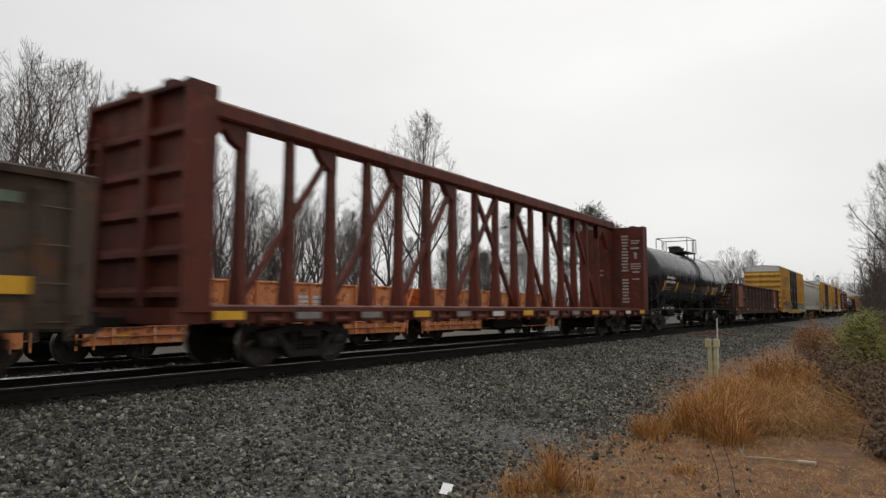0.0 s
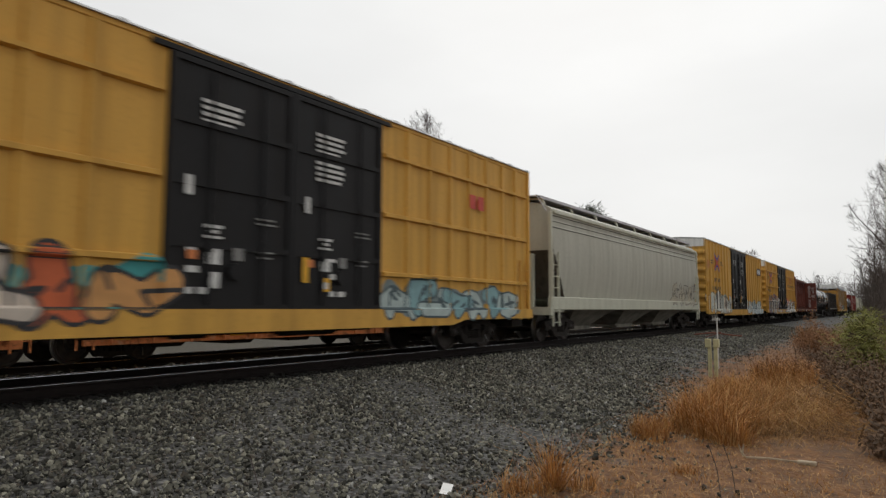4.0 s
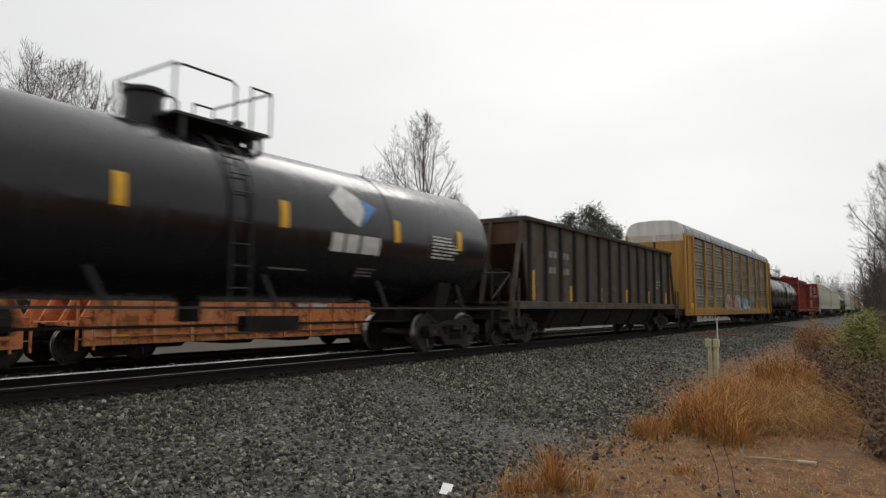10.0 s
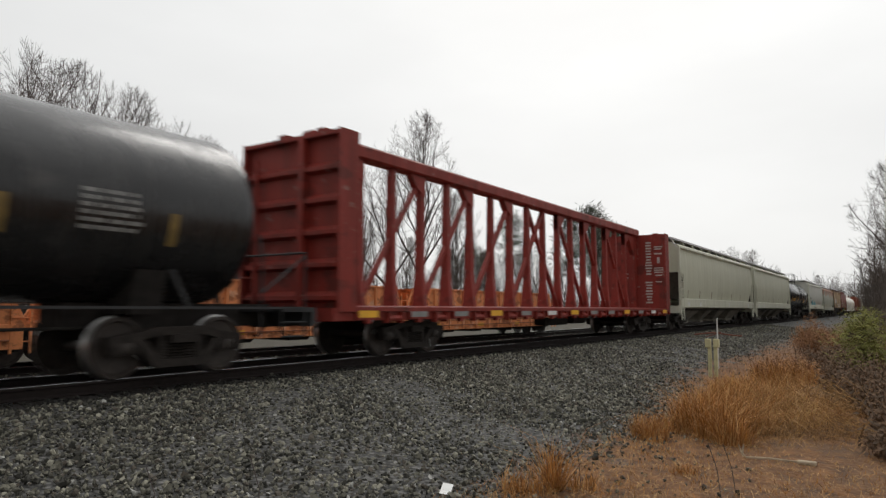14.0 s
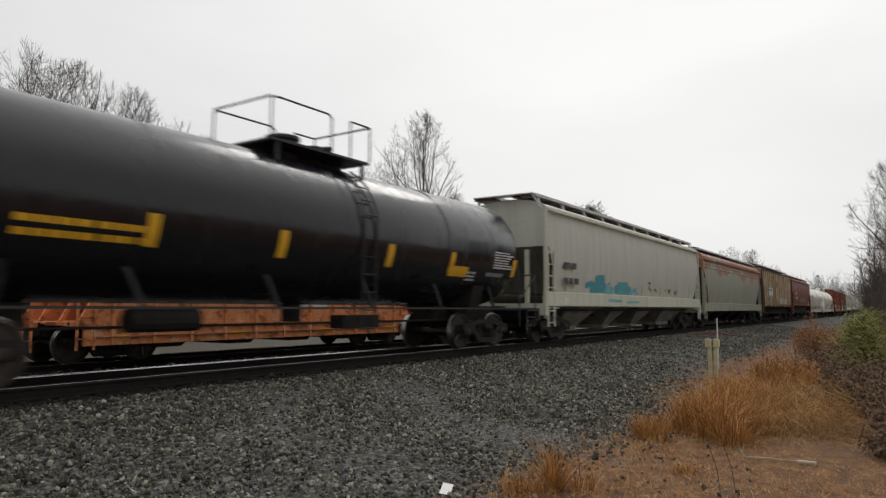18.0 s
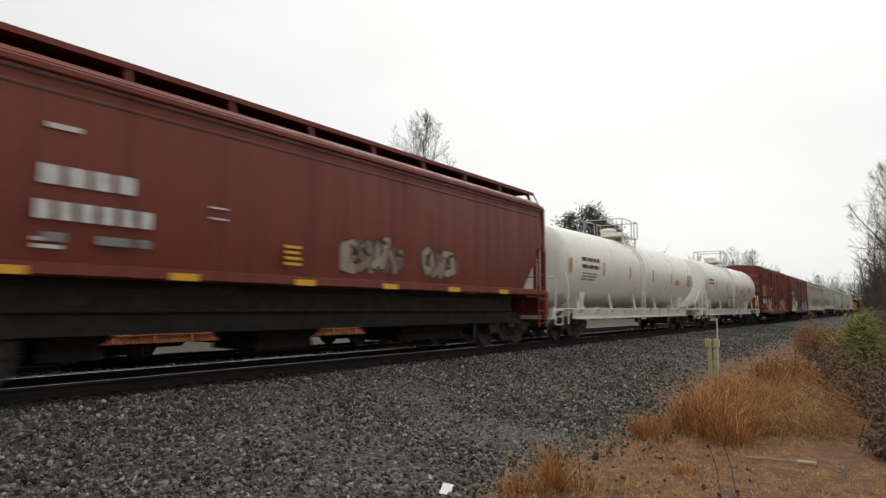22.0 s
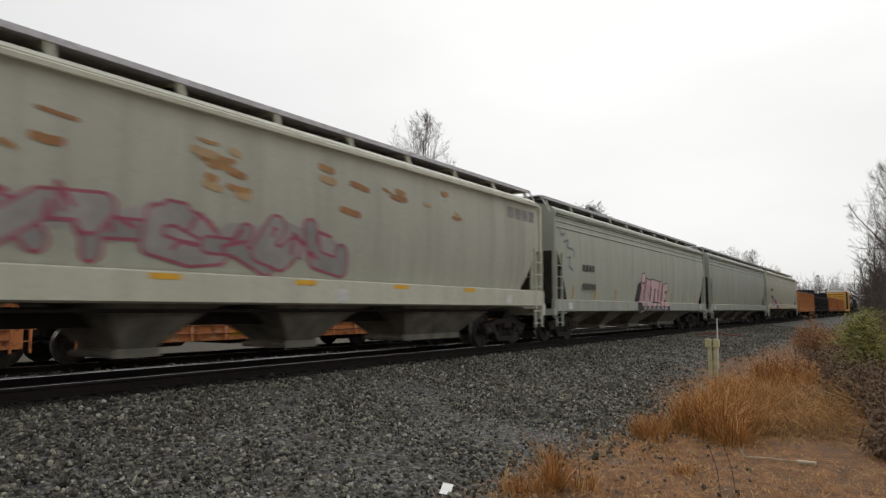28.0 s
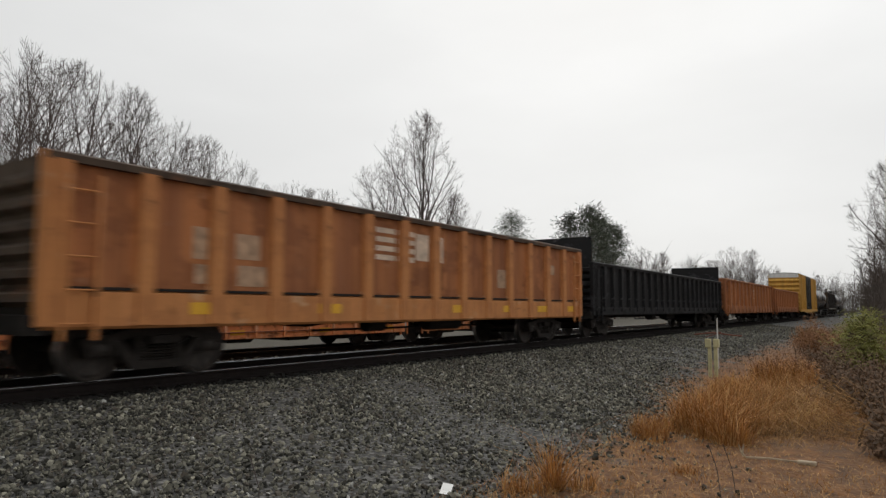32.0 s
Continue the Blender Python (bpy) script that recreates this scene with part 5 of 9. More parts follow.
def stones(name, label, count, spread, rng, size=(0.016, 0.034), mat=None, simple=False):
    """Crushed stone, one joined mesh of small irregular blocks. spread(rng) gives x, y."""
    t = (1 + 5 ** 0.5) / 2
    ico = np.array([(-1, t, 0), (1, t, 0), (-1, -t, 0), (1, -t, 0), (0, -1, t), (0, 1, t), (0, -1, -t), (0, 1, -t), (t, 0, -1), (t, 0, 1), (-t, 0, -1), (-t, 0, 1)]) / 1.9
    faces = np.array([(0, 11, 5), (0, 5, 1), (0, 1, 7), (0, 7, 10), (0, 10, 11), (1, 5, 9), (5, 11, 4), (11, 10, 2), (10, 7, 6), (7, 1, 8),
                      (3, 9, 4), (3, 4, 2), (3, 2, 6), (3, 6, 8), (3, 8, 9), (4, 9, 5), (2, 4, 11), (6, 2, 10), (8, 6, 7), (9, 8, 1)])
    if simple:
        ico = np.array([(1, 0, 0), (-1, 0, 0), (0, 1, 0), (0, -1, 0), (0, 0, 1), (0, 0, -1)]) * 1.15
        faces = np.array([(0, 2, 4), (2, 1, 4), (1, 3, 4), (3, 0, 4), (2, 0, 5), (1, 2, 5), (3, 1, 5), (0, 3, 5)])
    k = len(ico)
    xy = np.array([spread(rng) for _ in range(count)])
    r = rng.uniform(size[0], size[1], count) * (0.7 + 0.6 * rng.random(count) ** 2)
    q = rng.normal(size=(count, 4))
    q /= np.linalg.norm(q, axis=1)[:, None]
    w, a, b, c = q.T
    rot = np.stack([1 - 2 * (b * b + c * c), 2 * (a * b - c * w), 2 * (a * c + b * w), 2 * (a * b + c * w), 1 - 2 * (a * a + c * c), 2 * (b * c - a * w),
                    2 * (a * c - b * w), 2 * (b * c + a * w), 1 - 2 * (a * a + b * b)], 1).reshape(-1, 3, 3)
    shape = ico[None] * rng.uniform(0.35, 1.35, (count, k, 1)) * rng.uniform(0.55, 1.3, (count, 1, 3))
    pts = np.einsum("nij,nkj->nki", rot, shape) * r[:, None, None]
    zz = np.array([ground_z(x, y) for x, y in xy])
    pts += np.column_stack([xy, zz + r * rng.uniform(0.1, 0.75, count)])[:, None, :]
    v = pts.reshape(-1, 3)
    f = (faces[None] + (np.arange(count) * k)[:, None, None]).reshape(-1, 3)
    me = bpy.data.meshes.new(name)
    me.vertices.add(len(v))
    me.vertices.foreach_set("co", v.astype(np.float32).ravel())
    me.loops.add(f.size)
    me.loops.foreach_set("vertex_index", f.astype(np.int32).ravel())
    me.polygons.add(len(f))
    me.polygons.foreach_set("loop_start", np.arange(0, f.size, 3, dtype=np.int32))
    me.update(calc_edges=True)
    me.materials.append(mat or M_STONE)
    me.shade_flat()
    return tagged(new(name, me), label, "ballast", "", "stuff")


def stone_material(name, k):
    n = Nodes(name, 0.9)
    r = n.island()
    n1 = n.noise(40.0, 4)
    c = n.mix(n.math("POWER", r, 2.2), tone((0.033, 0.031, 0.023), k), tone((0.41, 0.388, 0.30), k))
    c = n.mix(n.math("GREATER_THAN", r, 0.985), c, tone((0.50, 0.49, 0.45), k))
    c = n.mix(n.math("MULTIPLY", n.math("GREATER_THAN", r, 0.30), n.math("LESS_THAN", r, 0.40)), c, tone((0.125, 0.105, 0.08), k))
    c = n.mix(n.span(n1, 0.35, 0.7, 0, 0.4), c, tone((0.05, 0.048, 0.045), k))
    n.color(c)
    n.bump(n1, 0.4, 0.006)
    return n.mat


M_STONE = stone_material("crushed_granite", 0.83)
# stone under the train, its colour blackened for oil and for shade
M_OIL_SHADE_STONE = stone_material("oil_and_shade_stone", 0.14)
srng = np.random.default_rng(11)


def shoulder(x0, x1, power):
    def spread(rng):
        while True:
            x = x0 + (x1 - x0) * rng.random() ** power
            y = rng.uniform(2.0, 8.95)
            if y > 3.2 + rng.normal() * 0.45 + (dirt_edge(x) - 2.95):
                return x, y
    return spread


stones("ballast_shoulder", "grey crushed-granite ballast sloping down from the main track", 32000, shoulder(-3, 10.5, 1.0), srng, (0.015, 0.033))
stones("ballast_shoulder_far", "grey crushed-granite ballast further along the main track", 46000, shoulder(10.5, 60, 1.7), srng, (0.018, 0.038), None, True)
stones("track_ballast", "oily ballast between the rails, darkened for shade under the train", 6000, lambda r: (-5 + 60 * r.random() ** 1.6, r.choice((r.uniform(8.85, 9.45), r.uniform(9.62, 10.95), r.uniform(11.1, 12.6)))), srng, (0.02, 0.04), M_OIL_SHADE_STONE)
stones("verge_gravel", "scattered grey gravel on the brown earth verge", 900, lambda r: (2 + 18 * r.random() ** 1.5, 3.4 - 2.2 * r.random() ** 1.6), srng, (0.008, 0.03))
stones("siding_ballast", "grey ballast under the siding", 5000, lambda r: (2 + 60 * r.random() ** 1.5, r.uniform(13.0, 20.2)), srng, (0.03, 0.06))


def rail_line(y, z, name):
    rails = []
    for s in (-1, 1):
        c = y + s * 0.7525
        prof = [(-0.07, -0.172), (0.07, -0.172), (0.07, -0.16), (0.012, -0.135), (0.010, -0.045), (0.036, -0.035), (0.036, -0.008), (0.028, -0.001),
                (-0.028, -0.001), (-0.036, -0.008), (-0.036, -0.035), (-0.010, -0.045), (-0.012, -0.135), (-0.07, -0.16)]
        b = B()
        b.prism([(c + p[0], z + p[1]) for p in prof], -120, 900, "x")
        rail = part("rail" if rails else name, b, M_RAIL, rails[0] if rails else None, smooth=50)
        rails.append(rail)
        g = -s               # the gauge side, worn bright by the flanges
        for band in ([(0.018, -0.004), (0.019, 0.0012), (0.025, 0.0012), (0.026, -0.004)], [(0.030, -0.021), (0.0386, -0.020), (0.0380, -0.014), (0.0355, -0.007), (0.030, -0.003)]):
            b = B()
            b.prism([(c + g * p, z + q) for p, q in band], -120, 900, "x")
            part("polished_band", b, M_STEEL, rail, "bright worn running band")
    return tagged(rails[0], "steel rails with polished heads on timber ties", "railway track", "", "structure")


main_track = rail_line(TRACK_Y, 0.0, "main_track")
siding = rail_line(SIDE_Y, SIDE_Z, "siding_track")


def ties(y, z, parent, count):
    tb = B()
    tb.box(-0.11, 0.11, -1.3, 1.3, -0.14, 0.0, c=0.01)
    tb.box(-0.10, 0.10, -0.88, -0.62, 0.0, 0.012)
    tb.box(-0.10, 0.10, 0.62, 0.88, 0.0, 0.012)
    me = tb.data("tie", M_TIE)
    r = random.Random(3)
    for i in range(count):
        put("tie", me, parent, at=pose(-8 + i * 0.51, y + r.uniform(-0.04, 0.04), z - 0.185, 0, 0, r.uniform(-1, 1)))
    rest = B()
    for i in range(count, count + 260):
        x = -8 + i * 0.51
        rest.box(x - 0.11, x + 0.11, y - 1.3, y + 1.3, z - 0.32, z - 0.18)
    tagged(part("far_ties", rest, M_TIE, parent), kind="stuff")


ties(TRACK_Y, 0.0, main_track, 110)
ties(SIDE_Y, SIDE_Z, siding, 80)

# ---------------------------------------------------------------- paints of the cars
YEL = (0.66, 0.365, 0.07)
RED = (0.135, 0.027, 0.014)
P_YEL_A = paint("yellow_boxcar_paint_a", YEL, 0.32, 0.05, seed=1)
P_YEL_B = paint("yellow_boxcar_paint_b", YEL, 0.3, 0.06, seed=2)
P_YEL_C = paint("yellow_boxcar_paint_c", YEL, 0.32, 0.05, seed=3)
P_YEL_END = paint("yellow_end_paint", YEL, 0.34, 0.05, seed=4)
P_YEL_D = paint("yellow_boxcar_paint_d", YEL, 0.4, 0.05, seed=5)
P_DOOR = paint("black_door_paint", (0.013, 0.013, 0.014), 0.18, 0.03, 0.5, seed=4, spec=0.2)
P_ROOF = paint("galvanised_roof", (0.5, 0.51, 0.5), 0.45, 0.15, 0.5, seed=6)
P_CAP = paint("white_end_cap", (0.78, 0.78, 0.75), 0.28, 0.1, seed=7)
P_RED_A = paint("oxide_red_a", RED, 0.5, 0.10, 0.6, seed=8, blotches=[((0.075, 0.02, 0.012), 0.45, 0.8), ((0.19, 0.055, 0.03), 0.25, 0.5)])
P_RED_B = paint("oxide_red_b", RED, 0.45, 0.10, 0.6, seed=9, blotches=[((0.075, 0.02, 0.012), 0.45, 0.8), ((0.19, 0.055, 0.03), 0.25, 0.5)])
P_RED_C = paint("bright_oxide_red", (0.235, 0.026, 0.017), 0.35, 0.06, 0.55, seed=10, blotches=[((0.30, 0.22, 0.19), 0.12, 0.3), ((0.12, 0.018, 0.012), 0.4, 0.8)])
P_KCS = paint("boxcar_red", (0.245, 0.052, 0.022), 0.45, 0.10, blotches=[((0.10, 0.03, 0.017), 0.45, 1.2), ((0.33, 0.10, 0.045), 0.25, 0.7)], seed=11)
P_KCS_END = paint("boxcar_red_end", (0.245, 0.052, 0.022), 0.5, 0.1, seed=12)
P_DGREY = paint("dark_grey_roof", (0.085, 0.08, 0.075), 0.4, 0.1, 0.7, seed=51)
P_BRN = paint("boxcar_brown", (0.215, 0.072, 0.038), 0.4, 0.08, seed=13)
# lightened: dust, and light caught on the end ribs, put into the colour
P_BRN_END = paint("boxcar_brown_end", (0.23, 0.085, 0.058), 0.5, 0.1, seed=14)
P_TANK = paint("gloss_black_tank", (0.008, 0.008, 0.010), 0.05, 0.0, 0.20, (0.04, 0.036, 0.033), seed=15, fade=0.4, spec=0.5)
P_TANK_D = paint("dull_black_tank", (0.022, 0.022, 0.023), 0.2, 0.0, 0.24, (0.06, 0.055, 0.05), seed=16, fade=0.4, spec=0.5, blotches=[((0.007, 0.007, 0.008), 0.75, 3.0), ((0.075, 0.07, 0.066), 0.25, 2.2)])
P_TANK_Y = paint("black_tank_c", (0.008, 0.008, 0.011), 0.06, 0.0, 0.18, (0.04, 0.036, 0.033), spec=0.5, seed=17, fade=0.4)
P_TANK_W = paint("white_tank", (0.86, 0.835, 0.76), 0.10, 0.0, 0.34, (0.42, 0.36, 0.26), seed=18, fade=0.1, spec=0.5)
P_RUSTY = paint("rust_brown_gondola", (0.07, 0.033, 0.024), 0.55, 0.35, 0.75, (0.03, 0.022, 0.02), (0.17, 0.06, 0.03), seed=19, blotches=[((0.20, 0.095, 0.06), 0.45, 0.9), ((0.025, 0.018, 0.016), 0.55, 0.7), ((0.20, 0.17, 0.14), 0.12, 0.5)])
P_RUSTY2 = paint("dark_rusty_gondola", (0.115, 0.08, 0.058), 0.5, 0.2, 0.75, seed=20, blotches=[((0.05, 0.03, 0.02), 0.5, 0.8), ((0.20, 0.09, 0.045), 0.3, 0.6)])
P_ORANGE = paint("orange_gondola", (0.60, 0.25, 0.085), 0.4, 0.14, 0.7, (0.12, 0.06, 0.03), (0.20, 0.075, 0.03), seed=21, blotches=[((0.50, 0.20, 0.07), 0.5, 1.1), ((0.66, 0.40, 0.22), 0.12, 0.6), ((0.14, 0.06, 0.03), 0.12, 0.4)])
M_CHALK = plain("chalky_faded_paint", (0.42, 0.27, 0.17), 0.8, 0, 0.4, 5)
P_ORANGE_SHEET = paint("rusted_orange_sheet", (0.50, 0.19, 0.068), 0.4, 0.2, 0.75, (0.10, 0.05, 0.03), (0.16, 0.06, 0.03), seed=24, blotches=[((0.25, 0.09, 0.035), 0.5, 0.9), ((0.50, 0.27, 0.15), 0.12, 0.5)], streaks=((0.30, 0.11, 0.045), 0.3))
P_ORANGE2 = paint("orange_ballast_hopper", (0.78, 0.29, 0.115), 0.3, 0.12, 0.65, (0.14, 0.06, 0.03), seed=22, blotches=[((0.28, 0.10, 0.045), 0.5, 0.45), ((0.80, 0.45, 0.28), 0.3, 0.5)])
P_BLACKG = paint("black_gondola", (0.012, 0.012, 0.013), 0.2, 0.05, 0.6, (0.035, 0.03, 0.028), seed=23, spec=0.2, blotches=[((0.05, 0.05, 0.055), 0.3, 0.8), ((0.15, 0.15, 0.16), 0.10, 0.35)])
P_COAL = paint("dark_brown_hopper", (0.085, 0.068, 0.052), 0.4, 0.2, 0.7, (0.022, 0.02, 0.018), (0.10, 0.05, 0.03), seed=24, blotches=[((0.12, 0.11, 0.095), 0.4, 0.9), ((0.07, 0.04, 0.025), 0.45, 0.6)])
P_COALRIB = paint("dark_brown_hopper_slope", (0.13, 0.075, 0.045), 0.5, 0.3, 0.8, seed=25)
P_BEIGE = paint("beige_hopper", (0.51, 0.515, 0.40), 0.14, 0.02, 0.5, (0.20, 0.18, 0.14), seed=26, fade=0.15)
P_BEIGE_T = paint("beige_hopper_trim", (0.56, 0.56, 0.455), 0.2, 0.03, 0.5, (0.20, 0.18, 0.14), seed=27)
P_GRAFH = paint("white_grey_hopper_dark_tag", (0.47, 0.465, 0.39), 0.3, 0.03, 0.5, (0.20, 0.18, 0.14), seed=28, fade=0.15)
P_TEAL = paint("white_grey_hopper_teal_tag", (0.50, 0.50, 0.44), 0.25, 0.02, 0.5, (0.20, 0.19, 0.17), seed=29, fade=0.15)
P_RUSTOP = paint("grey_green_hopper_burnt_top", (0.33, 0.335, 0.27), 0.22, 0.02, 0.55, (0.13, 0.12, 0.09), rusty_top=(2.3, 3.9, (0.36, 0.15, 0.085)), seed=30)
P_STREAK = paint("rust_streaked_cream_hopper", (0.62, 0.50, 0.33), 0.5, 0.05, 0.7, (0.06, 0.032, 0.018), streaks=((0.17, 0.085, 0.036), 0.2), seed=31, blotches=[((0.46, 0.25, 0.10), 0.5, 1.3), ((0.06, 0.033, 0.02), 0.2, 1.6)])
P_STREAK_T = paint("rust_brown_trim", (0.10, 0.06, 0.04), 0.5, 0.2, 0.7, seed=32)
P_MAROON = paint("maroon_hopper", (0.20, 0.048, 0.03), 0.35, 0.02, 0.5, (0.06, 0.03, 0.025), seed=33)
P_RUSTBEIGE = paint("beige_hopper_rust_spots", (0.42, 0.385, 0.30), 0.3, 0.06, 0.55, (0.22, 0.17, 0.11), (0.34, 0.16, 0.06), rusty_top=(3.2, 4.4, (0.30, 0.14, 0.06)), seed=34)
P_PINKTAG = paint("grey_green_hopper_red_tag", (0.44, 0.445, 0.37), 0.3, 0.06, 0.55, (0.19, 0.17, 0.13), (0.32, 0.18, 0.07), seed=35)
P_GREEN_G = paint("grey_green_hopper_pink_tag", (0.42, 0.445, 0.375), 0.25, 0.0, 0.5, (0.17, 0.17, 0.14), seed=36, fade=0.15)
P_GREEN_H = paint("grey_green_hopper", (0.40, 0.425, 0.36), 0.3, 0.0, 0.5, (0.17, 0.17, 0.14), seed=37, fade=0.15)
P_SAGE = paint("sage_hopper_scrawled", (0.50, 0.49, 0.385), 0.25, 0.0, 0.5, (0.18, 0.17, 0.13), seed=38, fade=0.15)
P_RACK = paint("yellow_autorack_paint", (0.47, 0.245, 0.05), 0.48, 0.08, seed=40)
P_PANEL = paint("weathered_galvanised_screen", (0.26, 0.245, 0.19), 0.5, 0.04, 0.65, (0.09, 0.08, 0.06), blotches=[((0.15, 0.13, 0.095), 0.5, 0.9)], seed=40)
P_RACKROOF = paint("grey_rack_roof", (0.34, 0.355, 0.37), 0.35, 0.05, 0.5, seed=41)

M_DULLREF = plain("dull_yellow_reflector", (0.20, 0.13, 0.035), 0.6, 0, 0.3)
# ---------------------------------------------------------------- the passing train, from its visible head
GROUP = "cars of the passing train"
train = []
train.append(gondola(-11.2, 4.6, P_RUSTY2, "dark rusty gondola with a yellow marking", GROUP, dict(top=2.80, ribs=12)))
reflectors(train[0], [-5, -1, 3.0, 6.92], 1.21, -1.505, 0.64, 0.22)
bars(train[0], 6.5, 2.47, -1.425, [[0.6]], 0.14, 0.05, plain("faded_green_patch", (0.13, 0.17, 0.12), 0.7), "paint_patch")
train.append(centerbeam(6.05, 28.9, P_RED_A, "empty oxide-red centre-beam flat car with truss posts and bulkheads", GROUP))
train.append(tankcar(30.2, 45.6, P_TANK, "glossy black tank car with yellow reflective bars", GROUP,
                     dict(r=1.48, zc=2.63, dome_x=1.25, rail_half=1.0, ladder_x=-0.9, marks=[(-6.3, 2.12), (-4.15, 2.12), (-0.8, 2.12), (2.35, 2.12), (4.55, 2.12), (7.1, 2.12)],
                          plates=[(-6.1, 2.28, 1.75, 0.4, M_WHITE, 2), (-6.1, 1.95, 1.2, 0.2, M_GREYMARK, 2), (3.55, 1.88, 0.7, 0.22, M_YELLOW, 1), (3.5, 2.15, 0.75, 0.2, M_WHITE, 2), (5.75, 2.1, 1.0, 0.5, M_WHITE, 6)])))
train.append(gondola(46.95, 67.53, P_RUSTY, "rust-brown gondola with corrugated sides and patched panels", GROUP, dict(top=2.78, low=0.72, ribs=14, rib_w=0.14, corrugated=True)))
M_PATCH = plain("orange_red_patch_plate", (0.26, 0.075, 0.04), 0.7, 0, 0.3, 4)
for x0, x1 in ((-8.47, -7.01), (7.04, 8.43)):
    b = B()
    b.box(x0, x1, -1.535, -1.44, 1.2, 2.62, c=0.012)
    part("patch_plate", b, M_PATCH, train[-1], "orange-red plate welded over the side")
for x0, x1 in ((-9.6, -9.0), (-5.2, -4.7), (-1.7, -1.2), (1.2, 1.7), (4.2, 4.64), (8.8, 9.5)):
    b = B()
    b.box(x0, x1, -1.512, -1.488, 0.98, 1.09)
    part("reflector", b, M_YELLOW, train[-1], "yellow reflective strip")
for x0, x1, z0, z1 in ((7.15, 7.69, 1.46, 1.5), (7.15, 7.69, 1.18, 1.22), (7.15, 7.2, 1.22, 1.46), (7.64, 7.69, 1.22, 1.46), (7.3, 7.52, 1.28, 1.4)):
    b = B()
    b.box(x0, x1, -1.541, -1.534, z0, z1)
    part("data_panel", b, M_WHITE, train[-1])
bars(train[-1], -6.6, 2.3, -1.478, [[0.2, 0.2, -0.1, 0.18, 0.18], [0.16, 0.2, 0.18]], 0.2, 0.12, M_GREYMARK)


def hi_cube(u0, u1, p, door, posts, rails, label):
    return boxcar(u0, u1, 5.03, (p, P_YEL_END, P_ROOF, P_DOOR), door, label, GROUP,
                  dict(posts=posts, rails=rails, cap=P_CAP, placards=True, recess=0.085, sill=0.78, end_ribs=7, rib_depth=0.13, bar=P_DOOR, truck_in=2.3))


POSTS = [-8.4, -7.57, -6.76, -5.95, -5.13, -4.3, -3.47, 3.5, 4.35, 5.2, 6.05, 6.9, 7.75, 8.5]
c4 = hi_cube(69.1, 87.77, P_YEL_A, (-2.36, 2.55), POSTS, (1.75, 2.99, 4.25), "yellow high-cube boxcar with black double doors and red lettering spray paint")
c6 = hi_cube(109.7, 128.6, P_YEL_B, (-2.26, 2.7), POSTS, (), "yellow high-cube boxcar with black double doors and white spray paint")
c7 = hi_cube(130.8, 149.85, P_YEL_C, (-2.5, 2.5), POSTS, (1.75, 2.99, 4.25), "yellow high-cube boxcar with black doors and grey spray paint")
M_OLDMARK = plain("browned_lettering", (0.15, 0.09, 0.035), 0.65, 0, 0.25)
for c, ex, ez, eh, rows in ((c4, -7.45, 3.22, 0.95, (-8.4, -8.4)), (c6, -7.36, 3.30, 1.02, (-7.45, -7.98)), (c7, -7.65, 3.22, 0.93, (-8.64, -8.64))):
    arrow_emblem(c, ex, ez, -1.589, 1.25, eh)
    zr = 2.88 if c is c6 else 2.74
    bars(c, rows[0], zr, -1.589, [[0.22, 0.22, -0.22, 0.22, 0.24]], 0.23, 0.2, M_OLDMARK)
    bars(c, rows[1], zr - 0.5, -1.589, [[0.2, -0.18, 0.2, 0.2, -0.18, 0.2, 0.2, -0.2, 0.2]], 0.2, 0.2, M_OLDMARK)
    bars(c, ex - 0.95, ez + 0.6, -1.589, [[0.6], [0.55]], 0.08, 0.05, M_OLDMARK)
    bars(c, ex + 1.63, ez + 0.62, -1.589, [[0.45], [0.5], [0.6]], 0.05, 0.04, M_OLDMARK)
bars(c6, -9.1, 3.85, -1.589, [[0.45]], 0.45, 0.0, plain("faint_red_overspray", (0.58, 0.24, 0.06), 0.6), "overspray")
bars(c6, 7.25, 4.17, -1.589, [[1.6]], 0.53, 0.1, M_BLACK, "lettering_field")
bars(c6, 7.37, 4.07, -1.590, [[0.36, 0.36, 0.36]], 0.33, 0.1, M_WHITE, "lettering")
for x in (5.12, 5.72, 6.42):
    bars(c7, x, 4.12, -1.589, [[0.42]], 0.14, 0.0, M_FADERED, "lettering")
    bars(c7, x + 0.13, 3.98, -1.589, [[0.16]], 0.38, 0.0, M_FADERED, "lettering")


def words(text, car, x, z, y, height, width, mat):
    """Painted words in the built-in type, on the near side of a car."""
    cu = bpy.data.curves.new("words", "FONT")
    cu.body, cu.size, cu.extrude = text, 1.0, 0.002
    tmp = bpy.data.objects.new("words", cu)
    scene.collection.objects.link(tmp)
    me = bpy.data.meshes.new_from_object(tmp.evaluated_get(bpy.context.evaluated_depsgraph_get()))
    bpy.data.objects.remove(tmp)
    xs = [v.co.x for v in me.vertices]
    zs = [v.co.y for v in me.vertices]
    kx, kz = width / (max(xs) - min(xs)), height / (max(zs) - min(zs))
    for v in me.vertices:
        v.co = ((v.co.x - min(xs)) * kx, -v.co.z, (v.co.y - min(zs)) * kz)
    me.materials.clear()
    me.materials.append(mat)
    return put("words", me, car, "dark painted words", at=(x, y, z))


words("RAILCAR POOLING EXPERTS", c7, 3.68, 3.23, -1.587, 0.21, 4.7, M_OLDMARK)
bars(c4, 6.0, 3.9, -1.589, [[0.3, 0.3]], 0.35, 0.1, M_RED, "lettering")

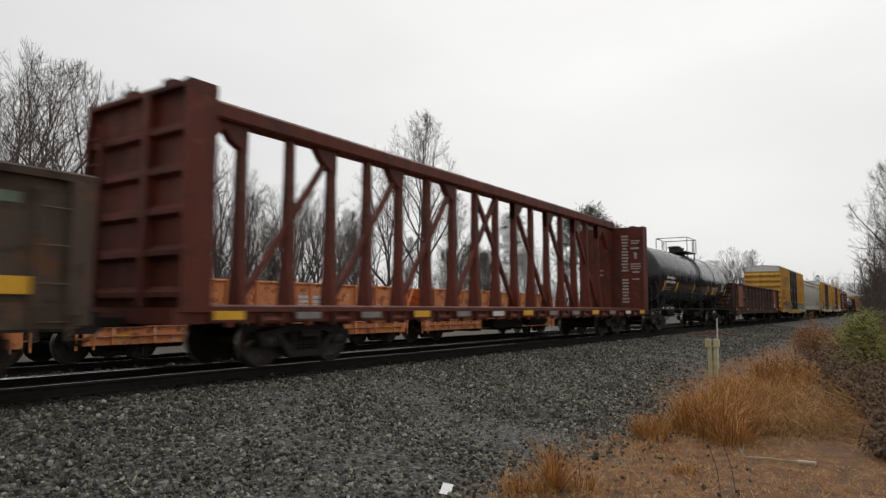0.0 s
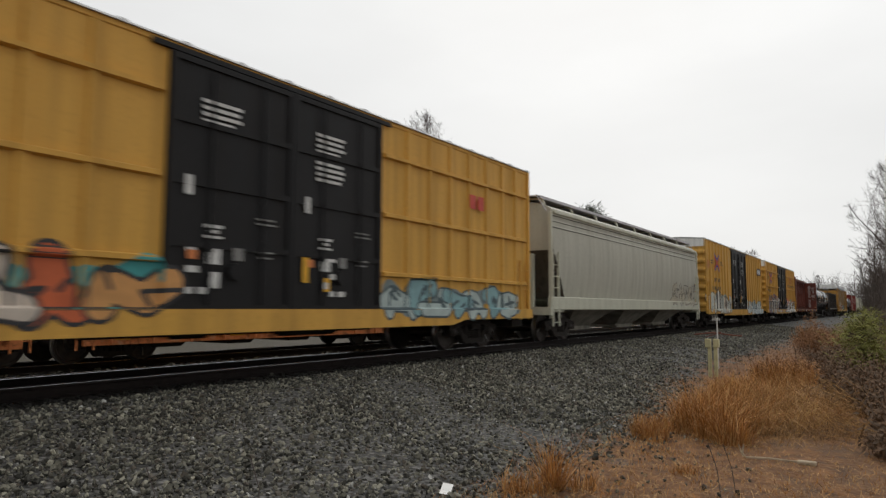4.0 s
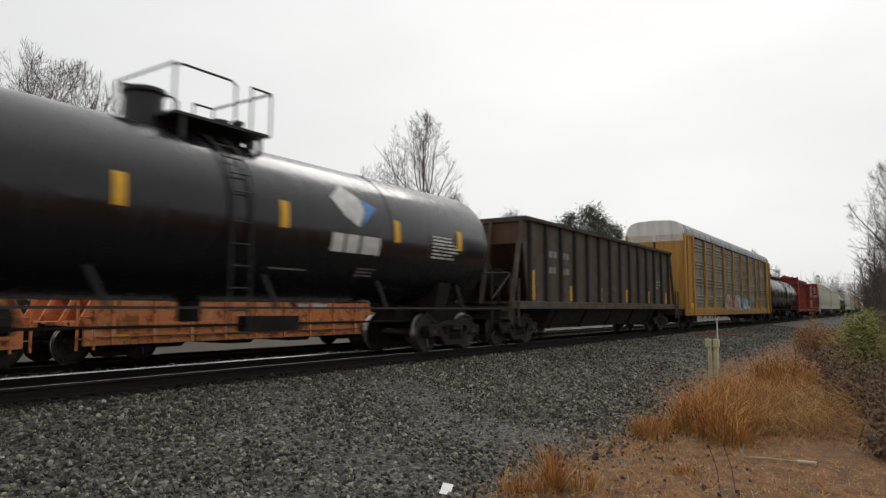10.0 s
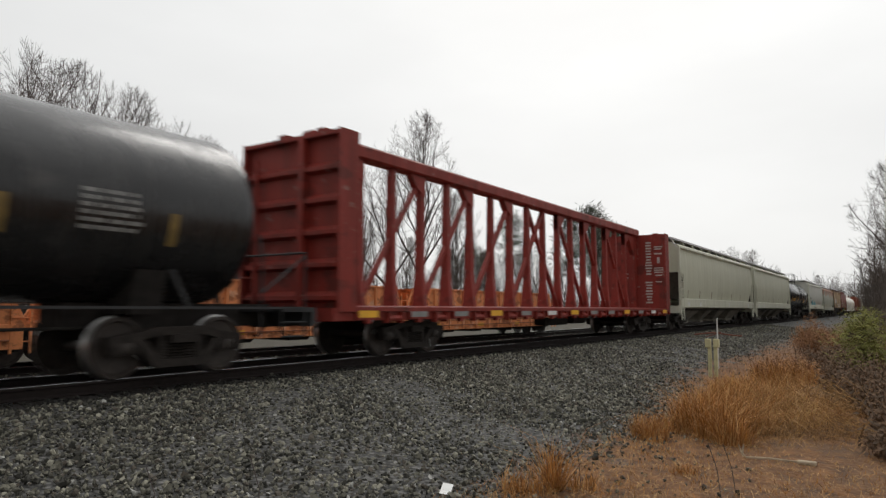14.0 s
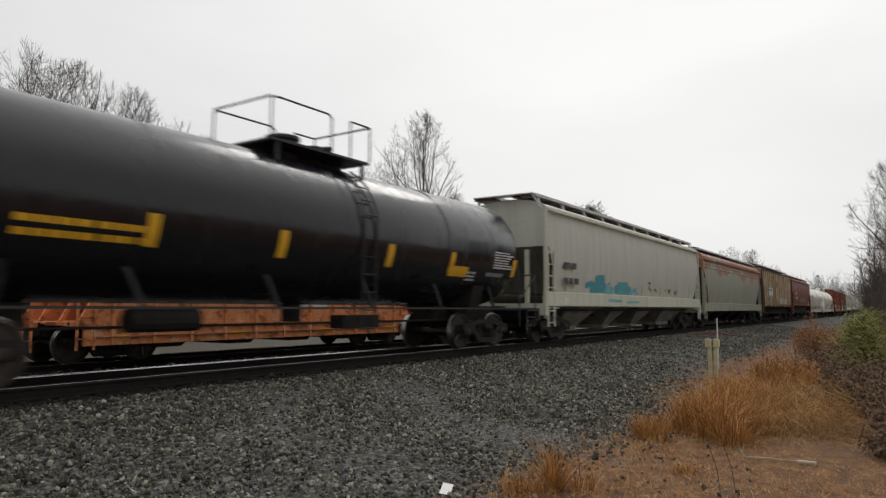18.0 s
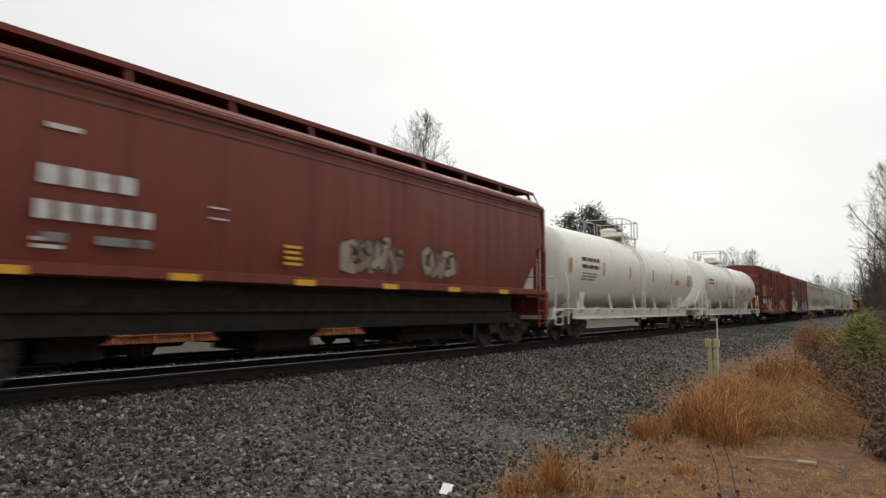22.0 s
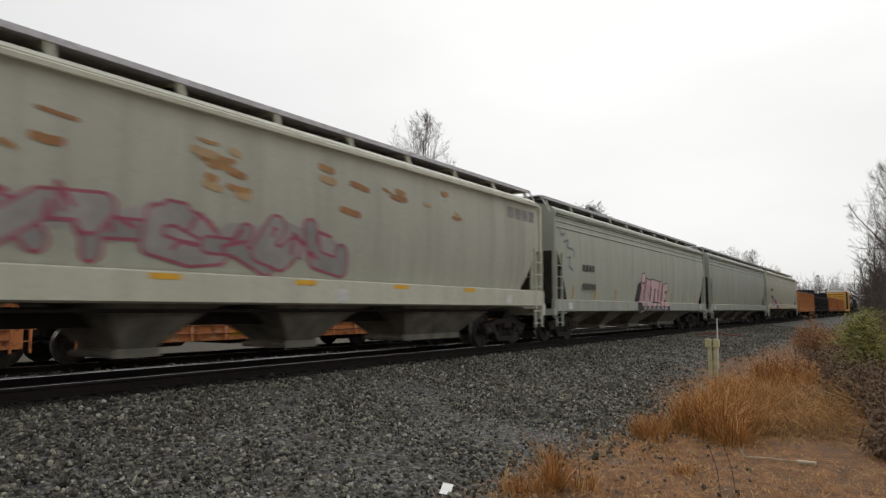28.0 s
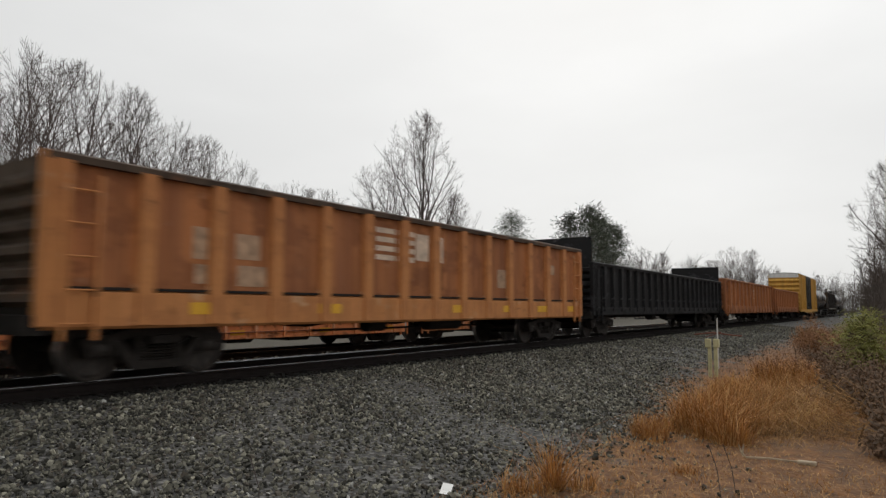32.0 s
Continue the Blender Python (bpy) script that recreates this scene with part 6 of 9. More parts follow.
hop_a = covered_hopper(89.6, 107.9, P_GRAFH, "pale grey covered hopper with dark scrawls along its sill", GROUP, dict(trim=P_BEIGE_T, lines=3, bays=3, eave=4.1, sill=1.0, sill_top=1.40, stays=9))
train += [c4, hop_a, c6, c7]
train.append(centerbeam(151.8, 174.6, P_RED_B, "empty oxide-red centre-beam flat car with stencilled bulkhead", GROUP))
b = B()
b.box(-11.35, -11.2, -1.458, -1.45, 1.1, 2.02)
part("reflector", b, M_YELLOW, train[-1], "yellow reflective strip")
c9 = tankcar(176.0, 194.3, P_TANK, "long black tank car with a blue and white emblem", GROUP,
             dict(r=1.46, zc=2.62, dome_x=0.7, rail_half=1.0, manway=0.5, manway_x=1.0, ladder_x=-0.1, marks=[(-7.66, 2.7), (-4.71, 2.7), (-1.48, 2.7), (1.55, 2.7), (4.76, 2.7), (7.24, 2.7)],
                  plates=[(-6.54, 2.12, 2.3, 0.5, M_WHITE, 2), (-6.74, 1.75, 2.0, 0.22, M_GREYMARK, 2), (2.77, 2.14, 0.34, 0.36, M_WHITE, 1), (3.18, 2.14, 0.36, 0.36, M_WHITE, 1), (3.62, 2.14, 0.58, 0.36, M_WHITE, 1), (6.1, 2.21, 1.1, 0.56, M_WHITE, 7), (1.45, 1.74, 0.88, 0.03, M_GREYMARK, 1), (3.7, 1.7, 0.6, 0.2, M_GREYMARK, 3)]))
train.append(c9)


def wrap(b, poly, R, zc, mat):
    """A painted polygon (x, z) laid on the shell in narrow level strips."""
    lo, hi = min(p[1] for p in poly), max(p[1] for p in poly)
    n = max(2, int((hi - lo) / 0.06))
    for i in range(n):
        cut = list(poly)
        for level, keep in ((lo + (hi - lo) * i / n, 1), (lo + (hi - lo) * (i + 1) / n, -1)):
            out = []
            for p, q in zip(cut, cut[1:] + cut[:1]):
                a, c = (p[1] - level) * keep, (q[1] - level) * keep
                if a >= 0:
                    out.append(p)
                if a * c < 0:
                    t = a / (a - c)
                    out.append((p[0] + (q[0] - p[0]) * t, level))
            cut = out
            if len(cut) < 3:
                break
        if len(cut) >= 3:
            b.add([(x, -math.sqrt((R + 0.012) ** 2 - (z - zc) ** 2), z) for x, z in cut], [tuple(range(len(cut)))], mat)


def diamond_emblem(car, x, R, zc):
    b = B()
    for poly, mat in (([(0.0, 0.52), (0.40, 0.84), (0.86, 0.62), (0.95, 0.35), (0.72, 0.0), (0.32, 0.2)], 0), ([(0.89, 0.61), (1.33, 0.47), (0.78, 0.0), (0.98, 0.35)], 1)):
        wrap(b, [(x + px, 2.66 + pz) for px, pz in poly], R, zc, mat)
    part("emblem", b, [M_WHITE, plain("sky_blue_marking", (0.08, 0.25, 0.6), 0.5)], car, "white and blue diamond emblem")


diamond_emblem(c9, 2.78, 1.46, 2.62)
coal = open_hopper(195.86, 211.13, P_COAL, "dark brown open-top hopper with ribbed sides", GROUP, P_COALRIB)
train.append(coal)
for x, z1 in ((-6.95, 2.2), (-4.18, 1.8), (-1.41, 1.8), (1.39, 1.8), (4.27, 1.8), (6.9, 1.8)):
    b = B()
    b.box(x - 0.07, x + 0.07, -1.412, -1.4, 1.3, z1)
    part("reflector", b, M_YELLOW, coal, "yellow reflective strip")
bars(coal, -5.9, 2.85, -1.402, [[0.3, 0.24, -0.25, 0.3, 0.2], [], [0.26, 0.2, -0.3, 0.3, 0.26]], 0.2, 0.05, M_GREYMARK)
bars(coal, 5.4, 2.3, -1.402, [[0.34, 0.3], [0.3, 0.36], [0.4]], 0.08, 0.06, M_GREYMARK)
rack = autorack(213.6, 241.3, P_RACK, P_PANEL, P_RACKROOF, P_CAP, "yellow autorack with weathered grey screen panels and spray paint",
                [-12.15, -9.4, -7.25, -4.4, -1.57, 1.3, 4.1, 7.0, 8.9, 12.0])
train.append(rack)
train.append(tankcar(242.7, 260.6, P_TANK_D, "dull black tank car with grime-streaked shell", GROUP,
                     dict(r=1.46, zc=2.56, dome_x=-0.2, rail_high=0.7, mark_mat=M_DULLREF, mark_w=0.14, marks=[(-7.6, 2.2), (-4.46, 2.2), (-1.5, 2.2), (1.88, 2.2), (4.65, 2.2), (7.0, 2.2)],
                          plates=[(-6.9, 2.3, 2.0, 0.4, M_GREYMARK, 2), (5.6, 2.1, 1.0, 0.6, M_GREYMARK, 6)])))
train.append(centerbeam(262.2, 285.0, P_RED_C, "empty bright-red centre-beam flat car with white scuffs", GROUP))
train.append(covered_hopper(287.0, 307.0, P_BEIGE, "clean beige covered hopper with curved sides", GROUP, dict(trim=P_BEIGE_T, gaps=(-3.75, -0.6, 3.1), bar_mat=M_BROWNREF, bars=[-8.4, -5.9, -3.05, -0.24, 2.67, 5.64], sill_marks=[-8.9, -6.4, 1.2, 7.9])))
train.append(covered_hopper(308.4, 328.3, P_BEIGE, "beige covered hopper with curved sides and open end ladders", GROUP, dict(trim=P_BEIGE_T, gaps=(-3.75, -0.6, 3.1), bar_mat=M_BROWNREF, bars=[-8.4, -5.9, -3.05, -0.24, 2.67, 5.64], sill_marks=[-8.9, -6.4, 1.2, 7.9])))
train.append(tankcar(329.8, 345.6, P_TANK_Y, "black tank car with yellow and white placards", GROUP,
                     dict(r=1.48, zc=2.6, dome_x=0.3, marks=[(-6.6, 2.17), (-3.75, 2.17), (-1.26, 2.17), (1.76, 2.17), (4.17, 2.17), (7.32, 2.17)], plates=[(4.12, 1.84, 0.84, 0.25, M_YELLOW, 1), (4.98, 1.76, 0.46, 0.26, M_WHITE, 3), (6.17, 2.12, 1.05, 0.48, M_WHITE, 7), (5.9, 1.9, 0.9, 0.1, M_GREYMARK, 1), (-5.6, 1.95, 1.9, 0.34, M_YELLOW, 2)])))
hop_t = covered_hopper(347.2, 366.1, P_TEAL, "white-grey covered hopper with teal spray paint", GROUP, dict(trim=P_BEIGE_T, gaps=(-3.75, -0.6, 3.1), cut=3.0, inset=0.75, bars=[-8.0, -5.6, -2.9, -0.1, 2.6, 5.4], sill_marks=[-8.4, 7.4]))
train.append(hop_t)
bars(hop_t, -8.4, 2.55, -1.53, [[0.5, 0.4], [], [0.3, 0.3, 0.4]], 0.2, 0.05, M_DARKMARK)
train.append(covered_hopper(367.5, 386.1, P_RUSTOP, "grey-green covered hopper with rust-burnt upper sides", GROUP,
                            dict(trim=P_RUSTOP, eave=3.9, sill=0.92, sill_top=1.38, lines=3, gaps=(-4.5, -0.9, 2.7), inset=1.4, cut=3.4, roof=0.62, walk=0.62, stays=4, gap=0.85, bay=M_UNDER, gate=M_UNDER, bars=[-7.8, -5.2, -2.4, 0.4, 3.2, 6.0])))
rp = B()
rp.prism([(-0.09, 0.06), (-0.06, 0.0), (0.06, 0.0), (0.09, 0.06)], 1.45, 4.22, "z")
hop_s = covered_hopper(387.7, 405.2, P_STREAK, "cream covered hopper streaked all over with brown rust", GROUP,
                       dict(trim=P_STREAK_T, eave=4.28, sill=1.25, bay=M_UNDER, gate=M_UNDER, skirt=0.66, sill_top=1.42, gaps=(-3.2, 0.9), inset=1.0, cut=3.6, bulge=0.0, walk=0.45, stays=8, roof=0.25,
                            posts=[-8.3 + i * 1.107 for i in range(16)], _post=rp.data("side_post", P_STREAK)))
train.append(hop_s)
reflectors(hop_s, [-7.9, -5.0, -2.4, 0.4, 3.2], 1.3, -1.525, 0.45, 0.11)
bars(hop_s, -6.15, 2.86, -1.535, [[2.2]], 0.78, 0.1, M_WHITE, "number_field", 0.02)
bars(hop_s, -6.0, 2.78, -1.557, [[0.28, 0.22, -0.4, 0.2, 0.2], [], [0.24, 0.2, -0.4, 0.22, 0.2, -0.35, 0.2, 0.2]], 0.22, 0.04, M_DARKMARK)
bars(hop_s, 0.3, 2.05, -1.535, [[0.4, -0.3, 0.4, -0.45, 0.3, -0.3, 0.4, -0.4, 0.35, -0.3, 0.4]], 0.5, 0.1, M_WHITE, "spray_mark")
hop_m = covered_hopper(406.5, 423.4, P_MAROON, "maroon covered hopper with white lettering bars", GROUP,
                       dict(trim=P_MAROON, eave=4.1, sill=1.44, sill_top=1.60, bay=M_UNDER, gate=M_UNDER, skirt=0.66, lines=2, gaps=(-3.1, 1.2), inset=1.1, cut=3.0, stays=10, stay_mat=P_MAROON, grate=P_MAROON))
train.append(hop_m)
reflectors(hop_m, [-6.3, -3.86, -1.4, 1.05, 3.5, 5.95], 1.45, -1.525, 0.5, 0.11)
bars(hop_m, -1.9, 2.15, -1.515, [[0.4], [0.35], [0.4], [0.4]], 0.05, 0.05, M_YELLOW, "stencil")
bars(hop_m, -5.9, 2.0, -1.51, [[0.3, -0.3, 0.5, 0.2]], 0.12, 0.1, M_GREYMARK, "spray_mark")
bars(hop_m, -3.44, 2.63, -1.5, [[0.34], [], [0.34]], 0.03, 0.055, M_WHITE)
bars(hop_m, -6.0, 1.93, -1.5, [[0.4], [0.36]], 0.05, 0.04, M_WHITE)
bars(hop_m, -5.9, 3.4, -1.5, [[0.44]], 0.07, 0.04, M_WHITE)
bars(hop_m, -5.96, 2.86, -1.505, [[0.25, 0.25, 0.25, 0.25]], 0.25, 0.1, M_WHITE, "lettering")
bars(hop_m, -6.0, 2.4, -1.515, [[0.19, 0.19, 0.19, 0.19, 0.19, 0.19]], 0.24, 0.1, M_WHITE, "lettering")
white_style = dict(r=1.45, zc=2.58, dome_x=-0.3, rail_half=1.0, rail_high=0.7, full_sill=True, fit=P_TANK_W, rail=P_TANK_W, plat=P_TANK_W, plat_rail=M_GALV, ladder=P_TANK_W, ladder_x=-0.35,
                   mark_mat=M_ORANGEMARK, mark_w=0.16, marks=[(-8.1, 2.5), (-5.1, 2.5), (-2.15, 2.5), (0.96, 2.5), (3.9, 2.5), (6.9, 2.5)])
train.append(tankcar(425.2, 442.4, P_TANK_W, "white tank car with orange bars and white handrails", GROUP,
                     dict(white_style, plates=[(-7.2, 2.45, 2.0, 0.5, M_DARKMARK, 2), (-7.1, 2.05, 1.6, 0.3, M_GREYMARK, 3), (4.6, 2.2, 0.7, 0.25, M_YELLOW, 1), (6.9, 2.2, 0.8, 0.6, M_GREYMARK, 6)])))
train.append(tankcar(444.6, 461.4, P_TANK_W, "white tank car coupled behind its twin", GROUP,
                     dict(white_style, marks=[(-8.0, 2.43), (-5.5, 2.43), (-2.32, 2.43), (0.65, 2.43), (3.22, 2.43), (6.95, 2.43)], plates=[(-7.4, 2.5, 1.6, 0.4, M_DARKMARK, 2), (2.21, 2.09, 0.75, 0.27, M_YELLOW, 1), (-1.5, 1.80, 3.5, 0.05, M_GREYMARK, 1), (3.5, 1.93, 1.2, 0.26, M_GREYMARK, 3), (4.86, 2.16, 1.1, 0.46, M_GREYMARK, 7)])))
kcs = boxcar(462.65, 478.6, 4.42, (P_KCS, P_KCS_END, P_DGREY, P_KCS), (-1.95, 1.6), "red boxcar with cream lettering bars and pale spray paint", GROUP,
             dict(posts=[-7.1, -6.53, -5.9, -5.3, -4.7, -4.1, -3.5, -2.9, -2.3, 2.2, 2.8, 3.4, 4.0, 4.6, 5.2, 5.8, 6.4, 7.0], sill=0.78, leaves=1, door_panels=5, end_ribs=5, hw=1.55, truck_in=2.2, roof_rib=0.012))
train.append(kcs)
bars(kcs, -7.1, 2.95, -1.56, [[0.4, -0.25, 0.38, -0.2, 0.36]], 0.85, 0.1, M_CREAM, "lettering")
bars(kcs, -7.1, 1.87, -1.56, [[0.45, -0.25, 0.45, -0.25, 0.3]], 0.34, 0.1, M_WHITE, "lettering")
bars(kcs, -2.6, 2.9, -1.56, [[0.3], [], [0.3], [0.25]], 0.22, 0.2, M_WHITE, "placard")
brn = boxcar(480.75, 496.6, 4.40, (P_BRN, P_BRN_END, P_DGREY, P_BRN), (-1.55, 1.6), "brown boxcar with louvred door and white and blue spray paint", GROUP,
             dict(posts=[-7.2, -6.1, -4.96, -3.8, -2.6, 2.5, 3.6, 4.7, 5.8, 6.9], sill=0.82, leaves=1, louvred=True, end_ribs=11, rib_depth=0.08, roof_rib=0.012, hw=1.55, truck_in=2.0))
train.append(brn)
reflectors(kcs, [-7.4, -4.6, 4.58, 7.55], 1.17, -1.56, 0.5, 0.16)
M_DULLSTENCIL = plain("worn_stencil", (0.33, 0.14, 0.085), 0.7, 0, 0.3)
bars(kcs, 6.02, 2.47, -1.56, [[0.42], [0.4], [0.36], [0.42]], 0.06, 0.07, M_DULLSTENCIL)
bars(kcs, 6.8, 2.48, -1.56, [[0.36], [0.3]], 0.05, 0.05, M_DULLSTENCIL)
b = B()
b.box(6.78, 6.98, -1.566, -1.56, 1.65, 1.79)
part("placard", b, plain("green_placard", (0.04, 0.3, 0.12), 0.5), kcs)
reflectors(kcs, [-1.9, 1.92], 0.92, -1.567, 0.5, 0.1)
reflectors(brn, [-7.2, 7.3], 1.15, -1.56, 0.3, 0.2)
bars(brn, -6.89, 2.81, -1.56, [[0.36]], 0.32, 0.1, M_WHITE, "lettering_field")
bars(brn, -5.85, 2.83, -1.56, [[0.74]], 0.34, 0.1, M_WHITE, "lettering_field")
bars(brn, -5.72, 2.75, -1.566, [[0.16, -0.04, 0.16]], 0.2, 0.1, M_DARKMARK, "lettering")
b = B()
b.box(-7.94, -7.93, -1.05, -0.4, 4.16, 4.27)
part("stencil", b, M_WHITE, brn)
gx = covered_hopper(498.4, 518.3, P_RUSTBEIGE, "beige covered hopper with orange rust and dark lettering bars", GROUP, dict(trim=P_BEIGE_T, lines=3, gaps=(-3.6, -0.4, 3.0), bars=[-8.2, -5.4, -2.6, 0.3, 3.2, 6.2], eave=4.05, sill=0.92, sill_top=1.38, inset=1.4, cut=3.1))
train.append(gx)
bars(gx, 8.3, 3.85, -1.49, [[0.32, 0.32, 0.32, 0.3]], 0.5, 0.1, M_DARKMARK, "lettering")
train.append(covered_hopper(519.8, 539.8, P_PINKTAG, "grey-green covered hopper with rust specks and faded red spray paint", GROUP, dict(trim=P_BEIGE_T, gaps=(-3.75, -0.6, 3.1), sill_marks=[-8.9, -6.4, 1.2, 7.9])))
reflectors(train[-1], [-8.5, -5.2, -2.4, 0.4, 3.2, 6.0], 1.46, -1.521, 0.5, 0.09, M_YELLOW)
bars(train[-1], -8.0, 2.6, -1.5, [[0.17, 0.17, 0.17, 0.17], [], [0.13, 0.13, 0.13, 0.13, 0.13]], 0.2, 0.08, M_DARKMARK)
bars(train[-1], 8.12, 3.9, -1.452, [[0.34, 0.34, 0.32, 0.34]], 0.44, 0.1, M_GREYMARK, "lettering")
fx = covered_hopper(541.1, 560.7, P_GREEN_G, "grey-green covered hopper with pink spray lettering shapes", GROUP, dict(trim=P_GREEN_H, lines=3, gaps=(-5.1, -1.9, 2.4), bars=[-8.4, -6.4, -4.3, 3.4, 5.6, 8.0], sill_marks=[-9.0, 8.6], sill=0.95, sill_top=1.32, inset=1.0, cut=2.9))
train.append(fx)
bars(fx, -7.72, 2.56, -1.49, [[0.2, 0.2, 0.2, 0.2], [], [0.16, 0.16, 0.16, 0.16, 0.16]], 0.22, 0.1, M_DARKMARK)
train.append(covered_hopper(562.3, 581.8, P_GREEN_H, "plain grey-green covered hopper", GROUP, dict(trim=P_GREEN_H, lines=3, gaps=(-5.0, -0.8, 3.4), bars=[-8.4, -6.4, -4.3, -1.6, 1.2, 4.2, 7.2], sill_marks=[-9.0, 8.6], sill=0.95, sill_top=1.32)))
sg = covered_hopper(583.3, 602.9, P_SAGE, "sage-grey covered hopper with magenta and dark scrawls", GROUP, dict(trim=P_BEIGE_T, lines=3, gaps=(-3.75, -0.6, 3.1), sill=1.08, sill_top=1.5))
train.append(sg)
bars(sg, -8.0, 2.85, -1.5, [[0.2, 0.2, 0.2, 0.2], [], [0.17, 0.17, 0.17, 0.17, 0.15]], 0.25, 0.06, M_DARKMARK)
reflectors(sg, [-8.5, 8.5], 1.17, -1.521, 0.85, 0.11)
reflectors(sg, [-5.44, -2.8, -0.1, 2.6, 5.3], 1.17, -1.521, 0.46, 0.10)


def scrawl(car, pts, w, mat):
    """A sprayed stroke on a hopper's side: a narrow strip along a line of (x, z)."""
    b = B()

    def y(z):
        return -1.525 if z < 1.5 else -(1.48 - 0.1 * (2 * (z - 1.5) / 2.63 - 1.1) ** 2) - 0.008
    for (x0, z0), (x1, z1) in zip(pts, pts[1:]):
        k = 4
        d = Vector((x1 - x0, z1 - z0)).normalized() * w / 2
        for i in range(k):
            a, c = i / k, (i + 1) / k
            xa, za, xb, zb = x0 + (x1 - x0) * a, z0 + (z1 - z0) * a, x0 + (x1 - x0) * c, z0 + (z1 - z0) * c
            b.add([(xa + d.y, y(za - d.x), za - d.x), (xb + d.y, y(zb - d.x), zb - d.x), (xb - d.y, y(zb + d.x), zb + d.x), (xa - d.y, y(za + d.x), za + d.x)], [(0, 1, 2, 3)])
    part("spray_mark", b, mat, car)


for pts in ([(-9.6, 3.65), (-9.4, 3.4), (-9.15, 3.5)], [(-9.3, 3.2), (-8.9, 3.3), (-9.0, 3.05), (-8.5, 3.0), (-8.4, 2.75)], [(-9.0, 2.7), (-8.75, 2.75), (-8.85, 2.45), (-8.5, 2.3)]):
    scrawl(fx, pts, 0.07, plain("blue_grey_spray", (0.16, 0.16, 0.21), 0.7))
for pts in ([(-5.95, 1.95), (-5.4, 2.1), (-5.0, 1.95), (-5.4, 1.75), (-5.95, 1.95)],):
    scrawl(fx, pts, 0.03, M_DARKMARK)
M_PURPLE = plain("purple_spray", (0.17, 0.13, 0.30), 0.7, 0, 0.2)
M_MAGENTA = plain("magenta_spray", (0.42, 0.05, 0.15), 0.7, 0, 0.2)
for pts in ([(-7.1, 2.0), (-6.5, 2.05), (-6.9, 1.6), (-7.2, 1.45)], [(-6.4, 2.2), (-6.4, 1.6)], [(-6.75, 1.85), (-6.1, 1.9)], [(-6.0, 2.1), (-6.0, 1.55), (-5.85, 1.4)], [(-7.2, 1.42), (-5.9, 1.45)], [(-6.2, 2.05), (-5.85, 2.08)]):
    scrawl(sg, pts, 0.12, M_PURPLE)
for pts in ([(-5.5, 1.9), (-5.2, 1.6), (-4.75, 1.12)], [(-5.1, 1.9), (-4.7, 1.55), (-4.4, 1.12)], [(-4.75, 1.85), (-4.3, 1.5), (-4.05, 1.12)]):
    scrawl(sg, pts, 0.3, M_MAGENTA)
for pts in ([(-2.9, 1.55), (-2.4, 1.75), (-2.5, 1.45), (-1.9, 1.6), (-1.7, 1.4)], [(-1.6, 1.5), (-1.4, 1.75), (-1.2, 1.45), (-0.9, 1.7), (-0.5, 1.3)], [(-3.1, 1.9), (-2.7, 1.95)]):
    scrawl(sg, pts, 0.035, M_DARKMARK)
og = gondola(604.4, 621.6, P_ORANGE, "orange gondola with ribbed sides and a faded white emblem", GROUP, dict(top=3.06, low=0.76, ledge=1.3, ribs=14, deep_ribs=True, rib_w=0.12, end_mat=P_RUSTY2, panel=P_ORANGE_SHEET, chord=P_RUSTY2))
train.append(og)
for i in range(4):
    bars(og, -2.1 - 0.0 * i, 2.74 - i * 0.19, -1.423, [[0.62, 0.62]], 0.11, 0.0, M_FADED, "emblem")
bars(og, -0.72, 2.72, -1.423, [[0.5, 0.5]], 0.6, 0.1, M_FADED, "emblem")
for x, z, w, hh in ((-6.45, 2.3, 0.62, 0.5), (-5.65, 2.26, 0.5, 0.42), (-6.4, 1.72, 0.55, 0.3), (-5.6, 1.74, 0.6, 0.34), (3.0, 2.1, 0.5, 0.5), (6.2, 2.4, 0.45, 0.3)):
    bars(og, x, z, -1.423, [[w]], hh, 0.0, M_CHALK, "faded_field")
reflectors(og, [-6.2, -3.5, 1.0, 3.5, 5.6, 7.8], 0.95, -1.492, 0.6, 0.18)
for i in range(14):          # dark strips painted in for the shade along the ledge between the posts
    x0 = -8.45 + i * 1.207
    b = B()
    b.box(x0 + 0.16, x0 + 1.05, -1.482, -1.40, 1.285, 1.325)
    part("dirt_line", b, M_UNDER, og)
train.append(gondola(622.8, 643.6, P_BLACKG, "black ribbed gondola with raised ends", GROUP, dict(top=2.72, ribs=22, low=0.8, end_up=0.9)))
train.append(gondola(644.9, 664.6, P_ORANGE_SHEET, "orange gondola with ribbed sides", GROUP, dict(top=3.0, ribs=14, low=0.76, ledge=1.3, deep_ribs=True)))
bars(train[-1], 0.3, 2.5, -1.423, [[0.6], [0.6], [0.6]], 0.16, 0.1, M_FADED, "emblem")
train.append(gondola(665.9, 682.9, P_ORANGE_SHEET, "orange ribbed gondola with a pale emblem", GROUP, dict(top=2.9, ribs=14, low=0.76, ledge=1.3, deep_ribs=True)))
bars(train[-1], 0.3, 2.4, -1.423, [[0.6], [0.6], [0.6]], 0.16, 0.1, M_FADED, "emblem")
train.append(hi_cube(684.2, 702.9, P_YEL_D, (-2.4, 2.5), POSTS, (), "yellow high-cube boxcar with dark doors"))
train.append(tankcar(705.0, 721.0, P_TANK_D, "black tank car far down the train", GROUP, dict(marks=[(-5, 2.6), (5, 2.6)])))
train.append(open_hopper(723.5, 738.5, P_COAL, "dark open-top hopper far down the train", GROUP, P_COALRIB))
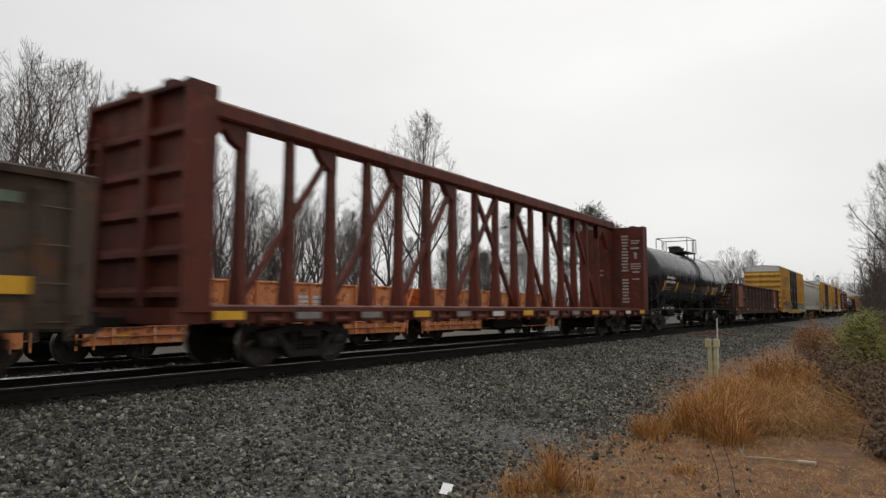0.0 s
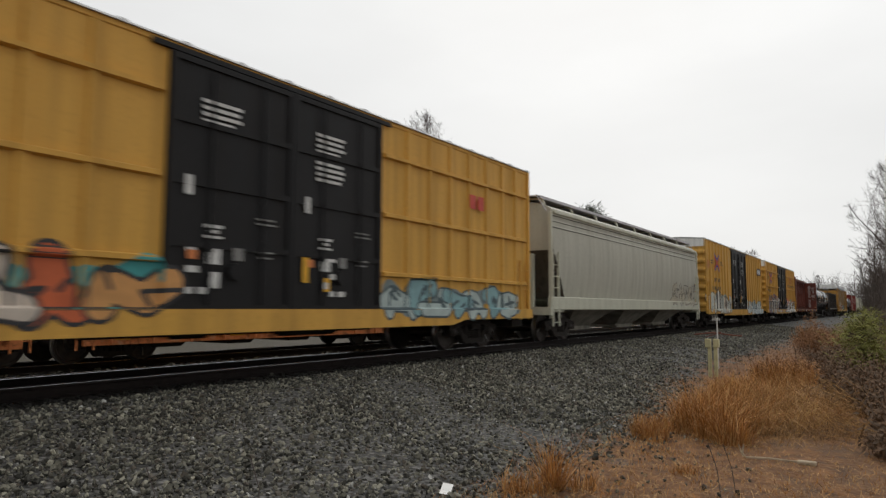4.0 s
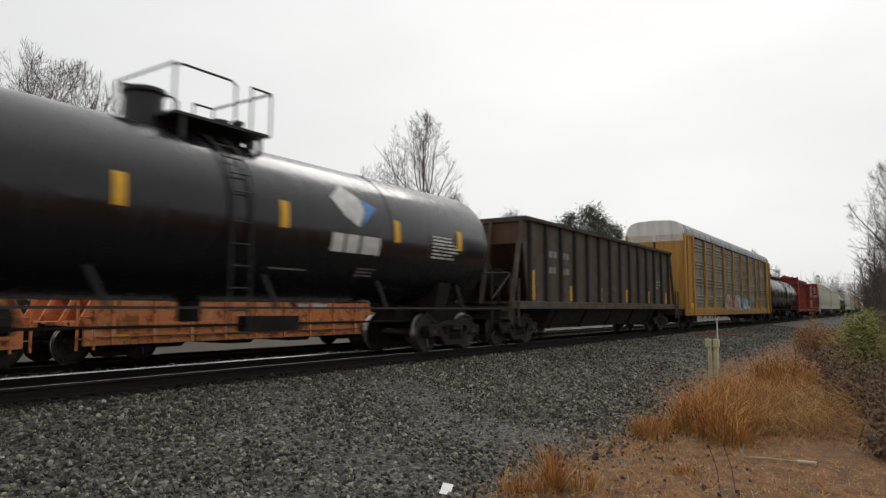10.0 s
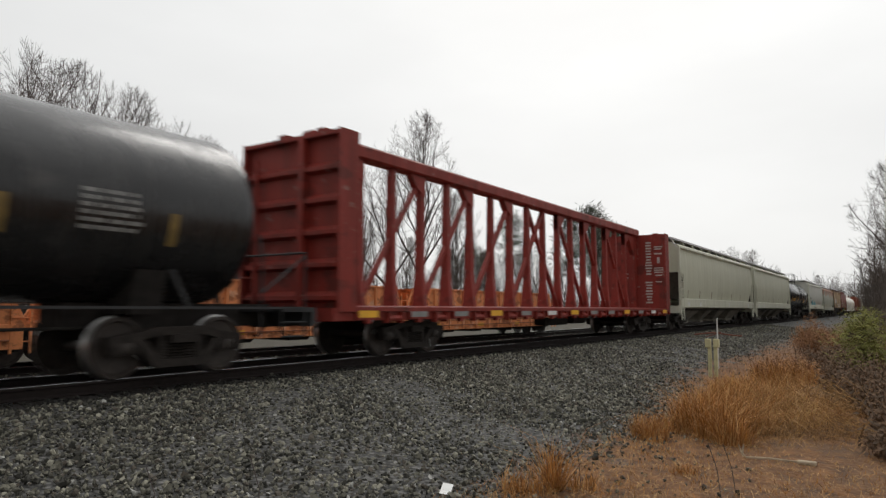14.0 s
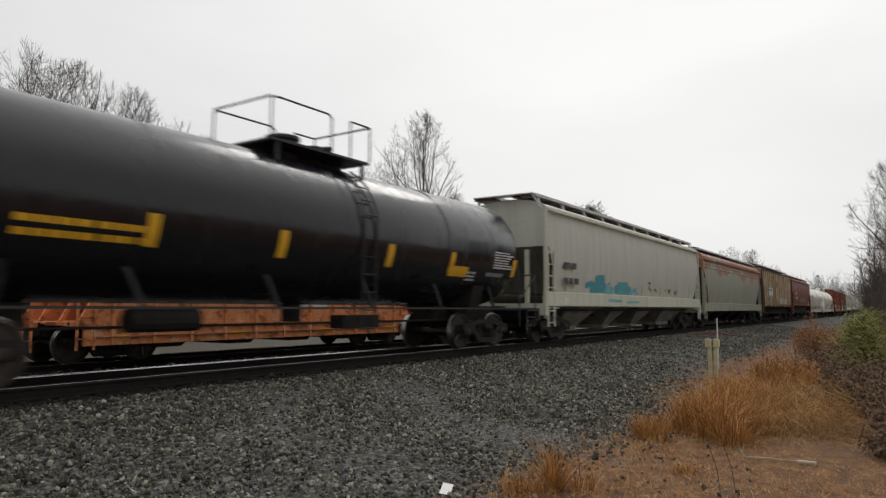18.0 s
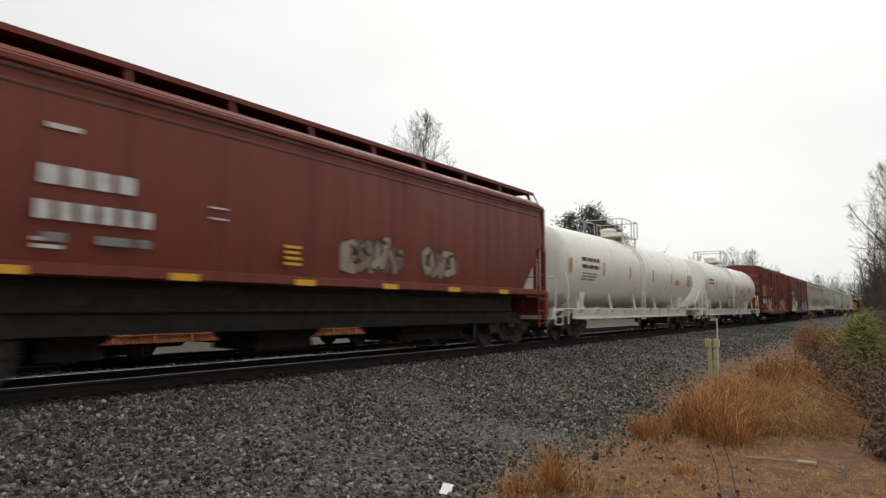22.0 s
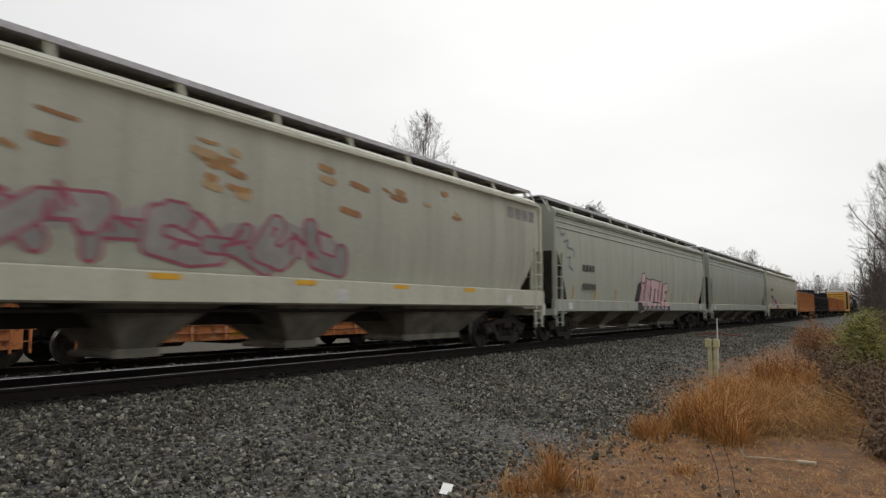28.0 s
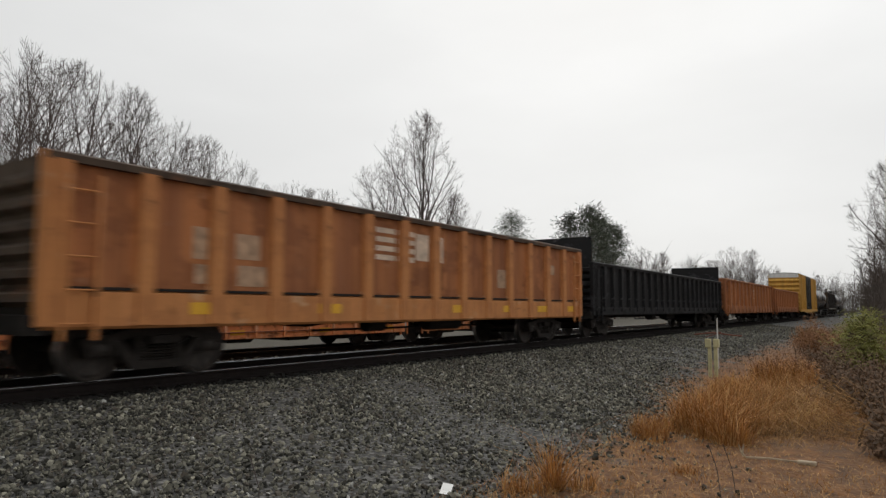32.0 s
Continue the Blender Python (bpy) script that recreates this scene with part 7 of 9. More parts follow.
train.append(tankcar(742.0, 758.0, P_TANK_D, "black tank car at the far end of the train", GROUP, dict(marks=[(-5, 2.6), (5, 2.6)])))


# ---------------------------------------------------------------- spray paint on the cars' sides
def box_skin(hw, recess, posts, rails=(), sill=0.78, door=None):
    """The near side of a boxcar: how far out its sheet, posts and rails stand at (x, z)."""
    wall = hw - recess

    def y(x, z):
        out = wall + 0.034
        if z < sill + 0.26:
            return -(hw + 0.064)
        if door and door[0] < x < door[1]:
            return -(wall + 0.108)
        for p in posts:
            d = abs(x - p)
            if d < 0.085:
                out = max(out, hw + 0.006 - max(0.0, d - 0.05) * (recess - 0.02) / 0.03)
        for r in rails:
            d = abs(z - r)
            if d < 0.065:
                out = max(out, hw + 0.034 - max(0.0, d - 0.035) * 3.0)
        return -out
    return y


def hopper_skin(eave, sill_top, bulge=0.10):
    def y(x, z):
        if z < sill_top + 0.01:
            return -1.526
        t = (z - sill_top) / (eave - sill_top)
        return -(1.48 - bulge * (2 * t - 1.1) ** 2) - 0.009
    return y


def rack_skin(posts):
    def y(x, z):
        if z < 1.13:
            return -1.535
        for p in posts:
            if abs(x - p) < (0.36 - (z - 1.12) * 0.36 if z < 1.75 else 0.13):
                return -1.568
        return -1.457
    return y


SHAPES = [[[(0, 0), (0.05, 0.7), (0.45, 1), (0.85, 0.7), (0.9, 0)], [(0.1, 0.42), (0.8, 0.42)]], [[(0.1, 1), (0.1, 0.1), (0.8, 0), (0.9, 0.45)]], [[(0, 0.9), (0.8, 1), (0.2, 0.1), (0.95, 0)]],
          [[(0.45, 0), (0.45, 0.5), (0, 1)], [(0.45, 0.5), (0.9, 1)]], [[(0.45, 1), (0.05, 0.75), (0.05, 0.2), (0.45, 0), (0.88, 0.2), (0.88, 0.75), (0.45, 1)]],
          [[(0.85, 0.95), (0.1, 0.9), (0.1, 0.05), (0.9, 0)], [(0.1, 0.5), (0.7, 0.5)]], [[(0.1, 0), (0.1, 1), (0.8, 0.9), (0.75, 0.5), (0.2, 0.45), (0.95, 0)]], [[(0, 1), (0.95, 0.95)], [(0.5, 0.95), (0.45, 0)]]]
sprayed = {}


def spray_can(c):
    if c not in sprayed:
        sprayed[c] = plain("spray_paint", c, 0.6, 0, 0.16, 3.0)
    return sprayed[c]


def patch(car, skin, strokes, grow, col, lift, cell=0.035):
    """One sprayed field: all points nearer to the strokes than their half-width and grow, laid on the car's skin."""
    xs = [p[0] for w, line in strokes for p in line]
    zs = [p[1] for w, line in strokes for p in line]
    m = max(w for w, _ in strokes) / 2 + grow + 0.05
    X = np.arange(min(xs) - m, max(xs) + m + cell, cell)
    Z = np.arange(max(0.67, min(zs) - m), max(zs) + m + cell, cell)
    gx, gz = np.meshgrid(X, Z, indexing="ij")
    D = np.full(gx.shape, 9.0)
    for w, line in strokes:
        for (ax, az), (bx, bz) in zip(line, line[1:]):
            dx, dz = bx - ax, bz - az
            t = np.clip(((gx - ax) * dx + (gz - az) * dz) / (dx * dx + dz * dz + 1e-9), 0, 1)
            D = np.minimum(D, np.hypot(gx - ax - t * dx, gz - az - t * dz) - w / 2 - grow)
    b = B()
    seen = {}

    def vert(key, x, z):
        if key not in seen:
            seen[key] = len(b.v)
            b.v.append((x, skin(x, z) - lift, z))
        return seen[key]
    inside = D < 0
    some = inside[:-1, :-1] | inside[1:, :-1] | inside[:-1, 1:] | inside[1:, 1:]
    for i, j in zip(*np.nonzero(some)):
        corners = ((i, j), (i + 1, j), (i + 1, j + 1), (i, j + 1))
        loop = []
        for k in range(4):
            p, q = corners[k], corners[(k + 1) % 4]
            dp, dq = D[p], D[q]
            if dp < 0:
                loop.append(vert(p, X[p[0]], Z[p[1]]))
            if (dp < 0) != (dq < 0):
                t = dp / (dp - dq)
                key = (min(p, q), max(p, q))
                loop.append(vert(key, X[p[0]] + (X[q[0]] - X[p[0]]) * t, Z[p[1]] + (Z[q[1]] - Z[p[1]]) * t))
        if len(loop) > 2:
            b.f.append(tuple(loop))
            b.m.append(0)
    if b.f:
        part("spray_paint", b, spray_can(col), car)


def throw_up(car, skin, x0, x1, z0, z1, n, fills, line, seed, edge=0.045, fat=0.44, halo=None):
    """A sprayed piece: abstract, tangled block shapes with outlines and cracks, over an optional cloud."""
    rng = random.Random(seed)
    w, tall = (x1 - x0) / n, z1 - z0
    blobs = [(rng.uniform(0.4, 0.6) * tall, [(x0 + w * (i + 0.3), z0 + tall * rng.uniform(0.4, 0.8)), (x0 + w * (i + 0.9), z0 + tall * rng.uniform(0.35, 0.8))]) for i in range(n)]
    patch(car, skin, blobs, 0.0, halo or tuple(0.35 * a + 0.65 * q for a, q in zip(fills[0], line)), 0.0)
    for i in range(n):
        shape = SHAPES[rng.randrange(len(SHAPES))]
        fx_, fz_, swap = rng.random() < 0.5, rng.random() < 0.5, rng.random() < 0.35
        bx, bw = x0 + w * (i - 0.2) + rng.uniform(-0.15, 0.15) * w, w * rng.uniform(1.1, 1.5)
        bz, bh = z0 + rng.uniform(0.0, 0.12) * tall, tall * rng.uniform(0.75, 1.05)
        slant = rng.uniform(-0.5, 0.6)
        sw = fat * min(bw, bh) * rng.uniform(0.8, 1.2)
        strokes = []
        for run in shape:
            pts = []
            for px, pz in run:
                px, pz = (pz, px) if swap else (px, pz)
                px, pz = 1 - px if fx_ else px, 1 - pz if fz_ else pz
                px, pz = px + rng.uniform(-0.12, 0.12), pz + rng.uniform(-0.1, 0.1)
                pts.append((bx + sw / 2 + (bw - sw) * (px + slant * (pz - 0.5)), bz + sw / 2 + max(0.05, bh - sw) * pz))
            strokes.append((sw, pts))
        patch(car, skin, strokes, edge, line, 0.0015 + 0.003 * (i % 4))
        patch(car, skin, strokes, 0.0, fills[i % len(fills)], 0.003 + 0.003 * (i % 4))
        for _ in range(2):
            cx, cz = bx + bw * rng.uniform(0.2, 0.8), bz + bh * rng.uniform(0.25, 0.7)
            crack = [(0.05, [(cx, cz), (cx + rng.uniform(-0.3, 0.3) * w, cz + rng.uniform(0.1, 0.4) * tall), (cx + rng.uniform(-0.1, 0.5) * w, cz + rng.uniform(0.0, 0.3) * tall)])]
            patch(car, skin, crack, 0.01, line, 0.0042 + 0.003 * (i % 4))


SK4, SK6, SK7 = box_skin(1.58, 0.085, POSTS, (1.75, 2.99, 4.25), 0.78, (-2.36, 2.55)), box_skin(1.58, 0.085, POSTS, (), 0.78, (-2.26, 2.7)), box_skin(1.58, 0.085, POSTS, (1.75, 2.99, 4.25), 0.78, (-2.5, 2.5))
INK = (0.03, 0.03, 0.032)
throw_up(c4, SK4, -7.5, -2.5, 0.82, 1.78, 6, [(0.58, 0.50, 0.42), (0.55, 0.12, 0.04), (0.60, 0.30, 0.10)], INK, 1, 0.06, halo=(0.05, 0.30, 0.30))
throw_up(c4, SK4, 2.65, 8.5, 0.8, 1.6, 7, [(0.42, 0.50, 0.48), (0.22, 0.38, 0.40)], (0.06, 0.09, 0.10), 2)
throw_up(c6, SK6, -9.25, -6.0, 0.8, 2.1, 3, [(0.62, 0.62, 0.56), (0.55, 0.57, 0.52)], (0.07, 0.065, 0.06), 3, halo=(0.40, 0.50, 0.46))
throw_up(c6, SK6, -6.1, -2.7, 0.7, 1.95, 5, [(0.64, 0.64, 0.58), (0.50, 0.52, 0.48), (0.60, 0.50, 0.38)], (0.07, 0.065, 0.06), 4, halo=(0.30, 0.34, 0.30))
throw_up(c6, SK6, 2.8, 9.2, 0.62, 1.62, 8, [(0.62, 0.66, 0.64), (0.48, 0.56, 0.58)], (0.10, 0.13, 0.15), 5)
patch(c7, SK7, [(1.1, [(-8.4, 1.35), (-7.2, 1.6), (-5.0, 1.85), (-3.0, 1.6)]), (0.6, [(-8.2, 1.0), (-7.2, 1.1)])], 0.0, (0.20, 0.135, 0.175), 0.0)
throw_up(c7, SK7, -7.7, -2.55, 0.68, 2.05, 7, [(0.52, 0.53, 0.49), (0.46, 0.47, 0.44)], (0.07, 0.055, 0.06), 6, 0.055, 0.4, halo=(0.17, 0.13, 0.16))
patch(c7, SK7, [(0.5, [(2.9, 1.75), (3.6, 1.85), (4.2, 1.7)]), (0.3, [(6.3, 1.85), (7.0, 1.7)])], 0.0, (0.58, 0.16, 0.15), 0.0)
patch(c7, SK7, [(0.34, [(2.8, 1.62), (3.2, 1.7)]), (0.3, [(5.6, 1.9), (6.0, 1.95)])], 0.0, (0.12, 0.32, 0.30), 0.002)
throw_up(c7, SK7, 2.62, 8.5, 0.66, 1.9, 7, [(0.78, 0.78, 0.75)], INK, 9, 0.05, 0.42, halo=(0.10, 0.09, 0.09))
for k, (x0, x1, col) in enumerate(((-2.4, -1.5, (0.55, 0.55, 0.52)), (-1.4, -0.6, (0.42, 0.20, 0.18)), (-0.5, 0.6, (0.55, 0.40, 0.12)), (0.7, 1.3, (0.52, 0.14, 0.16)), (1.2, 1.9, (0.14, 0.34, 0.28)), (1.8, 2.5, (0.60, 0.58, 0.55)))):
    patch(c7, SK7, [(0.2, [(x0, 0.84), (x1, 0.88)])], 0.0, col, 0.002 + 0.002 * k)
M_NOTICE = plain("orange_notice", (0.62, 0.20, 0.06), 0.6, 0, 0.15)
for c in (c4, c6, c7):
    for x0 in (-2.2, 0.25):
        for dx, z, w, hh, mat in ((0.5, 2.28, 0.34, 0.05, M_WHITE), (0.58, 2.2, 0.18, 0.05, M_WHITE), (0.5, 2.12, 0.34, 0.04, M_WHITE), (0.55, 1.72, 0.26, 0.24, M_WHITE), (0.22, 1.78, 0.16, 0.14, M_NOTICE), (1.05, 1.8, 0.2, 0.2, M_GREYMARK), (1.5, 2.5, 0.4, 0.03, M_GREYMARK), (1.5, 2.42, 0.44, 0.03, M_GREYMARK),
                              (1.55, 1.95, 0.34, 0.03, M_GREYMARK), (1.55, 1.86, 0.3, 0.03, M_GREYMARK), (0.15, 2.75, 0.12, 0.3, M_WHITE), (0.62, 1.4, 0.14, 0.12, M_WHITE)):
            b = B()
            b.box(x0 + dx, x0 + dx + w, -1.596, -1.590, z, z + hh)
            part("notice", b, mat, c)
    b = B()
    b.box(0.36, 0.5, -1.596, -1.590, 1.5, 1.95)
    part("reflector", b, M_YELLOW, c, "yellow reflective strip")
hop_a_skin = hopper_skin(4.1, 1.40)
throw_up(hop_a, hop_a_skin, 4.4, 9.0, 1.2, 2.3, 6, [(0.46, 0.42, 0.32), (0.42, 0.40, 0.33)], (0.08, 0.07, 0.06), 8, 0.035, 0.34, halo=(0.44, 0.40, 0.31))
RSK = rack_skin([-9.4, -7.25, -4.4, -1.57, 1.3, 4.1, 7.0, 8.9])
throw_up(rack, RSK, -4.6, -0.1, 0.85, 2.0, 5, [(0.42, 0.30, 0.235), (0.46, 0.37, 0.30), (0.36, 0.21, 0.16)], (0.15, 0.08, 0.06), 10, 0.04)
throw_up(rack, RSK, 0.05, 4.25, 0.85, 2.0, 5, [(0.42, 0.49, 0.48), (0.30, 0.42, 0.44)], (0.05, 0.06, 0.06), 11, 0.04)
TSK = hopper_skin(4.13, 1.56)
TEAL, TEAL2, TEAL3 = (0.055, 0.26, 0.31), (0.085, 0.32, 0.37), (0.16, 0.38, 0.42)
for strokes, col, lift in (([(0.36, [(-5.75, 1.80), (-4.5, 1.82)]), (0.34, [(-5.35, 2.08), (-4.7, 2.12)]), (0.2, [(-6.3, 1.85), (-5.8, 1.95)])], TEAL, 0.0), ([(0.3, [(-4.3, 1.74), (-3.7, 1.72)]), (0.12, [(-4.2, 1.95), (-4.0, 2.0)])], TEAL3, 0.001),
                           ([(0.34, [(-3.3, 1.80), (-1.7, 1.78)]), (0.16, [(-3.1, 2.0), (-2.0, 2.02)])], TEAL2, 0.002), ([(0.2, [(-1.5, 1.74), (-0.95, 1.82)]), (0.1, [(-0.9, 1.7), (-0.6, 1.66)])], TEAL3, 0.003), ([(0.1, [(-4.4, 1.36), (-3.0, 1.34)]), (0.08, [(-2.4, 1.3), (-0.9, 1.32)])], TEAL3, 0.003)):
    patch(hop_t, TSK, strokes, 0.0, col, lift)
for strokes in ([(0.10, [(0.75, 2.15), (1.0, 2.2), (0.85, 1.95), (1.15, 1.85)])], [(0.08, [(1.6, 1.85), (1.85, 1.92), (2.0, 1.8)])], [(0.07, [(3.3, 1.9), (3.5, 1.9)])], [(0.2, [(3.9, 1.88), (4.1, 1.88)])], [(0.2, [(5.0, 1.82), (5.15, 1.82)])]):
    patch(hop_t, TSK, strokes, 0.0, (0.09, 0.07, 0.05), 0.0)
KSK = box_skin(1.55, 0.07, [-7.1, -6.53, -5.9, -5.3, -4.7, -4.1, -3.5, -2.9, -2.3, 2.2, 2.8, 3.4, 4.0, 4.6, 5.2, 5.8, 6.4, 7.0], (), 0.78)
throw_up(kcs, KSK, -5.3, -2.0, 0.82, 1.95, 5, [(0.46, 0.46, 0.36), (0.38, 0.42, 0.40), (0.50, 0.44, 0.30)], (0.20, 0.15, 0.10), 12, 0.03, 0.46)
patch(kcs, KSK, [(0.45, [(-4.95, 1.75), (-4.7, 1.75)]), (0.5, [(-2.7, 1.85), (-2.4, 1.8)])], 0.0, (0.065, 0.055, 0.05), 0.016)
throw_up(kcs, KSK, 2.1, 5.7, 0.9, 1.95, 6, [(0.48, 0.36, 0.22), (0.40, 0.22, 0.12), (0.50, 0.44, 0.32)], (0.19, 0.09, 0.05), 13, 0.025, 0.42)
NSK = box_skin(1.55, 0.07, [-7.2, -6.1, -4.96, -3.8, -2.6, 2.5, 3.6, 4.7, 5.8, 6.9], (), 0.82)
patch(brn, NSK, [(0.5, [(-7.0, 2.15), (-4.9, 2.15)])], 0.0, (0.48, 0.11, 0.08), 0.0)
throw_up(brn, NSK, -7.25, -2.1, 0.74, 2.2, 5, [(0.66, 0.66, 0.58), (0.58, 0.60, 0.56)], INK, 15, 0.05, 0.46)
throw_up(brn, NSK, 1.85, 7.0, 0.9, 1.95, 6, [(0.26, 0.48, 0.60), (0.46, 0.58, 0.62)], (0.06, 0.09, 0.12), 16, 0.045)
MSK = hopper_skin(4.1, 1.60)
for x0, x1, n, seed in ((-0.3, 1.5, 4, 17), (2.3, 3.7, 3, 18)):
    throw_up(hop_m, MSK, x0, x1, 1.72, 2.4, n, [(0.36, 0.31, 0.22), (0.28, 0.22, 0.16)], (0.05, 0.022, 0.018), seed, 0.03, 0.3)
throw_up(gx, hopper_skin(4.05, 1.38), -5.4, 3.0, 1.5, 2.45, 8, [(0.38, 0.34, 0.25), (0.32, 0.27, 0.19)], (0.12, 0.10, 0.07), 19, 0.03, 0.3, halo=(0.40, 0.36, 0.27))
throw_up(train[-12], hopper_skin(4.13, 1.56), -7.6, 1.6, 1.62, 2.6, 9, [(0.27, 0.26, 0.25), (0.33, 0.31, 0.29)], (0.34, 0.09, 0.13), 20, 0.05, 0.34, halo=(0.36, 0.33, 0.31))
rr = random.Random(23)
for k in range(34):          # rust breaking through the upper side in flat smears
    x, z = rr.choice((-8.2, -6.2, -4.4, -2.0, -1.6, 0.6, 1.0, 3.0, 5.2)) + rr.gauss(0, 0.35), rr.uniform(2.9, 3.8)
    w = rr.uniform(0.1, 0.5)
    patch(train[-12], hopper_skin(4.13, 1.56), [(rr.uniform(0.05, 0.14), [(x, z), (x + w * 0.5, z - 0.03), (x + w, z - rr.uniform(0, 0.08))])], 0.0, rr.choice(((0.36, 0.19, 0.07), (0.42, 0.29, 0.15), (0.30, 0.14, 0.05))), 0.001 * (k % 3))
FSK = hopper_skin(4.13, 1.32)
PINK, PINK2 = (0.60, 0.38, 0.41), (0.66, 0.46, 0.46)
bits = [[(0.56, [(-1.42, 1.2), (-1.12, 1.95)])], [(0.38, [(-1.1, 2.33), (-0.95, 2.36)])], [(0.46, [(-0.5, 1.2), (-0.46, 2.12)]), (0.38, [(-0.4, 1.75), (-0.1, 2.12)]), (0.42, [(-0.42, 1.6), (-0.05, 1.2)])],
        [(0.36, [(0.2, 2.16), (1.15, 2.08)]), (0.4, [(0.38, 2.1), (0.32, 1.2)]), (0.38, [(0.95, 2.1), (0.95, 1.2)])], [(0.42, [(1.46, 2.08), (1.42, 1.2), (1.7, 1.2)])], [(0.34, [(2.5, 2.05), (2.02, 2.0), (2.0, 1.2), (2.5, 1.2)]), (0.3, [(2.0, 1.62), (2.35, 1.62)])]]
patch(fx, FSK, [(0.5, [(-1.75, 1.1), (-1.5, 1.9)]), (0.2, [(-1.6, 1.06), (2.6, 1.08)])], 0.0, INK, 0.014)
for k, strokes in enumerate(bits):
    patch(fx, FSK, strokes, 0.045, INK, 0.0015 + 0.002 * k)
    patch(fx, FSK, strokes, 0.0, PINK2 if k % 2 else PINK, 0.003 + 0.002 * k)
for k in range(6):          # pale points along the foot of the piece
    patch(fx, FSK, [(0.13, [(-1.2 + k * 0.62, 1.04), (-1.02 + k * 0.62, 1.14), (-0.85 + k * 0.62, 1.04)])], 0.0, (0.42, 0.36, 0.37), 0.014)
for x in (-7.15, -6.42, -5.72):
    b = B()
    b.box(x - 0.06, x + 0.56, -1.5585, -1.5535, 1.46, 1.95)
    part("lettering_field", b, spray_can((0.03, 0.04, 0.08)), kcs)


# ---------------------------------------------------------------- ballast hoppers standing on the siding
M_PIPE = plain("stained_orange_pipe", (0.30, 0.11, 0.05), 0.7, 0, 0.5, 4)


def ballast_hopper(x0, x1, label):
    L = x1 - x0
    h = L / 2
    hw = 1.45
    car = empty_thing("ballast_hopper", label, "hopper car", "orange ballast hoppers on the siding", (x0 + x1) / 2, SIDE_Y, SIDE_Z)
    top, mid, low = 2.16, 1.0, 0.44
    for s in (-1, 1):
        b = B()
        b.prism([(-h + 0.55, top), (h - 0.55, top), (h, mid), (-h, mid)], s * hw - 0.02, s * hw + 0.02, "y")
        part("side", b, P_ORANGE2, car)
        b = B()
        b.box(-h + 0.5, h - 0.5, s * hw - 0.07, s * hw + 0.07, top - 0.07, top, c=0.015)
        part("top_chord", b, P_ORANGE2, car)
        b = B()
        b.box(-h, h, s * hw - 0.05, s * hw + 0.05, low, low + 0.55, c=0.012)
        b.box(-h - 0.3, h + 0.3, s * (hw - 0.08) - 0.05, s * (hw - 0.08) + 0.05, 0.86, 1.02)
        part("side_sill", b, P_ORANGE2, car)
    rb = B()
    rb.prism([(-0.06, 0.10), (-0.045, 0.0), (0.045, 0.0), (0.06, 0.10)], low + 0.02, top - 0.06, "z")
    me = rb.data("side_post", P_ORANGE2)
    for z in (low + 0.2, low + 0.42):
        b = B()
        b.tube((-h + 0.3, -hw - 0.085, z), (h - 0.3, -hw - 0.085, z), 0.022, 6)
        part("air_pipe", b, M_PIPE, car)
    n = 11
    for i in range(n):
        x = -h + 0.7 + i * (L - 1.4) / (n - 1)
        put("side_post", me, car, at=(x, -hw - 0.10, 0))
        put("side_post", me, car, at=pose(x, hw + 0.10, 0, 0, 0, 180))
    for s in (-1, 1):
        b = B()
        b.prism([(s * (h - 0.55), top), (s * (h - 0.6), top), (s * (h - 2.0), 1.0), (s * (h - 1.95), 1.0)], -hw, hw, "y")
        part("slope_sheet", b, P_ORANGE2, car)
        b = B()
        for y in (-hw + 0.05, -0.5, 0.5, hw - 0.05):
            b.prism([(s * (h - 0.62), top), (s * (h - 0.52), top), (s * (h + 0.1), 1.0), (s * h, 1.0)], y - 0.04, y + 0.04, "y")
        b.box(min(s * (h - 1.5), s * (h + 0.3)), max(s * (h - 1.5), s * (h + 0.3)), -hw, hw, 0.92, 1.0)
        part("end_brace", b, P_ORANGE2, car)
        ladder(car, s * (h - 0.05), -hw - 0.03, 0.35, 1.9, 0.4, P_ORANGE2)
    b = B()
    for i in range(4):
        c = -h + 2.6 + i * (L - 5.2) / 3
        b.add([(c - 1.0, -1.2, 1.0), (c + 1.0, -1.2, 1.0), (c + 1.0, 1.2, 1.0), (c - 1.0, 1.2, 1.0), (c - 0.4, -0.9, 0.3), (c + 0.4, -0.9, 0.3), (c + 0.4, 0.9, 0.3), (c - 0.4, 0.9, 0.3)],
              [(0, 1, 5, 4), (1, 2, 6, 5), (2, 3, 7, 6), (3, 0, 4, 7), (4, 5, 6, 7)])
    part("hopper_bay", b, M_UNDER, car)
    b = B()
    b.box(-h - 0.3, h + 0.3, -0.3, 0.3, 0.62, 0.95)
    part("centre_sill", b, M_UNDER, car)
    reflectors(car, [-h + 0.9, -h + 4.4, h - 4.4, h - 0.9], low + 0.12, -hw - 0.052, 0.5, 0.14)
    couplers(car, h + 0.3)
    truck(car, -h + 1.0, False)
    truck(car, h - 1.0, False)
    return car


bh = ballast_hopper(8.25, 20.6, "orange ballast hopper with sloped ends and white scuffs")
bars(bh, -4.4, 1.95, -1.475, [[0.2, 0.2]], 0.3, 0.1, M_WHITE, "lettering")
bars(bh, 0.6, 1.75, -1.475, [[1.3], [1.2], [1.3]], 0.10, 0.04, M_WHITE, "faded_field")
ballast_hopper(-5.4, 6.95, "orange ballast hopper with open end ladders")
ballast_hopper(21.9, 34.2, "orange ballast hopper with yellow reflective strips")


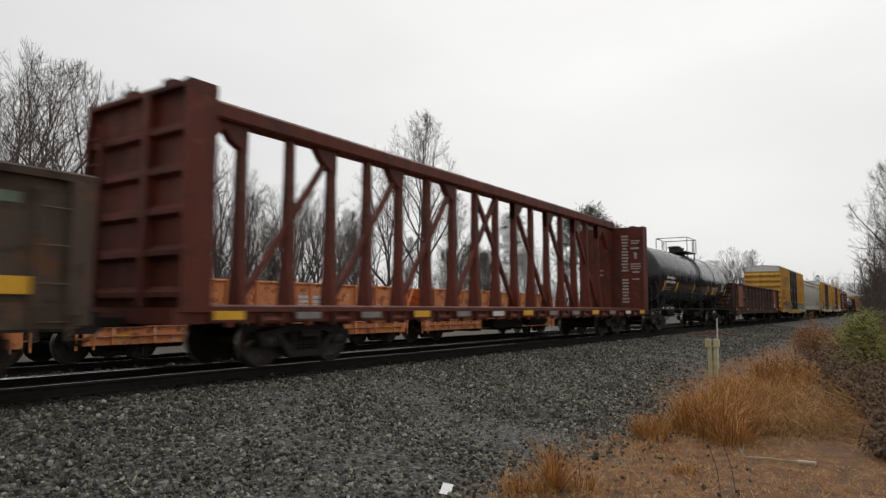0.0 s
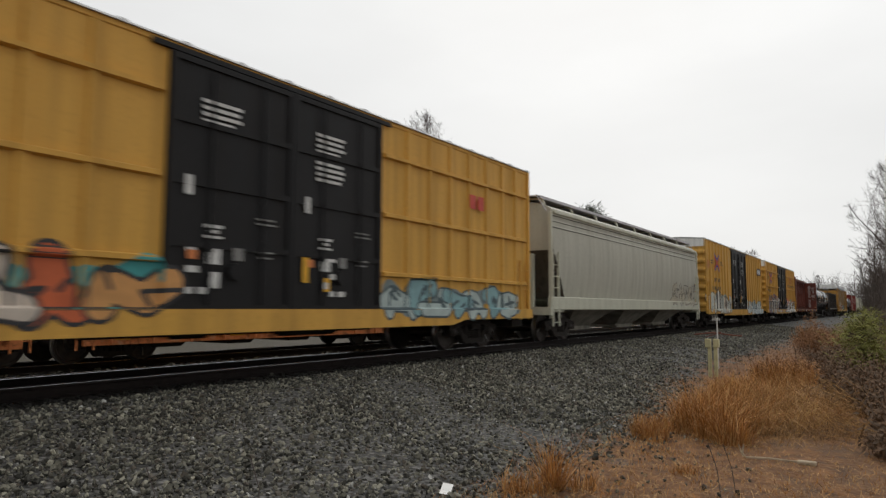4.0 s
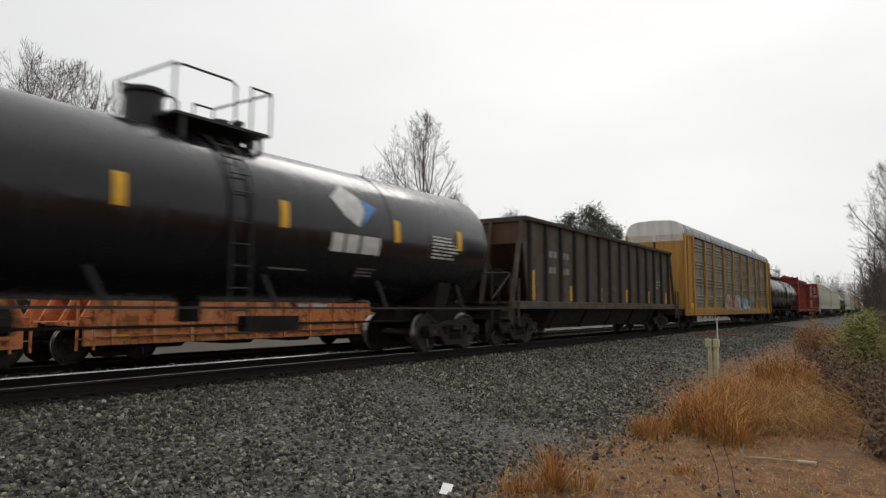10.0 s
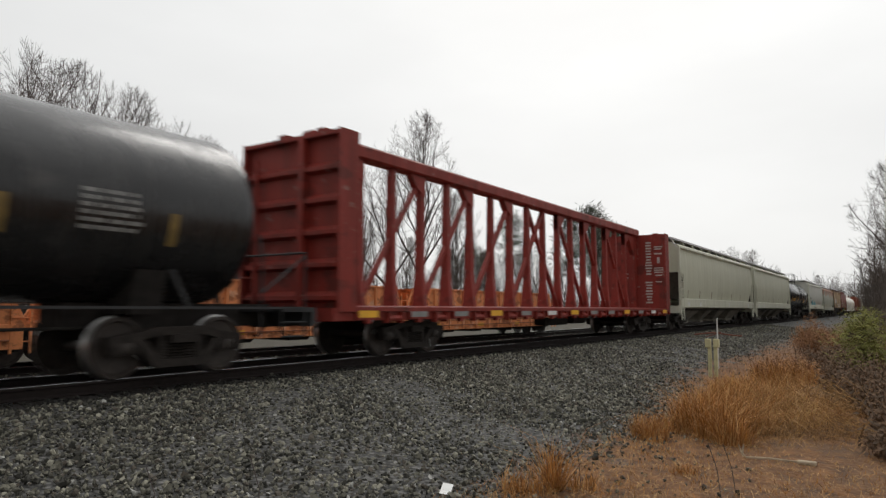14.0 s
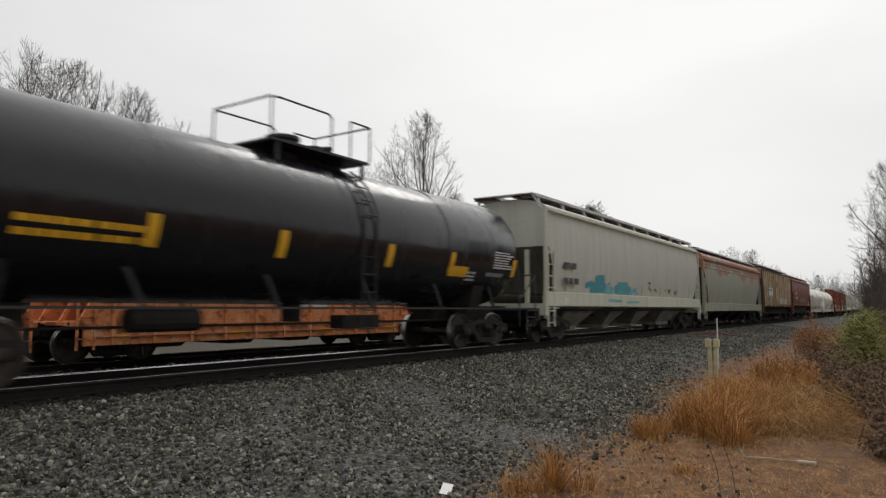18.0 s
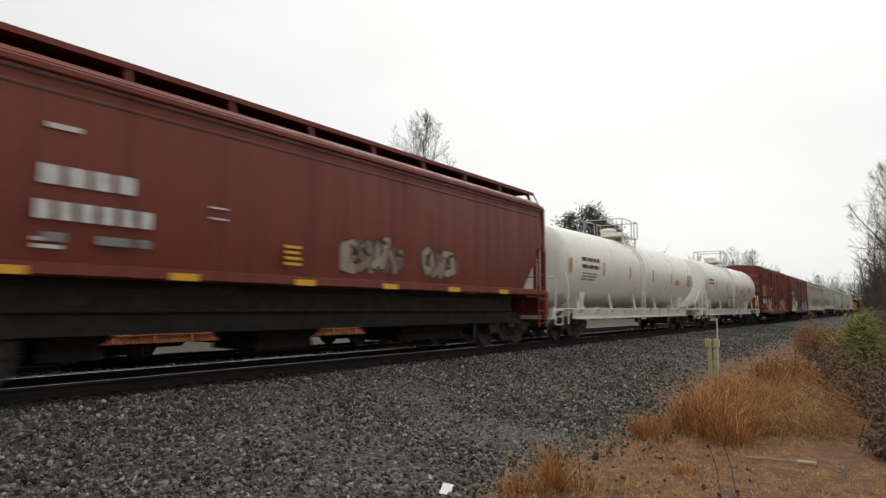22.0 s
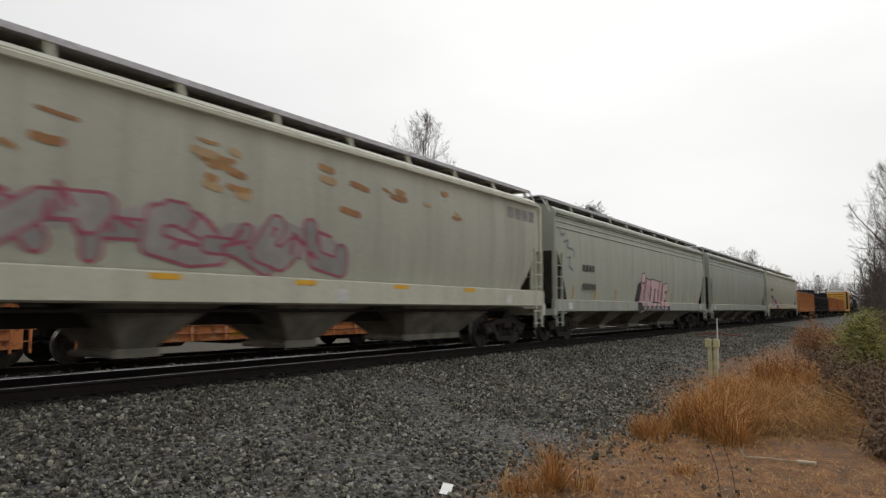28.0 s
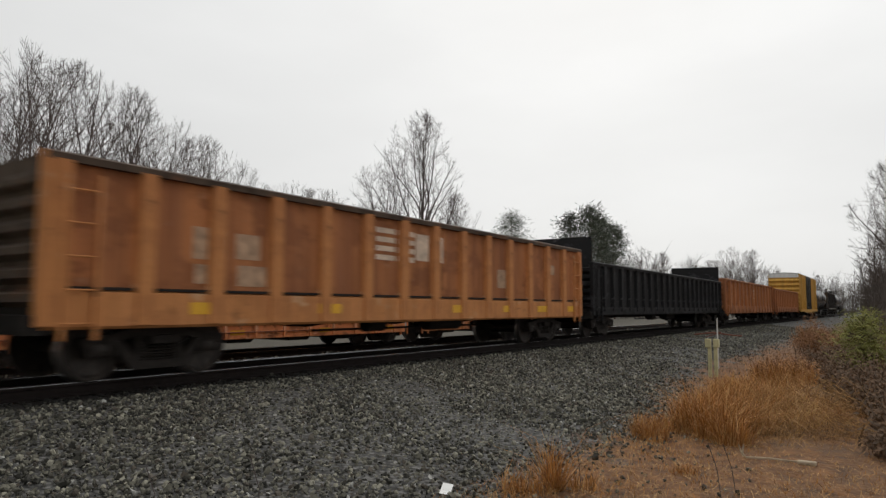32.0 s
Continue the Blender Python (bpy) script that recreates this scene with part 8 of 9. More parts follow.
# ---------------------------------------------------------------- trees and brush
def bark(name, col):
    n = Nodes(name, 0.95)
    k = n.noise(3.0, 5, n.scaled(2, 2, 0.5))
    n.color(n.mix(n.span(k, 0.3, 0.7), tone(col, 0.65), tone(col, 1.35)))
    n.bump(k, 0.5, 0.03)
    return n.mat


M_BARK = bark("grey_brown_bark", (0.09, 0.072, 0.064))
M_TWIG = bark("winter_twigs", (0.105, 0.084, 0.075))
M_BARK2 = bark("pine_bark", (0.09, 0.06, 0.045))


def leafage(name, a, b):
    n = Nodes(name, 0.8)
    n.color(n.mix(n.island(), a, b))
    return n.mat


M_NEEDLE = leafage("dark_pine_needles", (0.04, 0.05, 0.034), (0.10, 0.11, 0.075))
M_SAPLING = leafage("green_pine_needles", (0.12, 0.13, 0.026), (0.25, 0.24, 0.055))


def bare_tree(rng, stem, limbs, crown_z, crown_r, tilts, leader, lean=0.0, kids=(9, 7, 5), girth=1.0):
    """A 12 m winter tree: a stem, ascending limbs that reach to a rounded outline, side branches and fine twigs.
    crown_z: middle and half-height of the outline; crown_r: its half-width; tilts: of the lowest and highest limbs."""
    trunk, crown = B(), B()
    up = Vector((0, 0, 1))
    zc, hz = crown_z

    def reach(p, d):
        # how far from p along d to the rounded outline
        q = Vector(((p.x - lean * p.z / 12) / crown_r, p.y / crown_r, (p.z - zc) / hz))
        w = Vector((d.x / crown_r, d.y / crown_r, d.z / hz))
        a, b, c = w.dot(w), q.dot(w), q.dot(q) - 1
        k = b * b - a * c
        return max(0.25, (-b + math.sqrt(k)) / a) if k > 0 else 0.4

    def twig(p, d, ln):
        u = d.orthogonal().normalized() * 0.0065
        m = p + d * ln * 0.5
        e = m + (d + Vector((rng.gauss(0, 0.2), rng.gauss(0, 0.2), 0.2))).normalized() * ln * 0.5
        crown.add([p - u, p + u, m + u * 0.75, m - u * 0.75, e], [(0, 1, 2, 3), (3, 2, 4)])

    def limb(p, d, length, r, level):
        steps = (0, 8, 5, 3)[level]
        wob = (0, 0.1, 0.12, 0.14)[level]
        seg = length / steps
        line = [(p.copy(), r)]
        for i in range(steps):
            d = (d + Vector((rng.gauss(0, wob), rng.gauss(0, wob), rng.gauss(0, wob * 0.5))) + up * (0.0, 0.05, 0.03, 0.03)[level]).normalized()
            p = p + d * seg
            line.append((p.copy(), max(0.005, r * (1 - 0.85 * (i + 1) / steps))))
        sides = (0, 6, 4, 3)[level]
        for (a, ra), (c, rc) in zip(line, line[1:]):
            crown.tube(a, c, ra, sides, rc, caps=False)
        n = kids[level - 1]
        for k in range(n):
            t = 0.16 + 0.84 * (k + rng.random()) / n
            i = min(steps - 1, int(t * steps))
            (a, ra), (c, rc) = line[i], line[i + 1]
            q = a.lerp(c, t * steps - i)
            axis = (c - a).normalized()
            side = axis.orthogonal().normalized()
            side.rotate(Matrix.Rotation(k * 2.4 + rng.uniform(-0.7, 0.7), 3, axis))
            tilt = rng.uniform(0.4, 0.85)
            nd = (axis * math.cos(tilt) + side * math.sin(tilt) + up * 0.1).normalized()
            if level == 3:
                twig(q, nd, rng.uniform(0.16, 0.42))
            else:
                ln = min(length * (0.5, 0.5)[level - 1] * (1.25 - 0.6 * t) * rng.uniform(0.7, 1.15), reach(q, nd) * rng.uniform(0.8, 1.04))
                if ln > 0.2:
                    limb(q, nd, ln, max(0.008, (ra + rc) * 0.5 * 0.58), level + 1)
        if level == 3:
            twig(line[-1][0], d, 0.3)

    p = Vector((0, 0, 0))
    top = stem + leader
    line = [(p.copy(), 0.24 * girth)]
    n = 12
    for i in range(n):
        p = p + Vector((rng.gauss(0, 0.035) + lean * 0.03, rng.gauss(0, 0.035), top / n))
        line.append((p.copy(), girth * (0.2 - 0.15 * (i + 1) / n)))
    for (a, ra), (c, rc) in zip(line, line[1:]):
        trunk.tube(a, c, ra, 9, rc, caps=False)
    for k in range(limbs):
        t = (k + 0.5 * rng.random()) / limbs
        z = stem * 0.62 + (top - stem * 0.62) * t
        i = min(n - 1, int(z / top * n))
        (a, ra), (c, rc) = line[i], line[i + 1]
        q = a.lerp(c, z / top * n - i)
        turn = k * 2.4 + rng.uniform(-0.4, 0.4)
        tilt = (tilts[0] + (tilts[1] - tilts[0]) * t) * rng.uniform(0.85, 1.15)
        d = Vector((math.sin(tilt) * math.cos(turn), math.sin(tilt) * math.sin(turn), math.cos(tilt)))
        limb(q, d, reach(q, (d + up * 0.25).normalized()) * rng.uniform(0.92, 1.03), ra * 0.74, 1)
    limb(line[-1][0], (up + Vector((lean * 0.03, 0, 0))).normalized(), reach(line[-1][0], up), line[-1][1], 1)
    k = 12.0 / max(q[2] for q in crown.v)          # the highest twig ends at the full height
    for b in (trunk, crown):
        b.v = [(q[0] * k, q[1] * k, q[2] * k) for q in b.v]
    return trunk, crown


tree_kinds = []
for k, args in enumerate(((3.4, 8, (7.2, 4.9), 4.6, (0.85, 0.22), 2.2, 0.3), (3.8, 7, (7.4, 4.7), 4.0, (0.75, 0.2), 1.8, -0.4),
                          (3.6, 15, (5.2, 6.8), 2.8, (0.62, 0.16), 4.6, 0.0, (8, 6, 4), 0.62), (3.4, 9, (7.4, 4.6), 2.9, (0.7, 0.22), 2.6, 0.2, (8, 7, 5)),
                          (2.4, 12, (6.8, 5.2), 4.9, (1.05, 0.25), 2.6, 0.0, (11, 8, 6)))):
    tb, cb = bare_tree(random.Random(20 + k), *args)
    tree_kinds.append((tb.data("trunk", M_BARK, 60), cb.data("crown", M_TWIG)))


def plant_tree(kind, x, y, height, turn, label, group):
    e = empty_thing("bare_tree", label, "tree", group, x, y, ground_z(x, y) - 0.05)
    k = height / 12.0
    e.scale = (k * 0.95, k * 0.95, k)
    e.rotation_euler = (0, 0, turn)
    put("trunk", tree_kinds[kind][0], e)
    put("crown", tree_kinds[kind][1], e)
    return e


WOOD = "bare trees behind the siding"
for i, (x, y, hgt) in enumerate([(10.9, 31.1, 13.0), (12.9, 31.4, 13.8), (15.5, 33.6, 14.5), (19.3, 37.3, 16.0), (22.7, 38.9, 15.8), (27.0, 42.1, 15.6), (32.2, 45.8, 16.0), (36.4, 47.7, 15.8)]):
    plant_tree(i % 2, x, y, hgt, i * 1.7, "tall bare deciduous tree with spreading grey branches", WOOD)
for i, (x, y, hgt) in enumerate([(47.6, 58.0, 15.8), (52.6, 57.6, 17.0), (58.2, 57.8, 17.0), (67.8, 59.2, 16.8), (63.9, 51.4, 21.4), (77.1, 50.2, 18.5), (51.1, 47.8, 11.6),
                                 (43.6, 49.6, 10.8), (34.0, 49.4, 12.0), (23.4, 41.9, 10.8), (85.8, 51.3, 12.3), (30.0, 40.0, 9.0), (40.0, 44.0, 9.5), (56.0, 50.0, 11.0), (17.0, 34.0, 9.0), (26.0, 36.0, 8.5), (46.0, 42.0, 9.5),
                                 (61.0, 46.0, 10.5), (68.0, 44.0, 10.0), (75.0, 44.0, 10.0), (84.0, 45.0, 10.5), (94.0, 48.0, 12.0), (100.0, 44.0, 11.0), (20.0, 46.0, 14.0), (38.0, 56.0, 15.0), (37.0, 45.0, 12.0), (44.0, 47.0, 12.5), (50.0, 52.0, 13.5), (57.0, 53.0, 14.0), (62.0, 55.0, 14.5)]):
    plant_tree(i % 2 if i < 4 else (i + 1) % 4, x, y, hgt, i * 2.3, "bare deciduous tree in the wood behind the siding", WOOD)
plant_tree(2, 69.5, 50.7, 28.6, 0.4, "very tall slender bare tree rising above the wood", WOOD)
for i, (x, y, hgt) in enumerate([(142.9, 45.5, 15.9), (153.9, 43.8, 15.4), (165.0, 40.9, 15.5), (180.9, 38.6, 15.1), (196.8, 35.9, 19.6), (207.3, 33.3, 19.7), (227.9, 31.1, 16.6),
                                 (248.4, 28.2, 12.4), (116.8, 57.1, 14.4), (299.4, 24.2, 16.0), (298.9, 30.1, 12.2),
                                 (138.0, 50.0, 13.0), (148.0, 48.5, 13.8), (159.0, 47.0, 13.2), (171.0, 44.5, 13.0), (186.0, 43.0, 14.0), (192.0, 39.5, 15.5), (202.0, 38.0, 16.5), (214.0, 35.5, 16.0), (224.0, 34.0, 14.5), (238.0, 31.5, 13.0), (262.0, 29.0, 12.5)]):
    plant_tree((i + 1) % 4, x, y, hgt, i * 1.1, "distant bare tree beyond the train", "distant bare trees")
for i, (x, y, hgt) in enumerate([(45.0, -2.0, 11.0), (58.0, -3.0, 12.0), (66.0, -0.6, 8.5), (75.0, -2.6, 11.5), (88.0, -0.5, 8.5), (104.0, 0.4, 8.0), (50.0, -3.2, 12.5)]):
    plant_tree(4, x, y, hgt, i * 2.9, "bare lineside tree with a broad rounded crown", "bare trees on the verge")


def needle_crown(height, rng, clumps, mat, base=0.3, width=0.3, blade=0.16, per=26):
    """Many small tufts of needles on short boughs."""
    trunk, crown = B(), B()
    trunk.tube((0, 0, 0), (0, 0, height * 0.95), height * 0.014, 8, 0.03)
    for i in range(clumps):
        t = base + (1 - base) * rng.random() ** 0.9
        a = rng.uniform(0, 6.283)
        prof = width * height * (0.1 + 0.9 * math.sin(math.pi * (0.2 + 0.8 * (t - base) / (1 - base))) ** 0.8) * (0.72 + 0.28 * math.sin(a * 3 + t * 17))
        r = prof * rng.uniform(0.35, 1.0)
        c = Vector((r * math.cos(a), r * math.sin(a), t * height + r * 0.15))
        if rng.random() < 0.3:
            trunk.tube((0, 0, t * height - r * 0.1), c, 0.03, 4, 0.01, caps=False)
        for j in range(per):
            d = Vector((rng.gauss(0, 1), rng.gauss(0, 1), rng.gauss(0.35, 0.8))).normalized()
            u = d.orthogonal().normalized() * blade * 0.12
            s = c + Vector((rng.gauss(0, 1), rng.gauss(0, 1), rng.gauss(0, 0.6))) * blade * 1.6
            crown.add([s - u, s + u, s + d * blade * rng.uniform(1.2, 2.4)], [(0, 1, 2)])
    return trunk, crown


pine_kinds = []
for k in range(2):
    tb, cb = needle_crown(12.0, random.Random(60 + k), 190, M_NEEDLE, 0.38, 0.23, 0.30, 18)
    pine_kinds.append((tb.data("trunk", M_BARK2, 60), cb.data("crown", M_NEEDLE)))
for i, (x, y, hgt) in enumerate([(105.8, 56.7, 18.8), (109.8, 43.2, 19.4), (114.0, 48.8, 19.0), (122.4, 43.8, 17.6), (80.7, 50.1, 11.0), (118.0, 44.5, 18.5), (90.0, 53.0, 10.5), (72.0, 48.0, 9.5)]):
    e = empty_thing("pine_tree", "dark green pine standing among the bare trees", "tree", "pines behind the siding", x, y, -0.95)
    e.scale = (hgt / 12.0,) * 3
    e.rotation_euler = (0, 0, i * 1.3)
    put("trunk", pine_kinds[i % 2][0], e)
    put("crown", pine_kinds[i % 2][1], e)


def thicket(name, label, count, place, rng, mat, hmin, hmax):
    """Dense undergrowth of thin bare stems with side twigs, one joined mesh."""
    b = B()
    for _ in range(count):
        x, y = place(rng)
        hgt = rng.uniform(hmin, hmax)
        p = Vector((x, y, ground_z(x, y) - 0.05))
        d = Vector((rng.gauss(0, 0.14), rng.gauss(0, 0.14), 1)).normalized()
        r = hgt * 0.008 + 0.006
        prev = p
        for i in range(4):
            q = prev + (d + Vector((rng.gauss(0, 0.1), rng.gauss(0, 0.1), 0))) * hgt / 4
            b.tube(prev, q, r * (1 - i * 0.22), 3, r * (1 - (i + 1) * 0.22) + 0.002, caps=False)
            for k in range(4 if i else 1):
                w = (d + Vector((rng.gauss(0, 0.8), rng.gauss(0, 0.8), rng.gauss(0.1, 0.3)))).normalized()
                s = prev.lerp(q, rng.random())
                e2 = s + w * hgt * rng.uniform(0.12, 0.3)
                b.tube(s, e2, r * 0.4, 3, 0.003, caps=False)
            prev = q
    ob = part(name, b, mat)
    return tagged(ob, label, "undergrowth", "", "stuff")


M_BRUSH = bark("grey_brush", (0.085, 0.07, 0.06))
thicket("undergrowth", "grey leafless undergrowth below the bare trees", 2600, lambda r: ((lambda t: (4 + 170 * t, 33 + 26 * min(1, t * 3) + r.uniform(-5, 8) - 20 * max(0, t - 0.5)))(r.random() ** 1.5)), random.Random(9), M_BRUSH, 2.0, 8.0)
thicket("far_wood", "distant grey wood along the line", 700, lambda r: (r.uniform(120, 420), r.uniform(26, 60)), random.Random(10), M_BRUSH, 6.0, 13.0)
thicket("verge_brush", "dense dark brush on the lineside bank", 800, lambda r: ((lambda x: (x, r.uniform(-5, 1.0) + (x - 40) * 0.035))(r.uniform(38, 130))), random.Random(12), M_BRUSH, 1.5, 5.5)
thicket("lineside_wood", "dense leafless wood on the near side of the line", 1800, lambda r: ((lambda x: (x, r.uniform(-16, 1.5) + (x - 60) * 0.018))(r.uniform(58, 260))), random.Random(14), M_BRUSH, 3.0, 9.0)
thicket("hill_wood", "distant wooded rise closing the view", 700, lambda r: (r.uniform(260, 480), r.uniform(-10, 34)), random.Random(15), M_BRUSH, 7.0, 15.0)
thicket("bank_brush", "brown brush at the foot of the bank", 200, lambda r: (r.uniform(17, 40), r.uniform(-3.5, 0.2)), random.Random(16), M_BRUSH, 0.5, 1.6)


def shrub(x, y, radius, height, count, rng, mat, label):
    """Many thin stems from one root, with curled dead leaves left on them."""
    b = B()
    for _ in range(count):
        a, rr = rng.uniform(0, 6.283), math.sqrt(rng.random())
        d = Vector((math.cos(a) * rr * radius, math.sin(a) * rr * radius, height * (1.05 - 0.5 * rr) * rng.uniform(0.5, 1.0)))
        p = d * 0.12
        p.z = 0
        m = d * 0.5 + Vector((rng.gauss(0, 0.06), rng.gauss(0, 0.06), 0)) * height
        b.tube(p, m, 0.006, 3, 0.004, caps=False)
        b.tube(m, d, 0.004, 3, 0.002, caps=False)
        for k in range(12):
            q = m.lerp(d, rng.random()) + Vector((rng.gauss(0, 0.06), rng.gauss(0, 0.06), rng.gauss(0, 0.06)))
            u = Vector((rng.gauss(0, 1), rng.gauss(0, 1), rng.gauss(0, 1))).normalized() * rng.uniform(0.02, 0.05)
            w = u.orthogonal().normalized() * rng.uniform(0.01, 0.02)
            b.add([q - u, q + w, q + u, q - w], [(0, 1, 2, 3)])
    return tagged(part("shrub", b, mat, at=(x, y, ground_z(x, y) - 0.02)), label, "shrub", "brown shrubs on the verge")


M_RUSSET = leafage("russet_dead_leaves", (0.16, 0.07, 0.03), (0.37, 0.19, 0.08))
M_DULL = leafage("dull_brown_leaves", (0.075, 0.05, 0.03), (0.19, 0.11, 0.06))
hrng = random.Random(17)
for x, y, r, hgt, n in ((25.1, 2.35, 0.62, 1.75, 190), (26.3, 2.0, 0.6, 1.2, 130), (30.0, 2.6, 0.9, 1.3, 120), (16.9, 2.35, 0.55, 0.75, 150), (17.6, 2.0, 0.6, 0.7, 150)):
    shrub(x, y, r, hgt, n, hrng, M_RUSSET, "russet bush with curled dead leaves")
for x, y, r, hgt, n in ((21.0, 1.5, 1.0, 1.0, 200), (18.5, 1.0, 0.9, 0.8, 200), (23.0, 0.6, 1.1, 1.1, 180), (14.0, 0.1, 0.8, 0.8, 200), (11.2, 0.0, 0.6, 0.95, 230), (10.2, -0.1, 0.5, 0.8, 200), (12.8, 0.35, 0.55, 1.0, 230), (9.0, 0.0, 0.4, 0.5, 160), (14.2, 0.75, 0.6, 0.95, 220), (33.0, 1.6, 1.4, 1.6, 150), (38.0, 1.0, 1.5, 2.0, 150)):
    shrub(x, y, r, hgt, n, hrng, M_DULL, "dull brown leafless shrub on the verge")


# ---------------------------------------------------------------- dry grass, sapling, marker posts, litter
def grass_material():
    n = Nodes("dry_broomsedge", 0.85)
    r = n.island()
    c = n.mix(r, (0.17, 0.065, 0.018), (0.66, 0.31, 0.075))
    c = n.mix(n.math("GREATER_THAN", r, 0.86), c, (0.66, 0.42, 0.17))
    n.color(c)
    return n.mat


M_GRASS = grass_material()
M_VERGE = leafage("dull_verge_grass", (0.085, 0.05, 0.026), (0.22, 0.12, 0.055))
M_PALEGRASS = leafage("pale_straw", (0.24, 0.12, 0.042), (0.56, 0.34, 0.13))


def tuft(name, label, x, y, radius, height, count, rng, lean=(0.0, 0.0), droop=0.35, mat=None, group="dry grass tufts"):
    b = B()
    for _ in range(count):
        a, rr = rng.uniform(0, 6.283), radius * math.sqrt(rng.random())
        p = Vector((rr * math.cos(a), rr * math.sin(a), -0.03))
        hgt = height * (0.3 + 0.7 * rng.random() ** 1.3) * (1.1 - 0.35 * rr / radius)
        low = rng.random() < 0.3          # short bent blades hide the foot of the tuft
        if low:
            hgt *= 0.4
            p = p * 1.25
        if rng.random() < 0.06:
            hgt *= 1.25
        bend = 0.9 if low else rng.choice((0.16, 0.3, 0.55))
        out = Vector((math.cos(a) * rr / radius * 0.22 + rng.gauss(0, bend) + lean[0] * rng.uniform(0.4, 1.3), math.sin(a) * rr / radius * 0.22 + rng.gauss(0, bend) + lean[1] * rng.uniform(0.4, 1.3), 0))
        w = rng.uniform(0.0012, 0.0042)
        side = Vector((rng.gauss(0, 1), rng.gauss(0, 1), 0)).normalized() * w
        q = p + Vector((0, 0, hgt * 0.55)) + out * hgt * 0.35
        t = p + Vector((0, 0, hgt * (1 - droop * rng.random()))) + out * hgt * (0.9 + droop)
        b.add([p - side, p + side, q + side * 0.8, q - side * 0.8, t], [(0, 1, 2, 3), (3, 2, 4)])
    ob = part(name, b, mat or M_GRASS, at=(x, y, ground_z(x, y)))
    return tagged(ob, label, "grass", group)


grng = random.Random(31)
for x, y, r, hgt, n, lean in [(5.75, 2.66, 0.07, 0.80, 420, (0, 0)), (5.6, 2.76, 0.16, 0.36, 260, (0, 0)), (5.9, 2.45, 0.16, 0.34, 260, (0, 0)), (5.45, 2.9, 0.12, 0.42, 180, (0, 0)), (6.1, 2.25, 0.25, 0.16, 220, (0, 0)), (5.2, 2.75, 0.25, 0.14, 220, (0, 0)),
                              (8.95, 2.86, 0.12, 0.48, 520, (0, 0)), (8.8, 2.66, 0.16, 0.42, 520, (0, 0)), (9.8, 2.38, 0.28, 0.92, 1500, (0, -0.05)), (9.3, 1.98, 0.26, 0.80, 1500, (0, -0.1)), (8.95, 1.74, 0.20, 0.62, 900, (0.03, 0)),
                              (9.5, 2.65, 0.25, 0.45, 600, (0, 0)), (9.9, 1.75, 0.35, 0.62, 1200, (0, -0.25)), (10.4, 2.3, 0.35, 0.85, 1500, (0, -0.1)), (10.9, 1.9, 0.35, 0.72, 1400, (0.05, -0.3)), (11.9, 2.35, 0.4, 0.85, 1500, (0, 0)), (12.3, 1.8, 0.4, 0.8, 1200, (0, -0.2)), (13.0, 2.35, 0.45, 0.8, 1200, (0, 0)), (13.6, 1.8, 0.45, 0.8, 1000, (0, 0)),
                              (15.0, 2.9, 0.4, 0.55, 800, (0, 0)), (16.5, 2.45, 0.35, 0.78, 1300, (0, 0)), (16.4, 2.1, 0.4, 0.8, 1400, (0, 0)), (17.0, 1.75, 0.4, 0.7, 1000, (0, 0)), (7.1, 1.85, 0.14, 0.20, 240, (0, 0)), (8.0, 2.4, 0.3, 0.12, 260, (0, 0)), (10.6, 1.3, 0.4, 0.5, 900, (0.1, -0.4)), (11.7, 1.1, 0.45, 0.55, 900, (0.1, -0.4))]:
    tuft("grass_tuft", "upright tuft of dry orange-brown grass", x, y, r, hgt, n, grng, lean)
for x, y, r, hgt, n, lean in [(12.2, 1.7, 0.5, 0.5, 500, (0.1, -0.3)), (11.2, 1.0, 0.5, 0.35, 500, (0.1, -0.5)), (13.6, 1.2, 0.6, 0.55, 500, (0, -0.2)), (10.2, 0.7, 0.5, 0.28, 500, (0.1, -0.6)), (12.4, 0.4, 0.5, 0.5, 450, (0, 0)), (9.9, 1.45, 0.35, 0.34, 600, (0.1, -0.4)), (9.8, 1.05, 0.35, 0.28, 600, (0.1, -0.5)), (10.6, 1.2, 0.4, 0.4, 600, (0.1, -0.3)), (11.3, 1.6, 0.4, 0.5, 600, (0, -0.2)), (10.4, 0.4, 0.4, 0.3, 500, (0, -0.3))]:
    tuft("matted_grass", "dull brown matted grass under the straw", x, y, r, hgt, n, grng, lean, 0.5, M_VERGE)


def arching(name, label, x, y, radius, count, rng, mat, reach):
    """Long dry stalks bowed over to one side, their tips near the earth."""
    b = B()
    for _ in range(count):
        p = Vector((rng.gauss(0, radius), rng.gauss(0, radius), 0.0))
        d = Vector((0.1 + rng.gauss(0, 0.6), -0.6 + rng.gauss(0, 0.6), 0)) * reach * rng.uniform(0.35, 1.1)
        top = rng.uniform(0.15, 0.7) * min(1.0, reach)
        w = Vector((rng.gauss(0, 1), rng.gauss(0, 1), rng.gauss(0, 1))).normalized() * rng.uniform(0.0015, 0.004)
        pts = [p + d * s + Vector((0, 0, top * q)) for s, q in ((0.0, 0.0), (0.12, 0.62), (0.32, 1.0), (0.62, 0.75), (1.0, rng.uniform(0.02, 0.3)))]
        v = [q for m in pts[:-1] for q in (m - w, m + w)] + [pts[-1]]
        b.add(v, [(0, 1, 3, 2), (2, 3, 5, 4), (4, 5, 7, 6), (6, 7, 8)])
    return tagged(part(name, b, mat, at=(x, y, ground_z(x, y) - 0.02)), label, "grass", "", "stuff")


